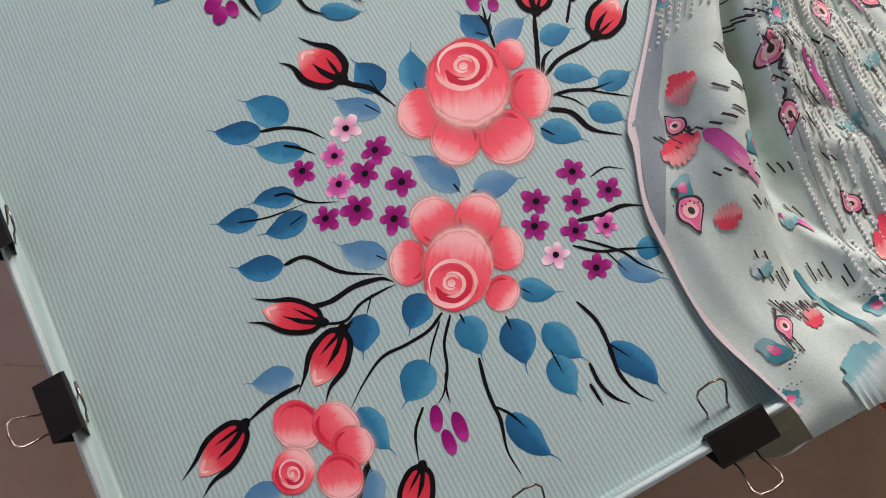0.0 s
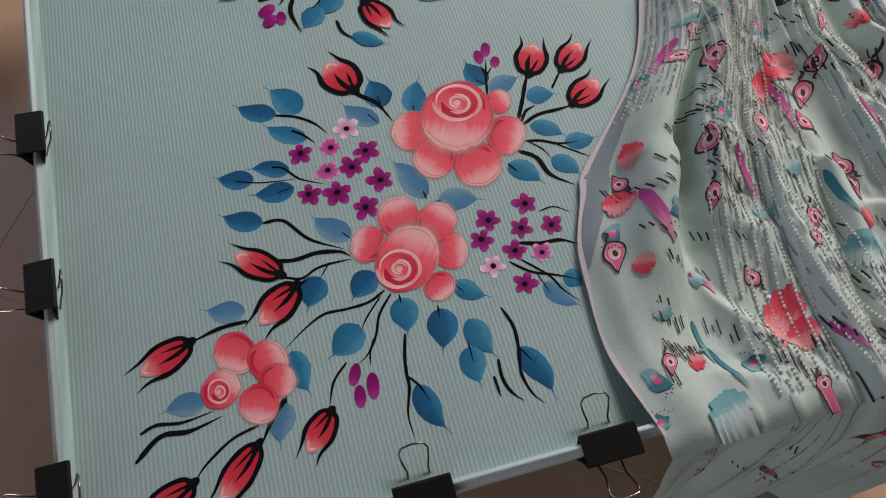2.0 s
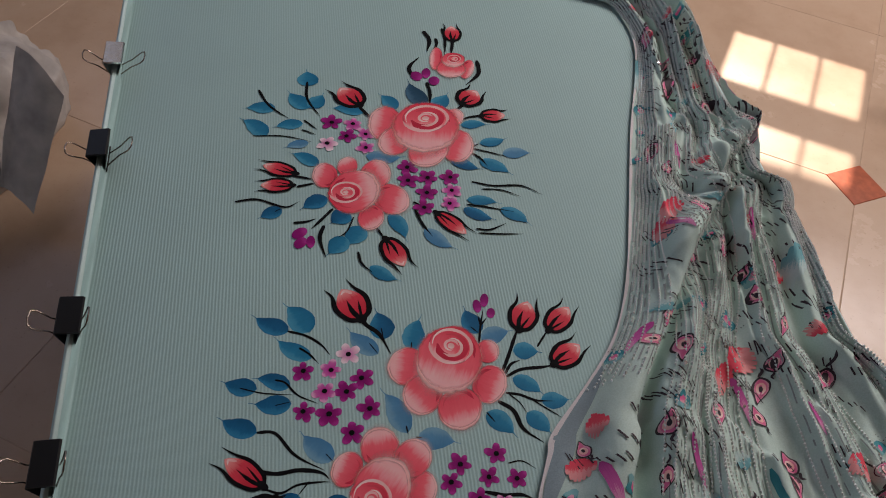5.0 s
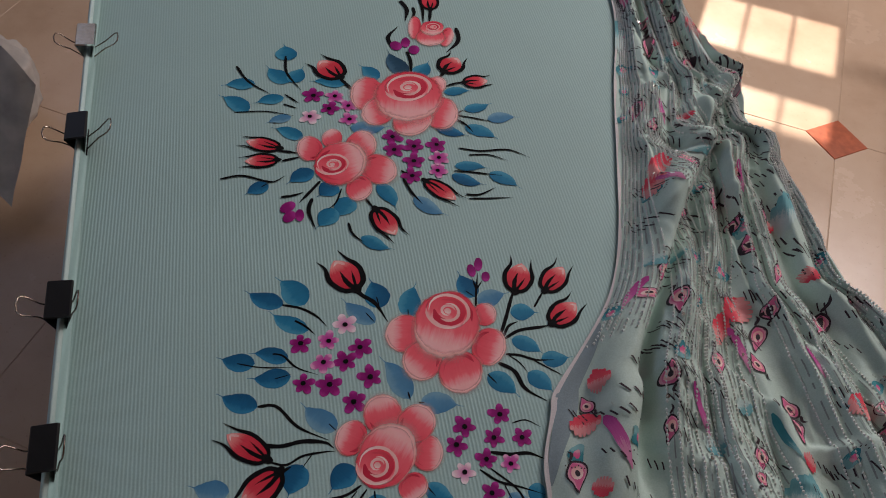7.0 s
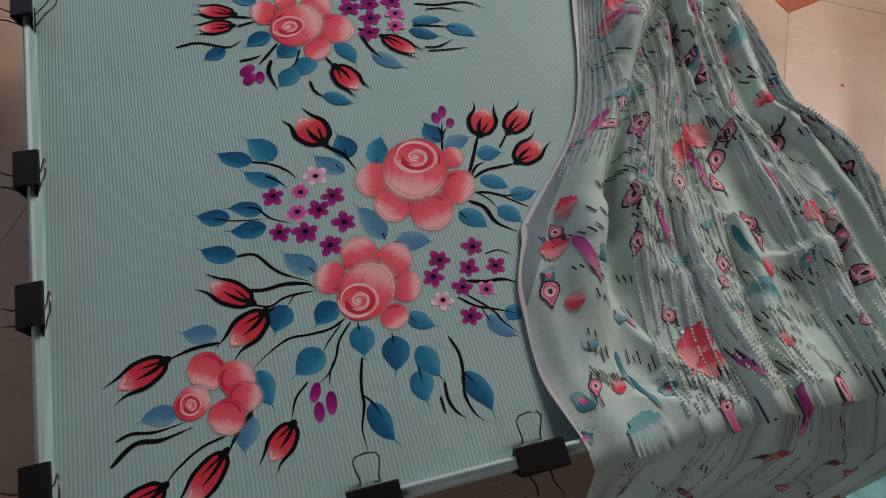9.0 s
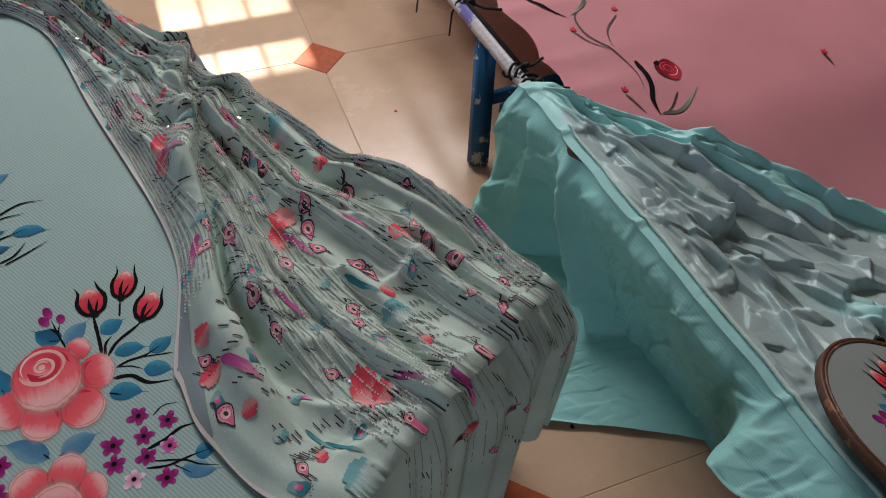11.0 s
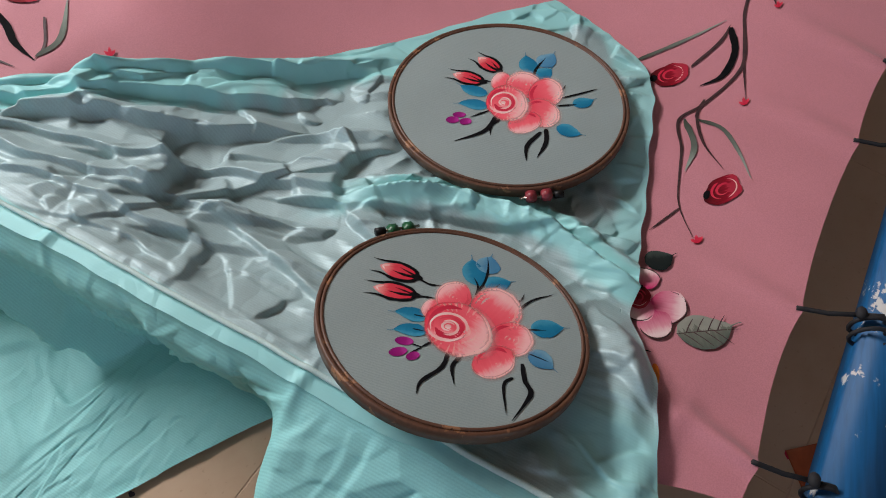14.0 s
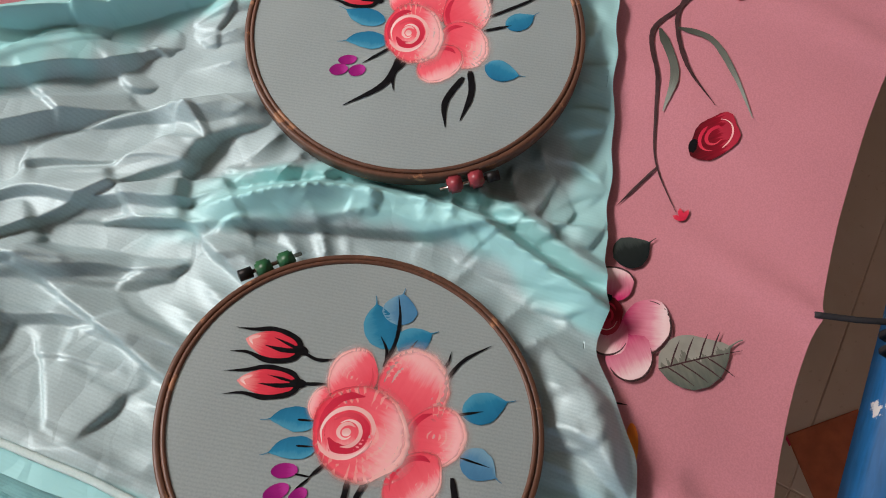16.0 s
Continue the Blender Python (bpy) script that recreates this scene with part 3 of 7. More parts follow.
def crease(x, y, z):
    """Sharp-crested wrinkles."""
    return (1 - min(1.0, abs(noise.noise((x, y, z))) * 2.4)) ** 1.8


def fan(x, y):
    return math.atan2(y - 1.2, x + 0.02)


broad_facets = facet_field(7, 0.72, 1.15, 80, fan, 1.9, 0.34, 0.03)
small_facets = facet_field(17, 0.72, 1.15, 520, fan, 1.5, 0.40, 0.04)
spread_ridges = crease_field(7, 0.72, 1.15, 90, fan, 0.5, 0.55, 0.0012)
fall_facets = facet_field(8, 1.15, 0.6, 150, lambda x, y: 1.35 - 0.5 * x, 1.5, 0.34, 0.035)
fall_ridges = crease_field(8, 1.15, 0.6, 190, lambda x, y: 1.2 - 0.5 * x, 0.5, 0.5)
fall_small = facet_field(18, 1.15, 0.6, 700, lambda x, y: 1.0 - 0.5 * x, 1.4, 0.4, 0.04)


def spread_crease(x, y):
    return 0.75 * broad_facets(x, y) + 0.6 * small_facets(x, y) + 0.9 * spread_ridges(x, y) + 0.004


# long folds from the caught corner: end of each, its height and breadth
LONG_FOLDS = ((0.60, 0.56, 0.020, 0.013), (0.53, 0.565, 0.014, 0.010), (0.46, 0.58, 0.022, 0.015), (0.36, 0.60, 0.016, 0.012), (0.31, 0.56, 0.018, 0.016), (0.27, 0.42, 0.010, 0.009), (0.2, 0.36, 0.011, 0.012), (0.1, 0.5, 0.009, 0.010))


def teal_soft(p, q):
    """Height of the satin without its creases, and how freely it creases there."""
    w = bed(p, q)
    base = under_hoops(p, q, pink_z(p, q) + 0.008 + 0.012 * (1 - smooth01(p, 0.0, 0.06)), 0.012, 0.11)
    clear, turn = 1.0, 0.0
    for m, r in ((HOOP_NEAR, R_NEAR), (HOOP_FAR, R_FAR)):
        d = (w - m.translation).to_2d()
        if d.length - r < clear:
            clear, turn = d.length - r, math.atan2(d.y, d.x)
    rim = min(q - table(p, Q_LOW), table(p, Q_HIGH) - q, 0.655 - p)
    calm = smooth01(rim, 0.0, 0.03) * smooth01(p, -0.01, 0.04)
    z = 0.004 * noise.noise((p * 9, q * 9, 21.0)) * calm
    # short gathers round the hoops
    g = pleat(turn * 5.0 + 1.3 * noise.noise((p * 9, q * 9, 4.0)) + 8)
    z += 0.007 * (g ** 2) * math.exp(-(max(0.0, clear - 0.012) / 0.028) ** 2) * smooth01(clear, 0.0, 0.012) * calm * smooth01(noise.noise((turn * 1.7, 0.4, 2.0)), -0.4, 0.1)
    z = base + max(-0.004, z)
    # a rolled fold between the hoops
    lane = smooth01(q, 0.17, 0.24) * (1 - smooth01(q, 0.5, 0.57))
    d = p - table(q, ((0.15, 0.24), (0.2, 0.25), (0.26, 0.262), (0.336, 0.281), (0.4, 0.276), (0.446, 0.262), (0.51, 0.225), (0.58, 0.18)))
    z += lane * (0.030 * max(0.0, 1 - abs(d) / (0.034 if d < 0 else 0.017)) ** 1.2 + 0.012 * max(0.0, 1 - abs(d - 0.03) / 0.012))
    lane *= math.exp(-(d / 0.035) ** 2)
    free = (0.25 * smooth01(p, -0.015, 0.02) + 0.75 * calm) * (0.15 + 0.85 * smooth01(clear, 0.0, 0.06)) * (1 - 0.6 * lane)
    return max(under_hoops(p, q, z, 0.0085), pink_z(p, q) + 0.0045, BZ + 0.017 - 0.08 * smooth01(p, 0.005, 0.06)), free


def teal_top(p, q):
    return teal_soft(p, q)[0]


def long_folds(p, q):
    """Folds that fan out from the corner where the cloth is caught on the rail."""
    z = np.zeros_like(p)
    ax, ay = p + 0.01, q - 1.085
    for n, (ex, ey, high, broad) in enumerate(LONG_FOLDS):
        dx, dy = ex + 0.01, ey - 1.085
        long = math.hypot(dx, dy)
        t = (ax * dx + ay * dy) / long
        side = (dx * ay - dy * ax) / long + 0.004 * np.sin(t * 31 + n * 2) + 0.002 * np.sin(t * 83 + n)
        w1 = broad * np.clip(0.5 + 1.1 * t / long, 0.3, 2)
        k = np.clip(1 - np.abs(side) / (w1 * np.where(side > 0, 1.8, 0.6)), 0, 1)
        z = np.maximum(z, high * k * np.clip(t / 0.08, 0, 1) * np.clip((long * 1.15 - t) / (long * 0.35), 0, 1))
    return z


def rim_wander(q):
    return 0.009 * noise.noise((q * 8, 0.5, 7.0)) + 0.004 * noise.noise((q * 23, 0.5, 9.0))


def stretch(grid, nu, nv):
    """Reads a coarse grid at nu by nv finer places."""
    x, y = np.linspace(0, grid.shape[0] - 1.001, nu), np.linspace(0, grid.shape[1] - 1.001, nv)
    a, b = x.astype(int), y.astype(int)
    u, v = (x - a)[:, None], (y - b)[None, :]
    return (grid[a][:, b] * (1 - u) + grid[a + 1][:, b] * u) * (1 - v) + (grid[a][:, b + 1] * (1 - u) + grid[a + 1][:, b + 1] * u) * v


def teal_spread(name, material, parent):
    """The satin as one fine sheet: soft shape, then long folds and creases."""
    n1, n2, nu, nv = 190, 150, 620, 520
    rows = []
    for i in range(n1 + 1):
        for k in range(n2 + 1):
            a, b = i / n1, k / n2
            p = -0.022 + 0.672 * b
            lo, hi = table(p, Q_LOW), table(p, Q_HIGH)
            q = lo + (hi - lo) * a + 0.006 * noise.noise((p * 25, a * 3, 1)) * (1 if a < 0.02 or a > 0.98 else 0)
            rows.append((p, q, *teal_soft(p, q), rim_wander(q) * max(0.0, 1 - b * 14)))
    p, q, z, free, wander = (stretch(np.array(rows)[:, k].reshape(n1 + 1, n2 + 1), nu, nv) for k in range(5))
    z = z + free * np.maximum(spread_crease(p + 0.03, q) + long_folds(p, q), -0.004)
    p = p + wander
    co = np.stack([B0.x + BP.x * p + BQ.x * q, B0.y + BP.y * p + BQ.y * q, z], -1).reshape(-1, 3)
    n = np.arange(nu * nv).reshape(nu, nv)
    quads = np.stack([n[:-1, :-1], n[1:, :-1], n[1:, 1:], n[:-1, 1:]], -1).reshape(-1, 4)
    me = bpy.data.meshes.new(name)
    me.from_pydata(co.tolist(), [], quads.tolist())
    # turned over: the band along the far hem, the roll between the hoops, the hem by the roses and the rim on the rail
    hi = np.interp(p, [r[0] for r in Q_HIGH], [r[1] for r in Q_HIGH])
    lo = np.interp(p, [r[0] for r in Q_LOW], [r[1] for r in Q_LOW])
    roll = p - np.interp(q, (0.15, 0.2, 0.26, 0.336, 0.4, 0.446, 0.51, 0.58), (0.24, 0.25, 0.262, 0.281, 0.276, 0.262, 0.225, 0.18))
    frays = 0.010 * np.sin(p * 61 + q * 37) + 0.006 * np.sin(q * 143 - p * 90)

    def soft(x, a, b):
        k = np.clip((x - a) / (b - a), 0, 1)
        return k * k * (3 - 2 * k)

    over = np.maximum.reduce([
        1 - soft((hi - q) * 0.72 + frays, 0.045, 0.075),
        (1 - soft(np.abs(roll - 0.006) + frays * 0.4, 0.020, 0.036)) * soft(q, 0.12, 0.2) * (1 - soft(q, 0.5, 0.6)),
        0.75 * (1 - soft(q - lo + frays, 0.02, 0.06)) * soft(p, 0.2, 0.3),
        1 - soft(p + frays * 0.15, -0.006, 0.001),
        0.9 * (1 - soft(q - 0.03 - lo + frays, 0.03, 0.09)) * (1 - soft(p, 0.08, 0.14)),
    ])
    me.attributes.new("turned", "FLOAT", "POINT").data.foreach_set("value", over.reshape(-1).astype(np.float32))
    me.shade_smooth()
    me.materials.append(material)
    ob = new(name, me)
    ob.parent = parent
    return ob


FLOOR_EDGE = ((0.46, 0.02), (0.507, 0.02), (0.584, -0.09), (0.652, -0.21), (0.69, -0.25), (0.80, -0.25), (0.955, -0.165), (1.0, -0.165), (1.08, -0.07))
# how the fall lands: place along the rail, then along and out from the rail at the floor
FOOT_Q = ((0.46, 0.46), (0.60, 0.59), (0.75, 0.68), (0.85, 0.71), (0.905, 0.735), (0.94, 0.80), (0.97, 0.88), (1.02, 0.955), (1.08, 1.02))
FOOT_P = ((0.46, 0.01), (0.75, 0.01), (0.84, 0.0), (0.88, -0.03), (0.905, -0.055), (0.925, -0.03), (0.95, 0.01), (0.975, -0.03), (1.02, -0.10), (1.08, -0.146))


def teal_fall(a, b):
    """The part that falls from the rail; a: downwards, b: along the rail."""
    q = 0.09 + 0.99 * b
    top = teal_top(-0.022, q)
    long = smooth01(q, 0.43, 0.49)
    short = 0.095 + 0.02 * math.sin(q * 14 + 1) + 0.008 * noise.noise((q * 20, 0, 4))
    foot, foot_q = table(q, FOOT_P), table(q, FOOT_Q)
    spread = max(0.0, foot - table(foot_q, FLOOR_EDGE)) * long
    d = (short * (1 - long) + (top + spread) * long) * a
    fall = min(d, top - 0.008)
    out = max(0.0, d - fall)
    down = fall / top
    p = -0.022 + rim_wander(q) - 0.016 * smooth01(d, 0, 0.03) + (foot + 0.038) * down ** 1.3 * long - out
    # one full fold stands out under the caught corner, with a hollow beside it
    p -= 0.028 * math.exp(-((q - 0.905) / 0.016) ** 2) * math.sin(math.pi * min(1.0, 0.12 + down)) * long
    p += 0.02 * math.exp(-((q - 0.945) / 0.02) ** 2) * smooth01(down, 0.35, 0.8) * (1 - smooth01(out, 0, 0.04)) * long
    p += (0.010 * math.sin(q * 52 + 2 * down) + 0.006 * math.sin(q * 117)) * smooth01(d, 0.02, 0.16) * smooth01(q, 0.93, 1.0) * (1 - smooth01(out, 0, 0.05))
    p -= 0.085 * (1 - long) * smooth01(d, 0, 0.12)
    ridge = ((0.28 + 0.25 * smooth01(q, 0.86, 0.96)) * float(fall_facets(q, d)) + 0.3 * float(fall_small(q, d)) + 0.5 * float(fall_ridges(q, d))) * smooth01(d, 0, 0.03)
    q2 = q + (foot_q - q) * down ** 1.1 * long
    if out > 0:
        return bed(p, q2, 0.008 + max(-0.004, ridge * 0.35 * smooth01(out, 0, 0.03)))
    return bed(p - ridge * (0.4 + 0.6 * long), q2, top - fall * (0.42 + 0.58 * long) + ridge * 0.6 * (1 - long))


teal = new("teal_satin_cloth")
tagged(teal, "crumpled teal satin cloth over the frame, falling to the floor", "cloth")
teal_spread("spread", TEAL, teal)
part("fall", grid_mesh(170, 420, teal_fall), TEAL_FALL, teal)
# rolled edge along the rail; its pale colour stands in for strong light there
bm = bmesh.new()
tube(bm, [bed(-0.004 + 0.6 * rim_wander(q), q, teal_top(-0.004, q) + 0.0035 + 0.0012 * noise.noise((q * 60, 0, 3))) for q in (0.10 + 0.86 * k / 150 for k in range(151))], 0.0036, 8, 0.0022)
part("lit_selvedge", bm, HEM, teal, "rolled edge of the satin, made pale for its lit rim")


# ---- embroidery hoops ----
def ring(bm, r0, r1, z0, z1, n=96):
    prof = [(r0, z0), (r0, z1 - 0.001), (r0 + 0.001, z1), (r1 - 0.001, z1), (r1, z1 - 0.001), (r1, z0)]
    vs = [[bm.verts.new((r * math.cos(t), r * math.sin(t), z)) for r, z in prof] for t in (2 * math.pi * i / n for i in range(n))]
    for i in range(n):
        for j in range(len(prof)):
            a, b, k2 = vs[i], vs[(i + 1) % n], (j + 1) % len(prof)
            bm.faces.new((a[j], b[j], b[k2], a[k2]))
    bmesh.ops.recalc_face_normals(bm, faces=bm.faces)


def hoop_wave(x, y):
    """Slack in the stretched satin, along its threads."""
    return 0.0003 * math.sin(y * 62 + 1 + x * 9) + 0.00012 * math.sin(y * 131 + x * 17)


def hoop(m, r, screw_at, screw_paint):
    top = new("embroidery_hoop")
    bm = bmesh.new()
    ring(bm, r - 0.0035, r, -0.006, 0.006)
    part("inner_ring", bm, HOOPWOOD, top)
    bm = bmesh.new()
    ring(bm, r + 0.0002, r + 0.0048, -0.007, 0.0052)
    part("outer_ring", bm, HOOPWOOD, top)
    def stretched(a, b):
        x, y = a * (r - 0.003) * math.cos(2 * math.pi * b), a * (r - 0.003) * math.sin(2 * math.pi * b)
        return Vector((x, y, 0.0045 - 0.0008 * (1 - a * a) + hoop_wave(x, y) * (1 - a ** 4)))

    bm = grid_mesh(60, 160, stretched)
    bmesh.ops.remove_doubles(bm, verts=bm.verts, dist=1e-6)
    part("stretched_cloth", bm, HOOP_CLOTH, top)
    # closing screw with its two wooden cheeks
    c, s_ = math.cos(screw_at), math.sin(screw_at)
    out, along = Vector((c, s_, 0)), Vector((-s_, c, 0))
    for k in (-1, 1):
        bm = bmesh.new()
        beam(bm, out * (r + 0.004) + along * k * 0.009, out * (r + 0.017) + along * k * 0.009, 0.012, 0.011, bevel=0.002)
        part("cheek", bm, screw_paint, top)
    bm = bmesh.new()
    tube(bm, [out * (r + 0.012) + along * t for t in (-0.022, 0.024)], 0.0016)
    screw = part("screw", bm, STEEL, top)
    bm = bmesh.new()
    tube(bm, [out * (r + 0.012) + along * t for t in (0.018, 0.028)], 0.0045, 10)
    part("knob", bm, BLACK, screw)
    top.matrix_world = m
    return top


GREEN_PAINT = worn("green_painted_wood", (0.01, 0.09, 0.03), (0.1, 0.06, 0.03), 0.62, 0.4)
RED_PAINT = worn("red_painted_wood", (0.25, 0.03, 0.04), (0.2, 0.1, 0.07), 0.6, 0.4)
hoop_near = tagged(hoop(HOOP_NEAR, R_NEAR, radians(38), GREEN_PAINT), "dark wooden hoop with green screw, grey satin painted with rose", "hoop", "embroidery hoops")
hoop_far = tagged(hoop(HOOP_FAR, R_FAR, radians(205), RED_PAINT), "larger dark wooden hoop with red screw, satin painted with rose", "hoop", "embroidery hoops")


def paint(name, edge, middle, pale, streak=0.35, rough=0.45, feather=0.0):
    """Acrylic brushed on cloth: runs from a strong to a pale colour along the stroke, streaked by the bristles."""
    m, t, b = nodes_of(name, max(rough, 0.55), 0, 0.12)
    uv = coords(t, "UV")
    sep = t.nodes.new("ShaderNodeSeparateXYZ")
    t.links.new(uv, sep.inputs[0])
    hairs = noise_of(t, coords(t, "UV", 0, (22, 2.5, 1)), 1.0, 4)
    blot = noise_of(t, coords(t, "Object"), 90, 3)
    mixv = add(t, "ShaderNodeMath")
    mixv.operation = "MULTIPLY_ADD"
    t.links.new(hairs, mixv.inputs[0])
    mixv.inputs[1].default_value = streak
    t.links.new(sep.outputs[1], mixv.inputs[2])
    off = streak * 0.5
    col = ramp(t, mixv.outputs[0], [(0.05 + off, edge), (0.62 + off, middle), (1.0, pale)])
    col = blend(t, 0.25, col, ramp(t, blot, [(0.3, (0.35, 0.35, 0.35)), (0.7, (0.65, 0.65, 0.65))]), "OVERLAY")
    t.links.new(col, b.inputs["Base Color"])
    relief(t, b, hairs, 0.15, 0.0004)
    if feather:
        # thinned paint: the coat gives out towards its rim, raggedly
        span = t.nodes.new("ShaderNodeVectorMath")
        span.operation = "DISTANCE"
        t.links.new(uv, span.inputs[0])
        span.inputs[1].default_value = (0.5, 0.5, 0.0)
        ragged = t.nodes.new("ShaderNodeMath")
        ragged.operation = "MULTIPLY_ADD"
        t.links.new(noise_of(t, coords(t, "Object"), 130, 4), ragged.inputs[0])
        ragged.inputs[1].default_value = 0.07
        t.links.new(span.outputs["Value"], ragged.inputs[2])
        thin = t.nodes.new("ShaderNodeMapRange")
        thin.interpolation_type = "SMOOTHSTEP"
        for key, v in (("From Min", 0.55 - feather), ("From Max", 0.55), ("To Min", 1.0), ("To Max", 0.0)):
            thin.inputs[key].default_value = v
        t.links.new(ragged.outputs[0], thin.inputs["Value"])
        t.links.new(thin.outputs[0], b.inputs["Alpha"])
    return m


LEAF_INK = [
    paint("leaf_deep_blue", (0.004, 0.08, 0.18), (0.006, 0.115, 0.24), (0.02, 0.19, 0.34)),
    paint("leaf_mid_blue", (0.008, 0.14, 0.265), (0.014, 0.19, 0.325), (0.05, 0.27, 0.4)),
    paint("leaf_pale_blue", (0.05, 0.19, 0.34), (0.08, 0.235, 0.38), (0.15, 0.32, 0.43)),
    paint("leaf_black_green", (0.008, 0.012, 0.012), (0.014, 0.02, 0.019), (0.04, 0.055, 0.05)),
    paint("leaf_grey_green", (0.09, 0.11, 0.09), (0.16, 0.17, 0.14), (0.26, 0.27, 0.23), 0.8),
    paint("leaf_slate_blue", (0.012, 0.05, 0.09), (0.02, 0.075, 0.13), (0.05, 0.13, 0.2)),
]
FLOWER_INK = [
    paint("deep_magenta", (0.2, 0.004, 0.12), (0.28, 0.01, 0.16), (0.38, 0.03, 0.24)),
    paint("orchid_pink", (0.45, 0.03, 0.26), (0.55, 0.12, 0.36), (0.72, 0.36, 0.55)),
    paint("blush_pink", (0.6, 0.2, 0.42), (0.76, 0.5, 0.6), (0.84, 0.7, 0.74)),
]
ROSE = paint("coral_rose", (0.72, 0.05, 0.085), (0.84, 0.13, 0.165), (0.86, 0.45, 0.45), 0.3, feather=0.07)
WASH = paint("thin_rose_wash", (0.62, 0.3, 0.29), (0.6, 0.42, 0.4), (0.62, 0.5, 0.48), 0.4, feather=0.3)
BUD = paint("coral_bud", (0.5, 0.02, 0.04), (0.66, 0.05, 0.075), (0.82, 0.3, 0.28), 0.25)
INKS = {
    "K": plain("black_paint", (0.006, 0.006, 0.007), 0.7, spec=0.05, grain=200, vary=0.4),
    "W": paint("pale_rose_paint", (0.78, 0.4, 0.38), (0.82, 0.52, 0.49), (0.84, 0.64, 0.6)),
    "R": paint("rose_rim_paint", (0.78, 0.22, 0.21), (0.82, 0.32, 0.3), (0.84, 0.48, 0.45), feather=0.08),
    "C": paint("crimson_paint", (0.5, 0.02, 0.05), (0.6, 0.03, 0.065), (0.66, 0.06, 0.09)),
    "N": plain("brown_vine_paint", (0.045, 0.018, 0.02), 0.5, grain=200, vary=0.4),
    "G": paint("sage_paint", (0.06, 0.07, 0.055), (0.14, 0.16, 0.135), (0.26, 0.3, 0.26)),
    "M": paint("magenta_print", (0.42, 0.06, 0.25), (0.55, 0.12, 0.34), (0.62, 0.25, 0.42), 0.8, 0.7),
    "T": paint("teal_print", (0.03, 0.2, 0.24), (0.06, 0.28, 0.32), (0.2, 0.42, 0.44), 0.8, 0.7),
}
CRIMSON = paint("crimson_bloom", (0.07, 0.003, 0.006), (0.24, 0.006, 0.018), (0.42, 0.025, 0.05), 0.6)
PALE_PINK = paint("white_pink_petal", (0.5, 0.03, 0.13), (0.68, 0.28, 0.35), (0.8, 0.6, 0.6), 0.3)
ORANGE = paint("orange_paint", (0.6, 0.15, 0.02), (0.7, 0.22, 0.03), (0.75, 0.3, 0.06))
CORAL_PRINT = paint("coral_print", (0.7, 0.06, 0.1), (0.74, 0.1, 0.13), (0.74, 0.3, 0.3), 1.0, 0.7)
TEAL_PRINT = paint("pale_teal_print", (0.14, 0.38, 0.42), (0.2, 0.44, 0.47), (0.45, 0.6, 0.58), 1.0, 0.7)
PINK_PRINT = paint("pink_print", (0.66, 0.09, 0.24), (0.7, 0.17, 0.32), (0.72, 0.36, 0.43), 0.5, 0.7)
DARK_PRINT = plain("dark_print", (0.025, 0.012, 0.02), 0.7, grain=300)
SILVER = plain("silver_sequin", (0.8, 0.8, 0.78), 0.2, 1.0, grain=400)
BEAD = plain("pale_glass_bead", (0.74, 0.77, 0.74), 0.25, 0.0, 0.9, grain=400, vary=0.1)

# ---- brush strokes ----
LAYER = {"n": 0}


def lift_next():
    LAYER["n"] = (LAYER["n"] + 1) % 800
    return 0.00015 + LAYER["n"] * 0.0000015


def sheet(on, name, rows, material, parent=None, lift=None):
    """A thin coat of paint: rows of (x, y, u, v) laid on the surface on = (place, owner)."""
    place, owner = on
    z = lift_next() if lift is None else lift
    bm = bmesh.new()
    uv = bm.loops.layers.uv.new("UVMap")
    vs = [[(bm.verts.new(place(x, y, z)), (a, b)) for x, y, a, b in row] for row in rows]
    for r0, r1 in zip(vs, vs[1:]):
        for i in range(len(r0) - 1):
            quad = (r0[i], r0[i + 1], r1[i + 1], r1[i])
            f = bm.faces.new([q[0] for q in quad])
            for l, q in zip(f.loops, quad):
                l[uv].uv = q[1]
    bmesh.ops.remove_doubles(bm, verts=bm.verts, dist=1e-7)
    return part(name, bm, material, parent or owner)


def disc(on, name, cx, cy, ax, ay, bx, by, material, parent=None, n=28, rough=0.05, rings=5):
    """A rounded patch with half-axes a and b; its colour runs along b."""
    rows = []
    seed = cx * 91 + cy * 57
    for k in range(rings + 1):
        r = k / rings
        row = []
        for i in range(n + 1):
            t = 2 * math.pi * (i % n) / n
            w = r * (1 + rough * noise.noise((math.cos(t) * 1.3 + seed, math.sin(t) * 1.3, seed)))
            c, q = math.cos(t) * w, math.sin(t) * w
            row.append((cx + ax * c + bx * q, cy + ay * c + by * q, 0.5 + 0.5 * c, 0.5 + 0.5 * q))
        rows.append(row)
    return sheet(on, name, rows, material, parent)


def spline(pts, steps=7):
    """A smooth line through pts."""
    pts = [Vector((x, y, 0)) for x, y in pts]
    full = [pts[0] * 2 - pts[1], *pts, pts[-1] * 2 - pts[-2]]
    out = []
    for a, b, c, d in zip(full, full[1:], full[2:], full[3:]):
        for i in range(steps):
            t = i / steps
            out.append(0.5 * (2 * b + (c - a) * t + (2 * a - 5 * b + 4 * c - d) * t * t + (3 * b - a - 3 * c + d) * t ** 3))
    return out + [pts[-1]]


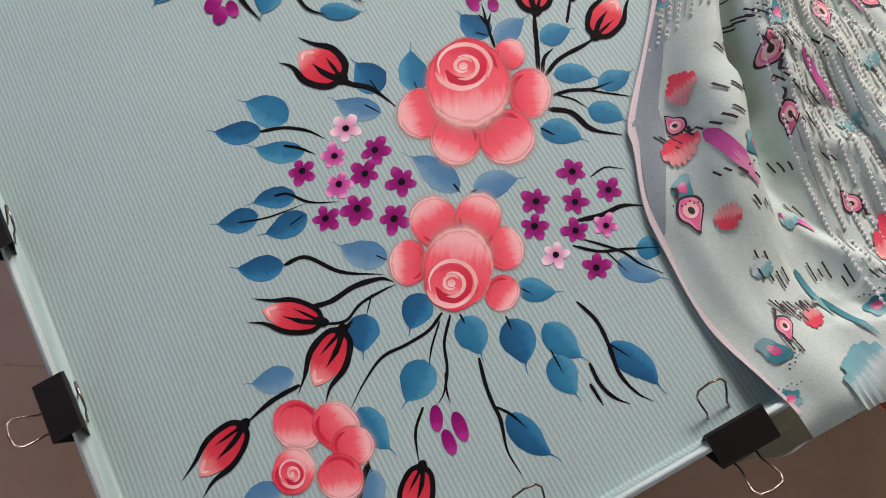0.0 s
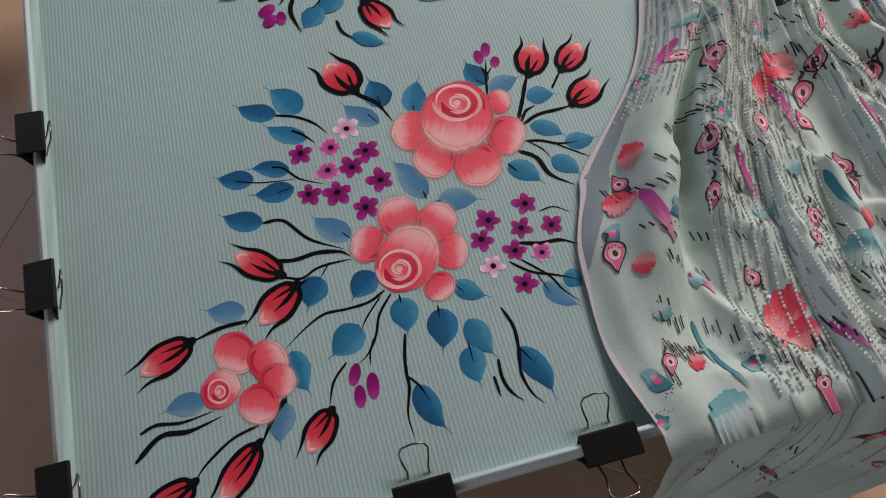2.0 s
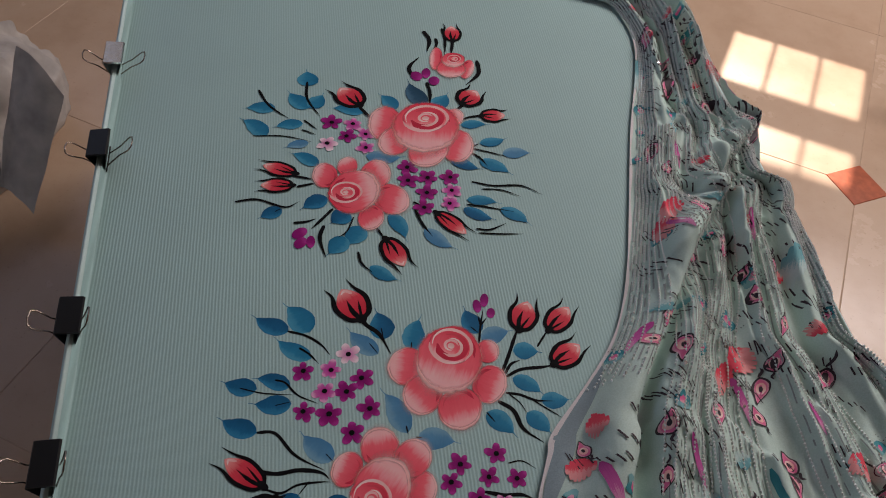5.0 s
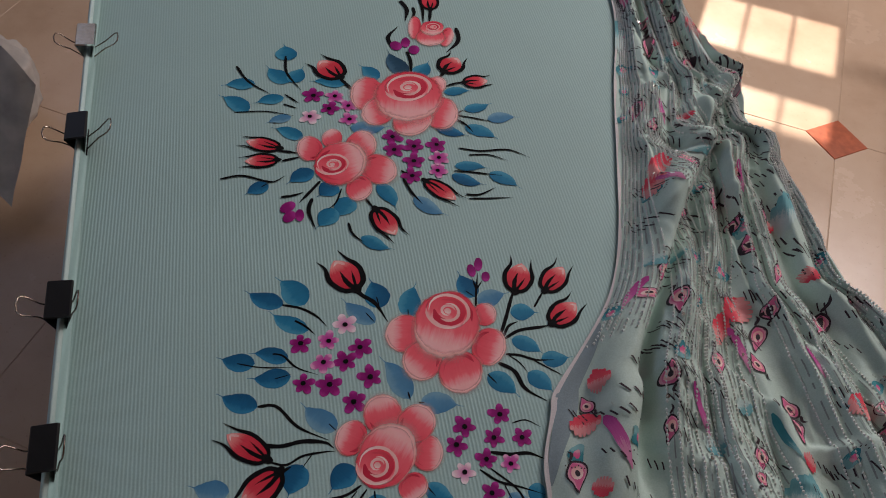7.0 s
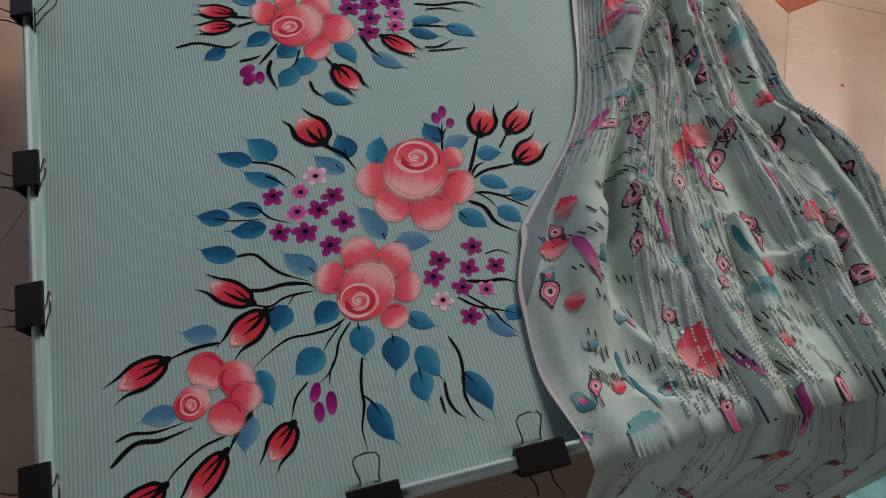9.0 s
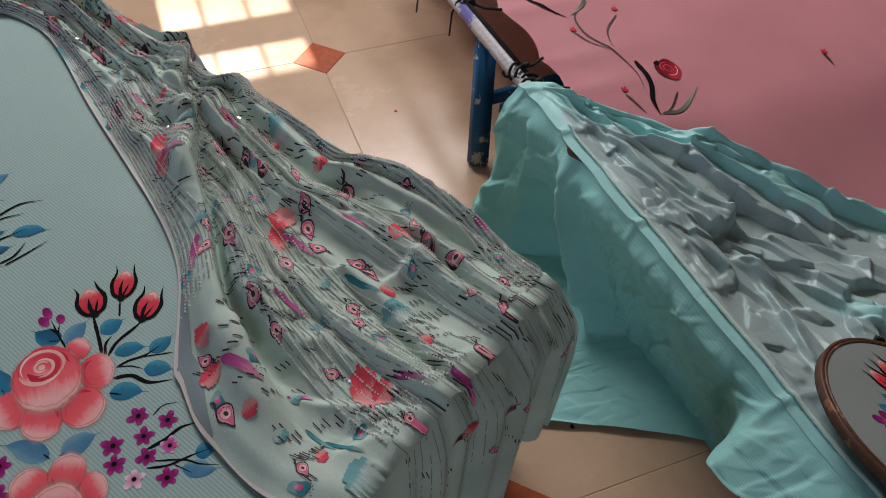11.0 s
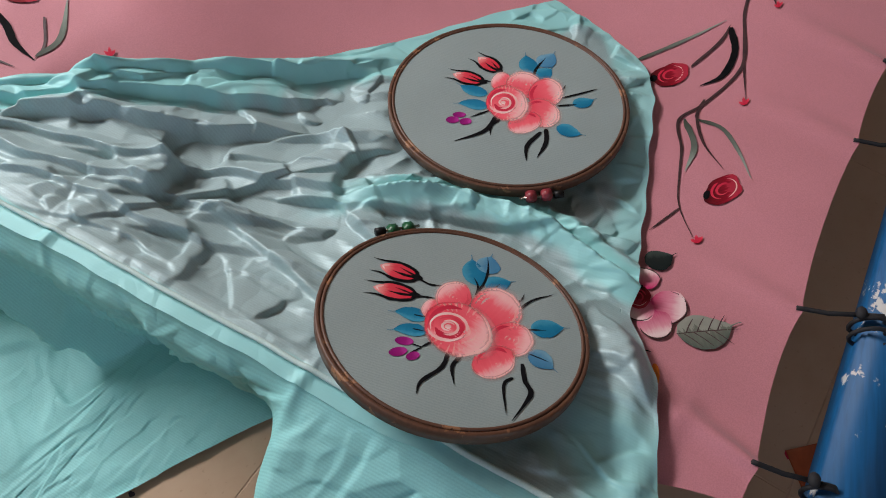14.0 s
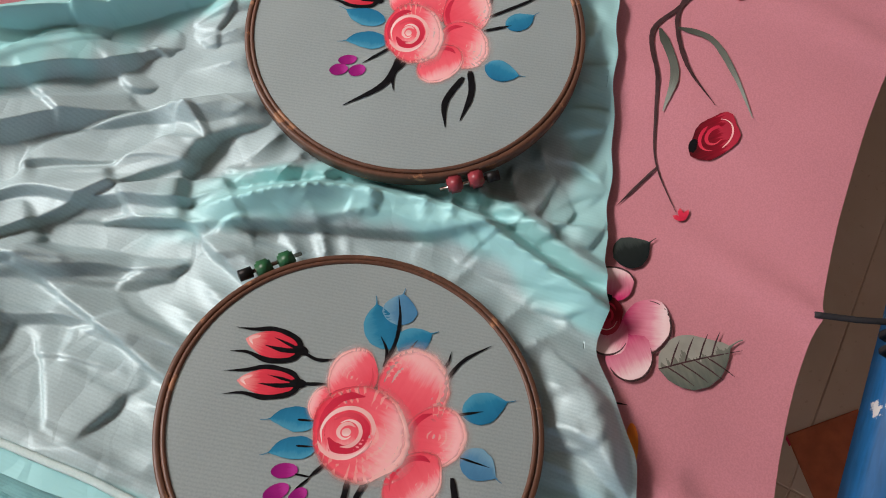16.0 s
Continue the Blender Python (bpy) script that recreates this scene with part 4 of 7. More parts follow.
def ribbon(on, name, pts, width, material, parent=None, blunt=0.3, sharp=0.12):
    line = spline(pts)
    rows = []
    for i, p in enumerate(line):
        t = i / (len(line) - 1)
        d = (line[min(i + 1, len(line) - 1)] - line[max(i - 1, 0)]).normalized()
        side = Vector((-d.y, d.x, 0))
        w = width * 0.5 * min(1.0, blunt + t * 6, sharp + (1 - t) * 2.2) * (1 + 0.18 * noise.noise((p.x * 160, p.y * 160, 3)))
        rows.append([(*(p + side * w * k).xy, 0.5 + k / 2, t) for k in (-1, 0, 1)])
    return sheet(on, name, rows, material, parent)


def stem(on, width, *xy, ink="K"):
    pts = list(zip(xy[::2], xy[1::2]))
    return ribbon(on, {"K": "stem", "N": "vine", "G": "sage_blade", "M": "spray", "T": "spray"}[ink], pts, width, INKS[ink], blunt=0.55 if ink in "KN" else 0.3)


def leaf(on, x0, y0, x1, y1, width, tone):
    """A brushed leaf from its foot to its curled tip."""
    a, b = Vector((x0, y0, 0)), Vector((x1, y1, 0))
    d = (b - a)
    side = Vector((-d.y, d.x, 0)).normalized()
    bend = (0.10 if (x0 * 731 + y0 * 917) % 1 < 0.5 else -0.10) * d.length
    rows = []
    n = 18
    for i in range(n + 1):
        t = i / n
        body = math.sin(math.pi * min(1.0, t / 0.84) ** 0.82) ** 0.72 if t < 0.84 else 0.0
        w = max(width * 0.5 * body, width * 0.055 * (1 - 0.8 * t) if t > 0.7 else 0.0)
        mid = a + d * t + side * bend * smooth01(t, 0.62, 1.0) * 1.1
        row = []
        for k in (-1, -0.5, 0, 0.5, 1):
            wob = 1 + 0.07 * noise.noise((mid.x * 220, mid.y * 220, k))
            row.append((*(mid + side * w * k * wob).xy, t, 0.5 + 0.42 * k))
        rows.append(row)
    blade = sheet(on, "leaf", rows, LEAF_INK[tone])
    if tone == 4:
        # dark veins and a ragged outline
        for k, t0 in ((0, 0.0), (-1, 0.1), (1, 0.14), (-1, 0.26), (1, 0.3), (-1, 0.42), (1, 0.46), (-1, 0.56), (1, 0.6)):
            end = a + d * (t0 + (0.95 if k == 0 else 0.2)) + side * width * 0.42 * k
            ribbon(on, "vein", [(*(a + d * t0).xy,), (*((a + d * t0 + end) / 2 + side * width * 0.02).xy,), (*end.xy,)], 0.0012, INKS["N"], blade, 0.6, 0.3)
    return blade


def flower(on, x, y, r, tone):
    """Five short petals round a dark eye."""
    turn = (x * 613 + y * 381) % 1 * 6.28
    eye = disc(on, "small_flower", x, y, r * 0.22, 0, 0, r * 0.22, INKS["K"], n=10, rings=2)
    for k in range(5):
        t = turn + k * 2 * math.pi / 5 + 0.12 * math.sin(k * 5 + x * 90)
        dx, dy = math.cos(t), math.sin(t)
        q = r * (0.96 + 0.12 * math.sin(k * 7 + y * 300))
        disc(on, "petal", x + dx * q * 0.58, y + dy * q * 0.58, -dy * q * 0.34, dx * q * 0.34, dx * q * 0.46, dy * q * 0.46, FLOWER_INK[tone], eye, n=14, rings=2, rough=0.18)
    # the eye lies over the petals
    eye.location.z += 0.0003
    for c in eye.children:
        c.location.z -= 0.0003


def berry(on, cx, cy, ax, ay, bx, by):
    disc(on, "berry", cx, cy, ax, ay, bx, by, FLOWER_INK[0], n=16, rings=3)


def bud(on, x0, y0, x1, y1, width):
    """A closed rosebud held by black sepals."""
    a, b = Vector((x0, y0, 0)), Vector((x1, y1, 0))
    d = b - a
    side = Vector((-d.y, d.x, 0)).normalized()
    rows = []
    for i in range(13):
        t = i / 12
        w = width * 0.44 * math.sin(math.pi * (0.06 + 0.94 * t) ** 0.9) ** 0.7 if t < 1 else 0.0
        mid = a + d * (0.08 + 0.86 * t)
        rows.append([(*(mid + side * w * k).xy, 0.5 + k / 2, t) for k in (-1, -0.5, 0, 0.5, 1)])
    body = sheet(on, "rosebud", rows, BUD)

    def sepal(points, w):
        ribbon(on, "sepal", [(*(a + d * t + side * width * k).xy,) for t, k in points], w, INKS["K"], body, 0.9, 0.05)

    sepal(((0.0, 0.0), (0.14, 0.34), (0.5, 0.5), (0.85, 0.38), (1.12, 0.46)), width * 0.16)
    sepal(((0.0, 0.0), (0.14, -0.34), (0.5, -0.5), (0.85, -0.36), (1.15, -0.3)), width * 0.16)
    sepal(((0.0, 0.02), (0.3, 0.10), (0.62, 0.06)), width * 0.15)
    sepal(((0.02, 0.0), (0.25, -0.12), (0.5, -0.24)), width * 0.09)
    disc(on, "calyx", x0 + d.x * 0.03, y0 + d.y * 0.03, side.x * width * 0.16, side.y * width * 0.16, d.x * 0.13, d.y * 0.13, INKS["K"], body, n=12, rings=2)
    ribbon(on, "highlight", [(*(a + d * t + side * width * k).xy,) for t, k in ((0.72, -0.2), (0.86, -0.05), (0.8, 0.12))], width * 0.1, INKS["W"], body)


def petal(on, cx, cy, ax, ay, bx, by):
    """A broad rose petal: a thin pale wash round it, white at its rim, a darker crease on the inner side."""
    wash = disc(on, "petal_wash", cx + bx * 0.16, cy + by * 0.16, ax * 1.26, ay * 1.26, bx * 1.26, by * 1.26, WASH, n=32, rough=0.2)
    disc(on, "petal_rim", cx + bx * 0.08, cy + by * 0.08, ax * 1.12, ay * 1.12, bx * 1.1, by * 1.1, INKS["R"], wash, n=32, rough=0.16)
    disc(on, "petal_blush", cx, cy, ax * 1.07, ay * 1.07, bx * 1.04, by * 1.04, ROSE, wash, n=32, rough=0.14)
    arc = []
    for k in range(7):
        t = math.pi * (1.08 + 0.84 * k / 6)
        c, q = math.cos(t) * 0.8, math.sin(t) * 0.8
        arc.append((cx + ax * c + bx * q, cy + ay * c + by * q))
    ribbon(on, "crease", arc, 0.17 * math.hypot(ax, ay), INKS["C"], wash, 0.15, 0.08)


def swirl(on, cx, cy, ax, ay, bx, by):
    """The heart of a rose: a crimson cup with pale and dark arcs wound in it."""
    heart = disc(on, "rose_heart", cx, cy, ax, ay, bx, by, ROSE, n=28)
    size = (math.hypot(ax, ay) + math.hypot(bx, by)) / 2

    def arc(r0, r1, t0, t1, w, ink, name):
        pts = []
        for k in range(8):
            t, r = t0 + (t1 - t0) * k / 7, r0 + (r1 - r0) * k / 7
            c, q = math.cos(t) * r, math.sin(t) * r
            pts.append((cx + ax * c + bx * q, cy + ay * c + by * q))
        ribbon(on, name, pts, size * w, INKS[ink], heart, 0.2, 0.15)

    arc(0.62, 0.66, 0.2, 5.4, 0.34, "C", "dark_arc")
    arc(0.95, 0.86, 2.6, 6.6, 0.16, "W", "pale_arc")
    arc(0.98, 0.9, 0.2, 2.4, 0.14, "W", "pale_arc")
    arc(0.55, 0.42, 1.2, 5.2, 0.14, "W", "pale_arc")
    arc(0.34, 0.22, 3.6, 8.6, 0.13, "W", "pale_arc")
    disc(on, "pale_dot", cx, cy, ax * 0.16, ay * 0.16, bx * 0.16, by * 0.16, INKS["W"], heart, n=10, rings=2)


def bloom(on, cx, cy, ax, ay, bx, by):
    """A small dark red rose with pale arcs."""
    base = disc(on, "red_rose", cx, cy, ax, ay, bx, by, CRIMSON, n=22, rough=0.25)
    size = min(math.hypot(ax, ay), math.hypot(bx, by))
    for r, t0, t1, ink in ((0.7, 0.3, 2.8, "W"), (0.62, 3.6, 6.0, "C"), (0.36, 2.0, 7.0, "C")):
        pts = [(cx + ax * math.cos(t) * r + bx * math.sin(t) * r, cy + ay * math.cos(t) * r + by * math.sin(t) * r) for t in (t0 + (t1 - t0) * k / 6 for k in range(7))]
        ribbon(on, "arc", pts, size * (0.07 if ink == "W" else 0.14), INKS[ink], base, 0.2, 0.1)
    disc(on, "calyx", cx - bx * 0.9, cy - by * 0.9, ax * 0.3, ay * 0.3, bx * 0.22, by * 0.22, INKS["K"], base, n=10, rings=2, rough=0.4)


def pale_petal(on, cx, cy, ax, ay, bx, by):
    base = disc(on, "pink_petal", cx, cy, ax, ay, bx, by, PALE_PINK, n=24, rough=0.2)
    pts = [(cx + (ax * math.cos(t) + bx * math.sin(t)), cy + (ay * math.cos(t) + by * math.sin(t))) for t in (0.1 + 3.0 * k / 8 for k in range(9))]
    ribbon(on, "outline", pts, 0.0016, INKS["N"], base, 0.4, 0.3)


def orange_patch(on, *v):
    disc(on, "orange_petal", *v, ORANGE, n=14, rings=2)


def sprig(on, cx, cy, ax, ay, bx, by):
    """A tiny red bud of three strokes."""
    for k in (-0.9, 0.0, 0.9):
        c, q = math.sin(k), math.cos(k)
        ribbon(on, "tiny_bud", [(cx, cy), (cx + (ax * c - bx * q) * 0.6, cy + (ay * c - by * q) * 0.6), (cx + ax * c - bx * q, cy + ay * c - by * q)], 0.45 * math.hypot(ax, ay), INKS["C"])


def patch(on, name, material, cx, cy, ax, ay, bx, by):
    """Dry-brushed print: a row of strokes that do not quite meet."""
    LAYER["n"] = 0
    n = 7
    first = None
    for k in range(n):
        c = -0.9 + 1.8 * k / (n - 1)
        q = math.sqrt(max(0.05, 1 - c * c))
        lo, hi = -q * (0.8 + 0.2 * noise.noise((cx * 70, k, 1))), q * (0.85 + 0.3 * noise.noise((cy * 70, k, 2)))
        pts = [(cx + ax * c + bx * z, cy + ay * c + by * z) for z in (lo, (lo + hi) / 2, hi)]
        o = ribbon(on, name if first is None else "brush_stroke", pts, math.hypot(ax, ay) * 0.34, material, first, 0.7, 0.5)
        first = first or o


def coral_patch(on, *v):
    patch(on, "coral_print", CORAL_PRINT, *v)


def teal_patch(on, *v):
    patch(on, "teal_print", TEAL_PRINT, *v)


def paisley(on, cx, cy, ax, ay, bx, by):
    """A pink paisley drop with dark outline, hooked tip and eye."""
    LAYER["n"] = 0
    ax, ay, bx, by = ((1.5 if cy > 0.05 else 0.95) * v for v in (ax, ay, bx, by))

    def at(c, q):
        return cx + ax * c + bx * q, cy + ay * c + by * q

    def drop(k, name, material, parent, n=20):
        rows = []
        for i in range(n + 1):
            t = i / n
            w = k * (0.95 * math.sin(math.pi * t) ** 0.8 * (1.15 - 0.75 * t))
            q = -0.75 * k - 0.05 + t * (1.45 * k)
            bendc = 0.5 * smooth01(t, 0.55, 1.0) * k
            rows.append([(*at(w * s + bendc, q), 0.5 + s / 2, 0.2 + 0.6 * abs(s)) for s in (-1, -0.4, 0.4, 1)])
        return sheet(on, name, rows, material, parent)

    base = drop(1.0, "paisley", DARK_PRINT, None)
    drop(0.84, "pink_field", PINK_PRINT, base)
    disc(on, "pale_field", *at(0, -0.18), ax * 0.42, ay * 0.42, bx * 0.3, by * 0.3, INKS["W"], base, n=12, rings=2)
    disc(on, "eye", *at(0, -0.15), ax * 0.17, ay * 0.17, bx * 0.16, by * 0.16, DARK_PRINT, base, n=8, rings=1)
    ribbon(on, "hook", [at(0.1, -0.8), at(-0.25, -1.02), at(-0.1, -1.25)], math.hypot(ax, ay) * 0.22, DARK_PRINT, base)


def teal_flower(on, cx, cy, ax, ay, bx, by):
    LAYER["n"] = 0
    base = disc(on, "teal_print_flower", cx, cy, ax * 0.8, ay * 0.8, bx * 0.8, by * 0.8, INKS["T"], n=22, rough=0.5)
    disc(on, "heart", cx, cy, ax * 0.36, ay * 0.36, bx * 0.36, by * 0.36, PINK_PRINT, base, n=12, rings=2, rough=0.4)
    for k in range(7):
        c, q = -1.0 + k / 3, -1.05 + 0.12 * math.sin(k * 2)
        disc(on, "dot", cx + ax * c + bx * q, cy + ay * c + by * q, ax * 0.07, ay * 0.07, bx * 0.07, by * 0.07, DARK_PRINT, base, n=6, rings=1)


def canvas_place(u, v, lift):
    return on_canvas(u, v, lift)


def pink_place(p, q, lift):
    return bed(p, q, pink_z(p, q) + lift * 6 + 0.0004)


def shawl_place(u, v, lift):
    uL, uR = table(max(v, -0.012), SH_L), table(max(v, -0.012), SH_R)
    s = max(0.0, min(0.97, (u - uL) / (uR - uL)))
    p = shawl_at(s, v) if v > -0.012 else shawl_hang(s, -v - 0.012) - CV * 0.001
    return p + Vector((0, 0, (lift - 0.00015) * 90 + 0.0007))


def hoop_place(x, y, lift):
    return Vector((x, y, 0.0045 - 0.0008 * max(0.0, 1 - (x * x + y * y) / 0.0175) + hoop_wave(x, y) + 0.0004 + lift * 1.5))


ON_CANVAS, ON_PINK, ON_SHAWL = (canvas_place, canvas), (pink_place, pink), (shawl_place, shawl)
ON_NEAR, ON_FAR = (hoop_place, hoop_near), (hoop_place, hoop_far)

# ---- the painting and the print ----

# lower spray: leaves
leaf(ON_CANVAS, .1917, .3475, .1527, .3657, .0199, 0)
leaf(ON_CANVAS, .2122, .3446, .1905, .3845, .0262, 1)
leaf(ON_CANVAS, .2129, .3144, .1741, .3381, .0183, 1)
leaf(ON_CANVAS, .1927, .2860, .1582, .3021, .0176, 0)
leaf(ON_CANVAS, .1621, .2862, .1268, .2938, .0196, 0)
leaf(ON_CANVAS, .1937, .2683, .1547, .2676, .0203, 0)
leaf(ON_CANVAS, .1627, .2420, .1254, .2562, .0198, 0)
leaf(ON_CANVAS, .2297, .2094, .1972, .2368, .0216, 2)
leaf(ON_CANVAS, .2838, .3304, .2824, .3689, .0251, 0)
leaf(ON_CANVAS, .2773, .3142, .2446, .3440, .0198, 2)
leaf(ON_CANVAS, .3100, .3154, .3198, .3581, .0226, 1)
leaf(ON_CANVAS, .2972, .2288, .2815, .2792, .0217, 2)
leaf(ON_CANVAS, .3061, .2234, .3451, .2187, .0223, 2)
leaf(ON_CANVAS, .3803, .3302, .3649, .3624, .0220, 0)
leaf(ON_CANVAS, .3808, .3220, .4137, .3345, .0205, 2)
leaf(ON_CANVAS, .4103, .3064, .4396, .3056, .0202, 1)
leaf(ON_CANVAS, .4045, .2771, .4344, .2588, .0172, 1)
leaf(ON_CANVAS, .4273, .2517, .4575, .2460, .0181, 1)
leaf(ON_CANVAS, .4110, .2392, .4335, .2160, .0187, 1)
leaf(ON_CANVAS, .3731, .2430, .4006, .2180, .0207, 1)
leaf(ON_CANVAS, .2409, .1736, .2147, .1559, .0223, 0)
leaf(ON_CANVAS, .2544, .1471, .2567, .1130, .0225, 1)
leaf(ON_CANVAS, .2821, .1302, .2788, .0918, .0240, 0)
leaf(ON_CANVAS, .2977, .1481, .3215, .1255, .0173, 1)
leaf(ON_CANVAS, .3011, .1157, .3097, .0775, .0201, 1)
leaf(ON_CANVAS, .2958, .0939, .2921, .0598, .0205, 1)
leaf(ON_CANVAS, .3311, .0835, .3510, .0391, .0195, 0)
leaf(ON_CANVAS, .2498, .0757, .2602, .0323, .0188, 0)
leaf(ON_CANVAS, .1977, .1818, .1798, .1557, .0241, 0)
leaf(ON_CANVAS, .2190, .1336, .1929, .1089, .0256, 1)
leaf(ON_CANVAS, .1367, .1680, .1023, .1749, .0190, 2)
leaf(ON_CANVAS, .0986, .1047, .0633, .1077, .0183, 2)
leaf(ON_CANVAS, .1660, .1265, .1694, .0865, .0205, 1)
leaf(ON_CANVAS, .1547, .0884, .1410, .0561, .0195, 2)
leaf(ON_CANVAS, .3670, .1295, .3866, .0983, .0172, 2)
leaf(ON_CANVAS, .3843, .1320, .3985, .1184, .0165, 1)
# lower spray: stems and tendrils
stem(ON_CANVAS, .0047, .2621, .3578, .2688, .3480, .2804, .3362, .2897, .3131)
stem(ON_CANVAS, .0029, .1907, .3476, .2078, .3412, .2222, .3299, .2311, .3169)
stem(ON_CANVAS, .0023, .2014, .3277, .2109, .3198, .2199, .3083)
stem(ON_CANVAS, .0022, .1785, .2942, .1881, .2904, .1993, .2765, .2181, .2659)
stem(ON_CANVAS, .0014, .1461, .2886, .1677, .2812, .1969, .2769)
stem(ON_CANVAS, .0011, .1789, .2675, .1938, .2701)
stem(ON_CANVAS, .0031, .1627, .2420, .1792, .2395, .1963, .2172, .2216, .2007)
stem(ON_CANVAS, .0040, .1649, .2050, .1809, .2015, .1997, .2030, .2181, .1991, .2254, .1925)
stem(ON_CANVAS, .0022, .1706, .1886, .1840, .1839, .1984, .1897, .2172, .1905, .2265, .1897)
stem(ON_CANVAS, .0012, .2080, .1920, .1974, .1792)
stem(ON_CANVAS, .0039, .1719, .1754, .1884, .1817)
stem(ON_CANVAS, .0024, .2446, .1563, .2309, .1498, .2126, .1486, .1945, .1489, .1758, .1395, .1595, .1275)
stem(ON_CANVAS, .0021, .2487, .1521, .2362, .1374, .2296, .1212, .2205, .1083, .2119, .1026)
stem(ON_CANVAS, .0014, .2271, .1192, .2222, .1080, .2202, .0989)
stem(ON_CANVAS, .0014, .2403, .1519, .2273, .1388, .2192, .1277)
stem(ON_CANVAS, .0026, .2514, .1168, .2467, .0993, .2447, .0857, .2440, .0744, .2383, .0553, .2388, .0379)
stem(ON_CANVAS, .0018, .2453, .0833, .2517, .0740, .2563, .0612)
stem(ON_CANVAS, .0014, .2812, .1328, .2799, .1221)
stem(ON_CANVAS, .0014, .2548, .1496, .2544, .1410)
stem(ON_CANVAS, .0027, .3279, .1180, .3324, .1000, .3306, .0812, .3268, .0632, .3299, .0469, .3364, .0370)
stem(ON_CANVAS, .0013, .3311, .0835, .3390, .0682)
stem(ON_CANVAS, .0026, .3134, .0783, .3122, .0633, .3155, .0515, .3224, .0428)
stem(ON_CANVAS, .0022, .3066, .0665, .3068, .0498)
stem(ON_CANVAS, .0011, .2957, .0986, .2950, .0799)
stem(ON_CANVAS, .0012, .2977, .1481, .3050, .1367)
stem(ON_CANVAS, .0035, .3589, .1677, .3749, .1631, .3917, .1616, .4045, .1542)
stem(ON_CANVAS, .0022, .3462, .1536, .3601, .1409, .3774, .1331, .3965, .1234)
stem(ON_CANVAS, .0019, .3557, .1532, .3728, .1338, .3789, .1200, .3895, .1057)
stem(ON_CANVAS, .0010, .3642, .1377, .3690, .1180)
stem(ON_CANVAS, .0013, .3841, .1916, .3969, .1925, .4087, .1839)
stem(ON_CANVAS, .0036, .3953, .2836, .4049, .3018, .4156, .3239, .4202, .3315)
stem(ON_CANVAS, .0029, .3975, .2813, .4053, .2919, .4154, .2957)
stem(ON_CANVAS, .0035, .3984, .2786, .4145, .2854, .4362, .2861, .4485, .2877)
stem(ON_CANVAS, .0024, .4356, .3095, .4503, .3280)
stem(ON_CANVAS, .0028, .3949, .2614, .4079, .2582, .4219, .2512, .4396, .2486)
stem(ON_CANVAS, .0014, .3977, .2597, .4060, .2504, .4110, .2392)
stem(ON_CANVAS, .0017, .4193, .2516, .4322, .2404, .4429, .2315)
stem(ON_CANVAS, .0043, .3858, .2534, .3988, .2423, .4045, .2233, .4210, .2079)
stem(ON_CANVAS, .0016, .3731, .2430, .3798, .2318)
stem(ON_CANVAS, .0024, .3780, .3190, .3827, .3388, .3887, .3591)
stem(ON_CANVAS, .0018, .3827, .3388, .3818, .3529)
stem(ON_CANVAS, .0018, .3827, .3388, .3908, .3482)
stem(ON_CANVAS, .0012, .3722, .3382, .3793, .3304)
stem(ON_CANVAS, .0016, .2969, .2364, .2979, .2275)
stem(ON_CANVAS, .0016, .3048, .2241, .3101, .2233)
stem(ON_CANVAS, .0012, .3111, .3252, .3097, .3135)
stem(ON_CANVAS, .0012, .2826, .3440, .2838, .3304)
stem(ON_CANVAS, .0012, .2697, .3271, .2773, .3142)
stem(ON_CANVAS, .0010, .2233, .2159, .2295, .2077)
stem(ON_CANVAS, .0026, .0492, .0927, .0614, .0964, .0798, .0934, .1026, .0959)
stem(ON_CANVAS, .0038, .0444, .0729, .0635, .0873, .0839, .0857, .1087, .0905)
stem(ON_CANVAS, .0022, .1620, .1129, .1563, .0999, .1549, .0857)
stem(ON_CANVAS, .0020, .2035, .1062, .1915, .0942, .1846, .0764)
stem(ON_CANVAS, .0039, .1549, .0911, .1436, .0795, .1323, .0618)
stem(ON_CANVAS, .0021, .1331, .0768, .1123, .0715, .0917, .0580, .0828, .0479)
stem(ON_CANVAS, .0033, .1372, .1594, .1151, .1589, .0910, .1529)
# lower spray: small flowers and berries
flower(ON_CANVAS, .2485, .3164, .0120, 2)
flower(ON_CANVAS, .2313, .3003, .0112, 1)
flower(ON_CANVAS, .2595, .2893, .0117, 0)
flower(ON_CANVAS, .2051, .3016, .0117, 0)
flower(ON_CANVAS, .2446, .2760, .0115, 0)
flower(ON_CANVAS, .2243, .2783, .0115, 1)
flower(ON_CANVAS, .2651, .2566, .0119, 0)
flower(ON_CANVAS, .2041, .2591, .0112, 0)
flower(ON_CANVAS, .2276, .2544, .0123, 0)
flower(ON_CANVAS, .2472, .2339, .0116, 0)
flower(ON_CANVAS, .3750, .2015, .0111, 0)
flower(ON_CANVAS, .3412, .1947, .0109, 0)
flower(ON_CANVAS, .3307, .1791, .0112, 0)
flower(ON_CANVAS, .3647, .1805, .0103, 0)
flower(ON_CANVAS, .3895, .1767, .0103, 0)
flower(ON_CANVAS, .3538, .1620, .0100, 0)
flower(ON_CANVAS, .3739, .1546, .0095, 1)
flower(ON_CANVAS, .3328, .1536, .0104, 2)
flower(ON_CANVAS, .3519, .1319, .0102, 0)
berry(ON_CANVAS, .2076, .0953, -.0039, .0020, -.0034, -.0082)
berry(ON_CANVAS, .2188, .0834, -.0047, .0008, -.0012, -.0102)
berry(ON_CANVAS, .2078, .0780, -.0042, .0007, -.0010, -.0088)
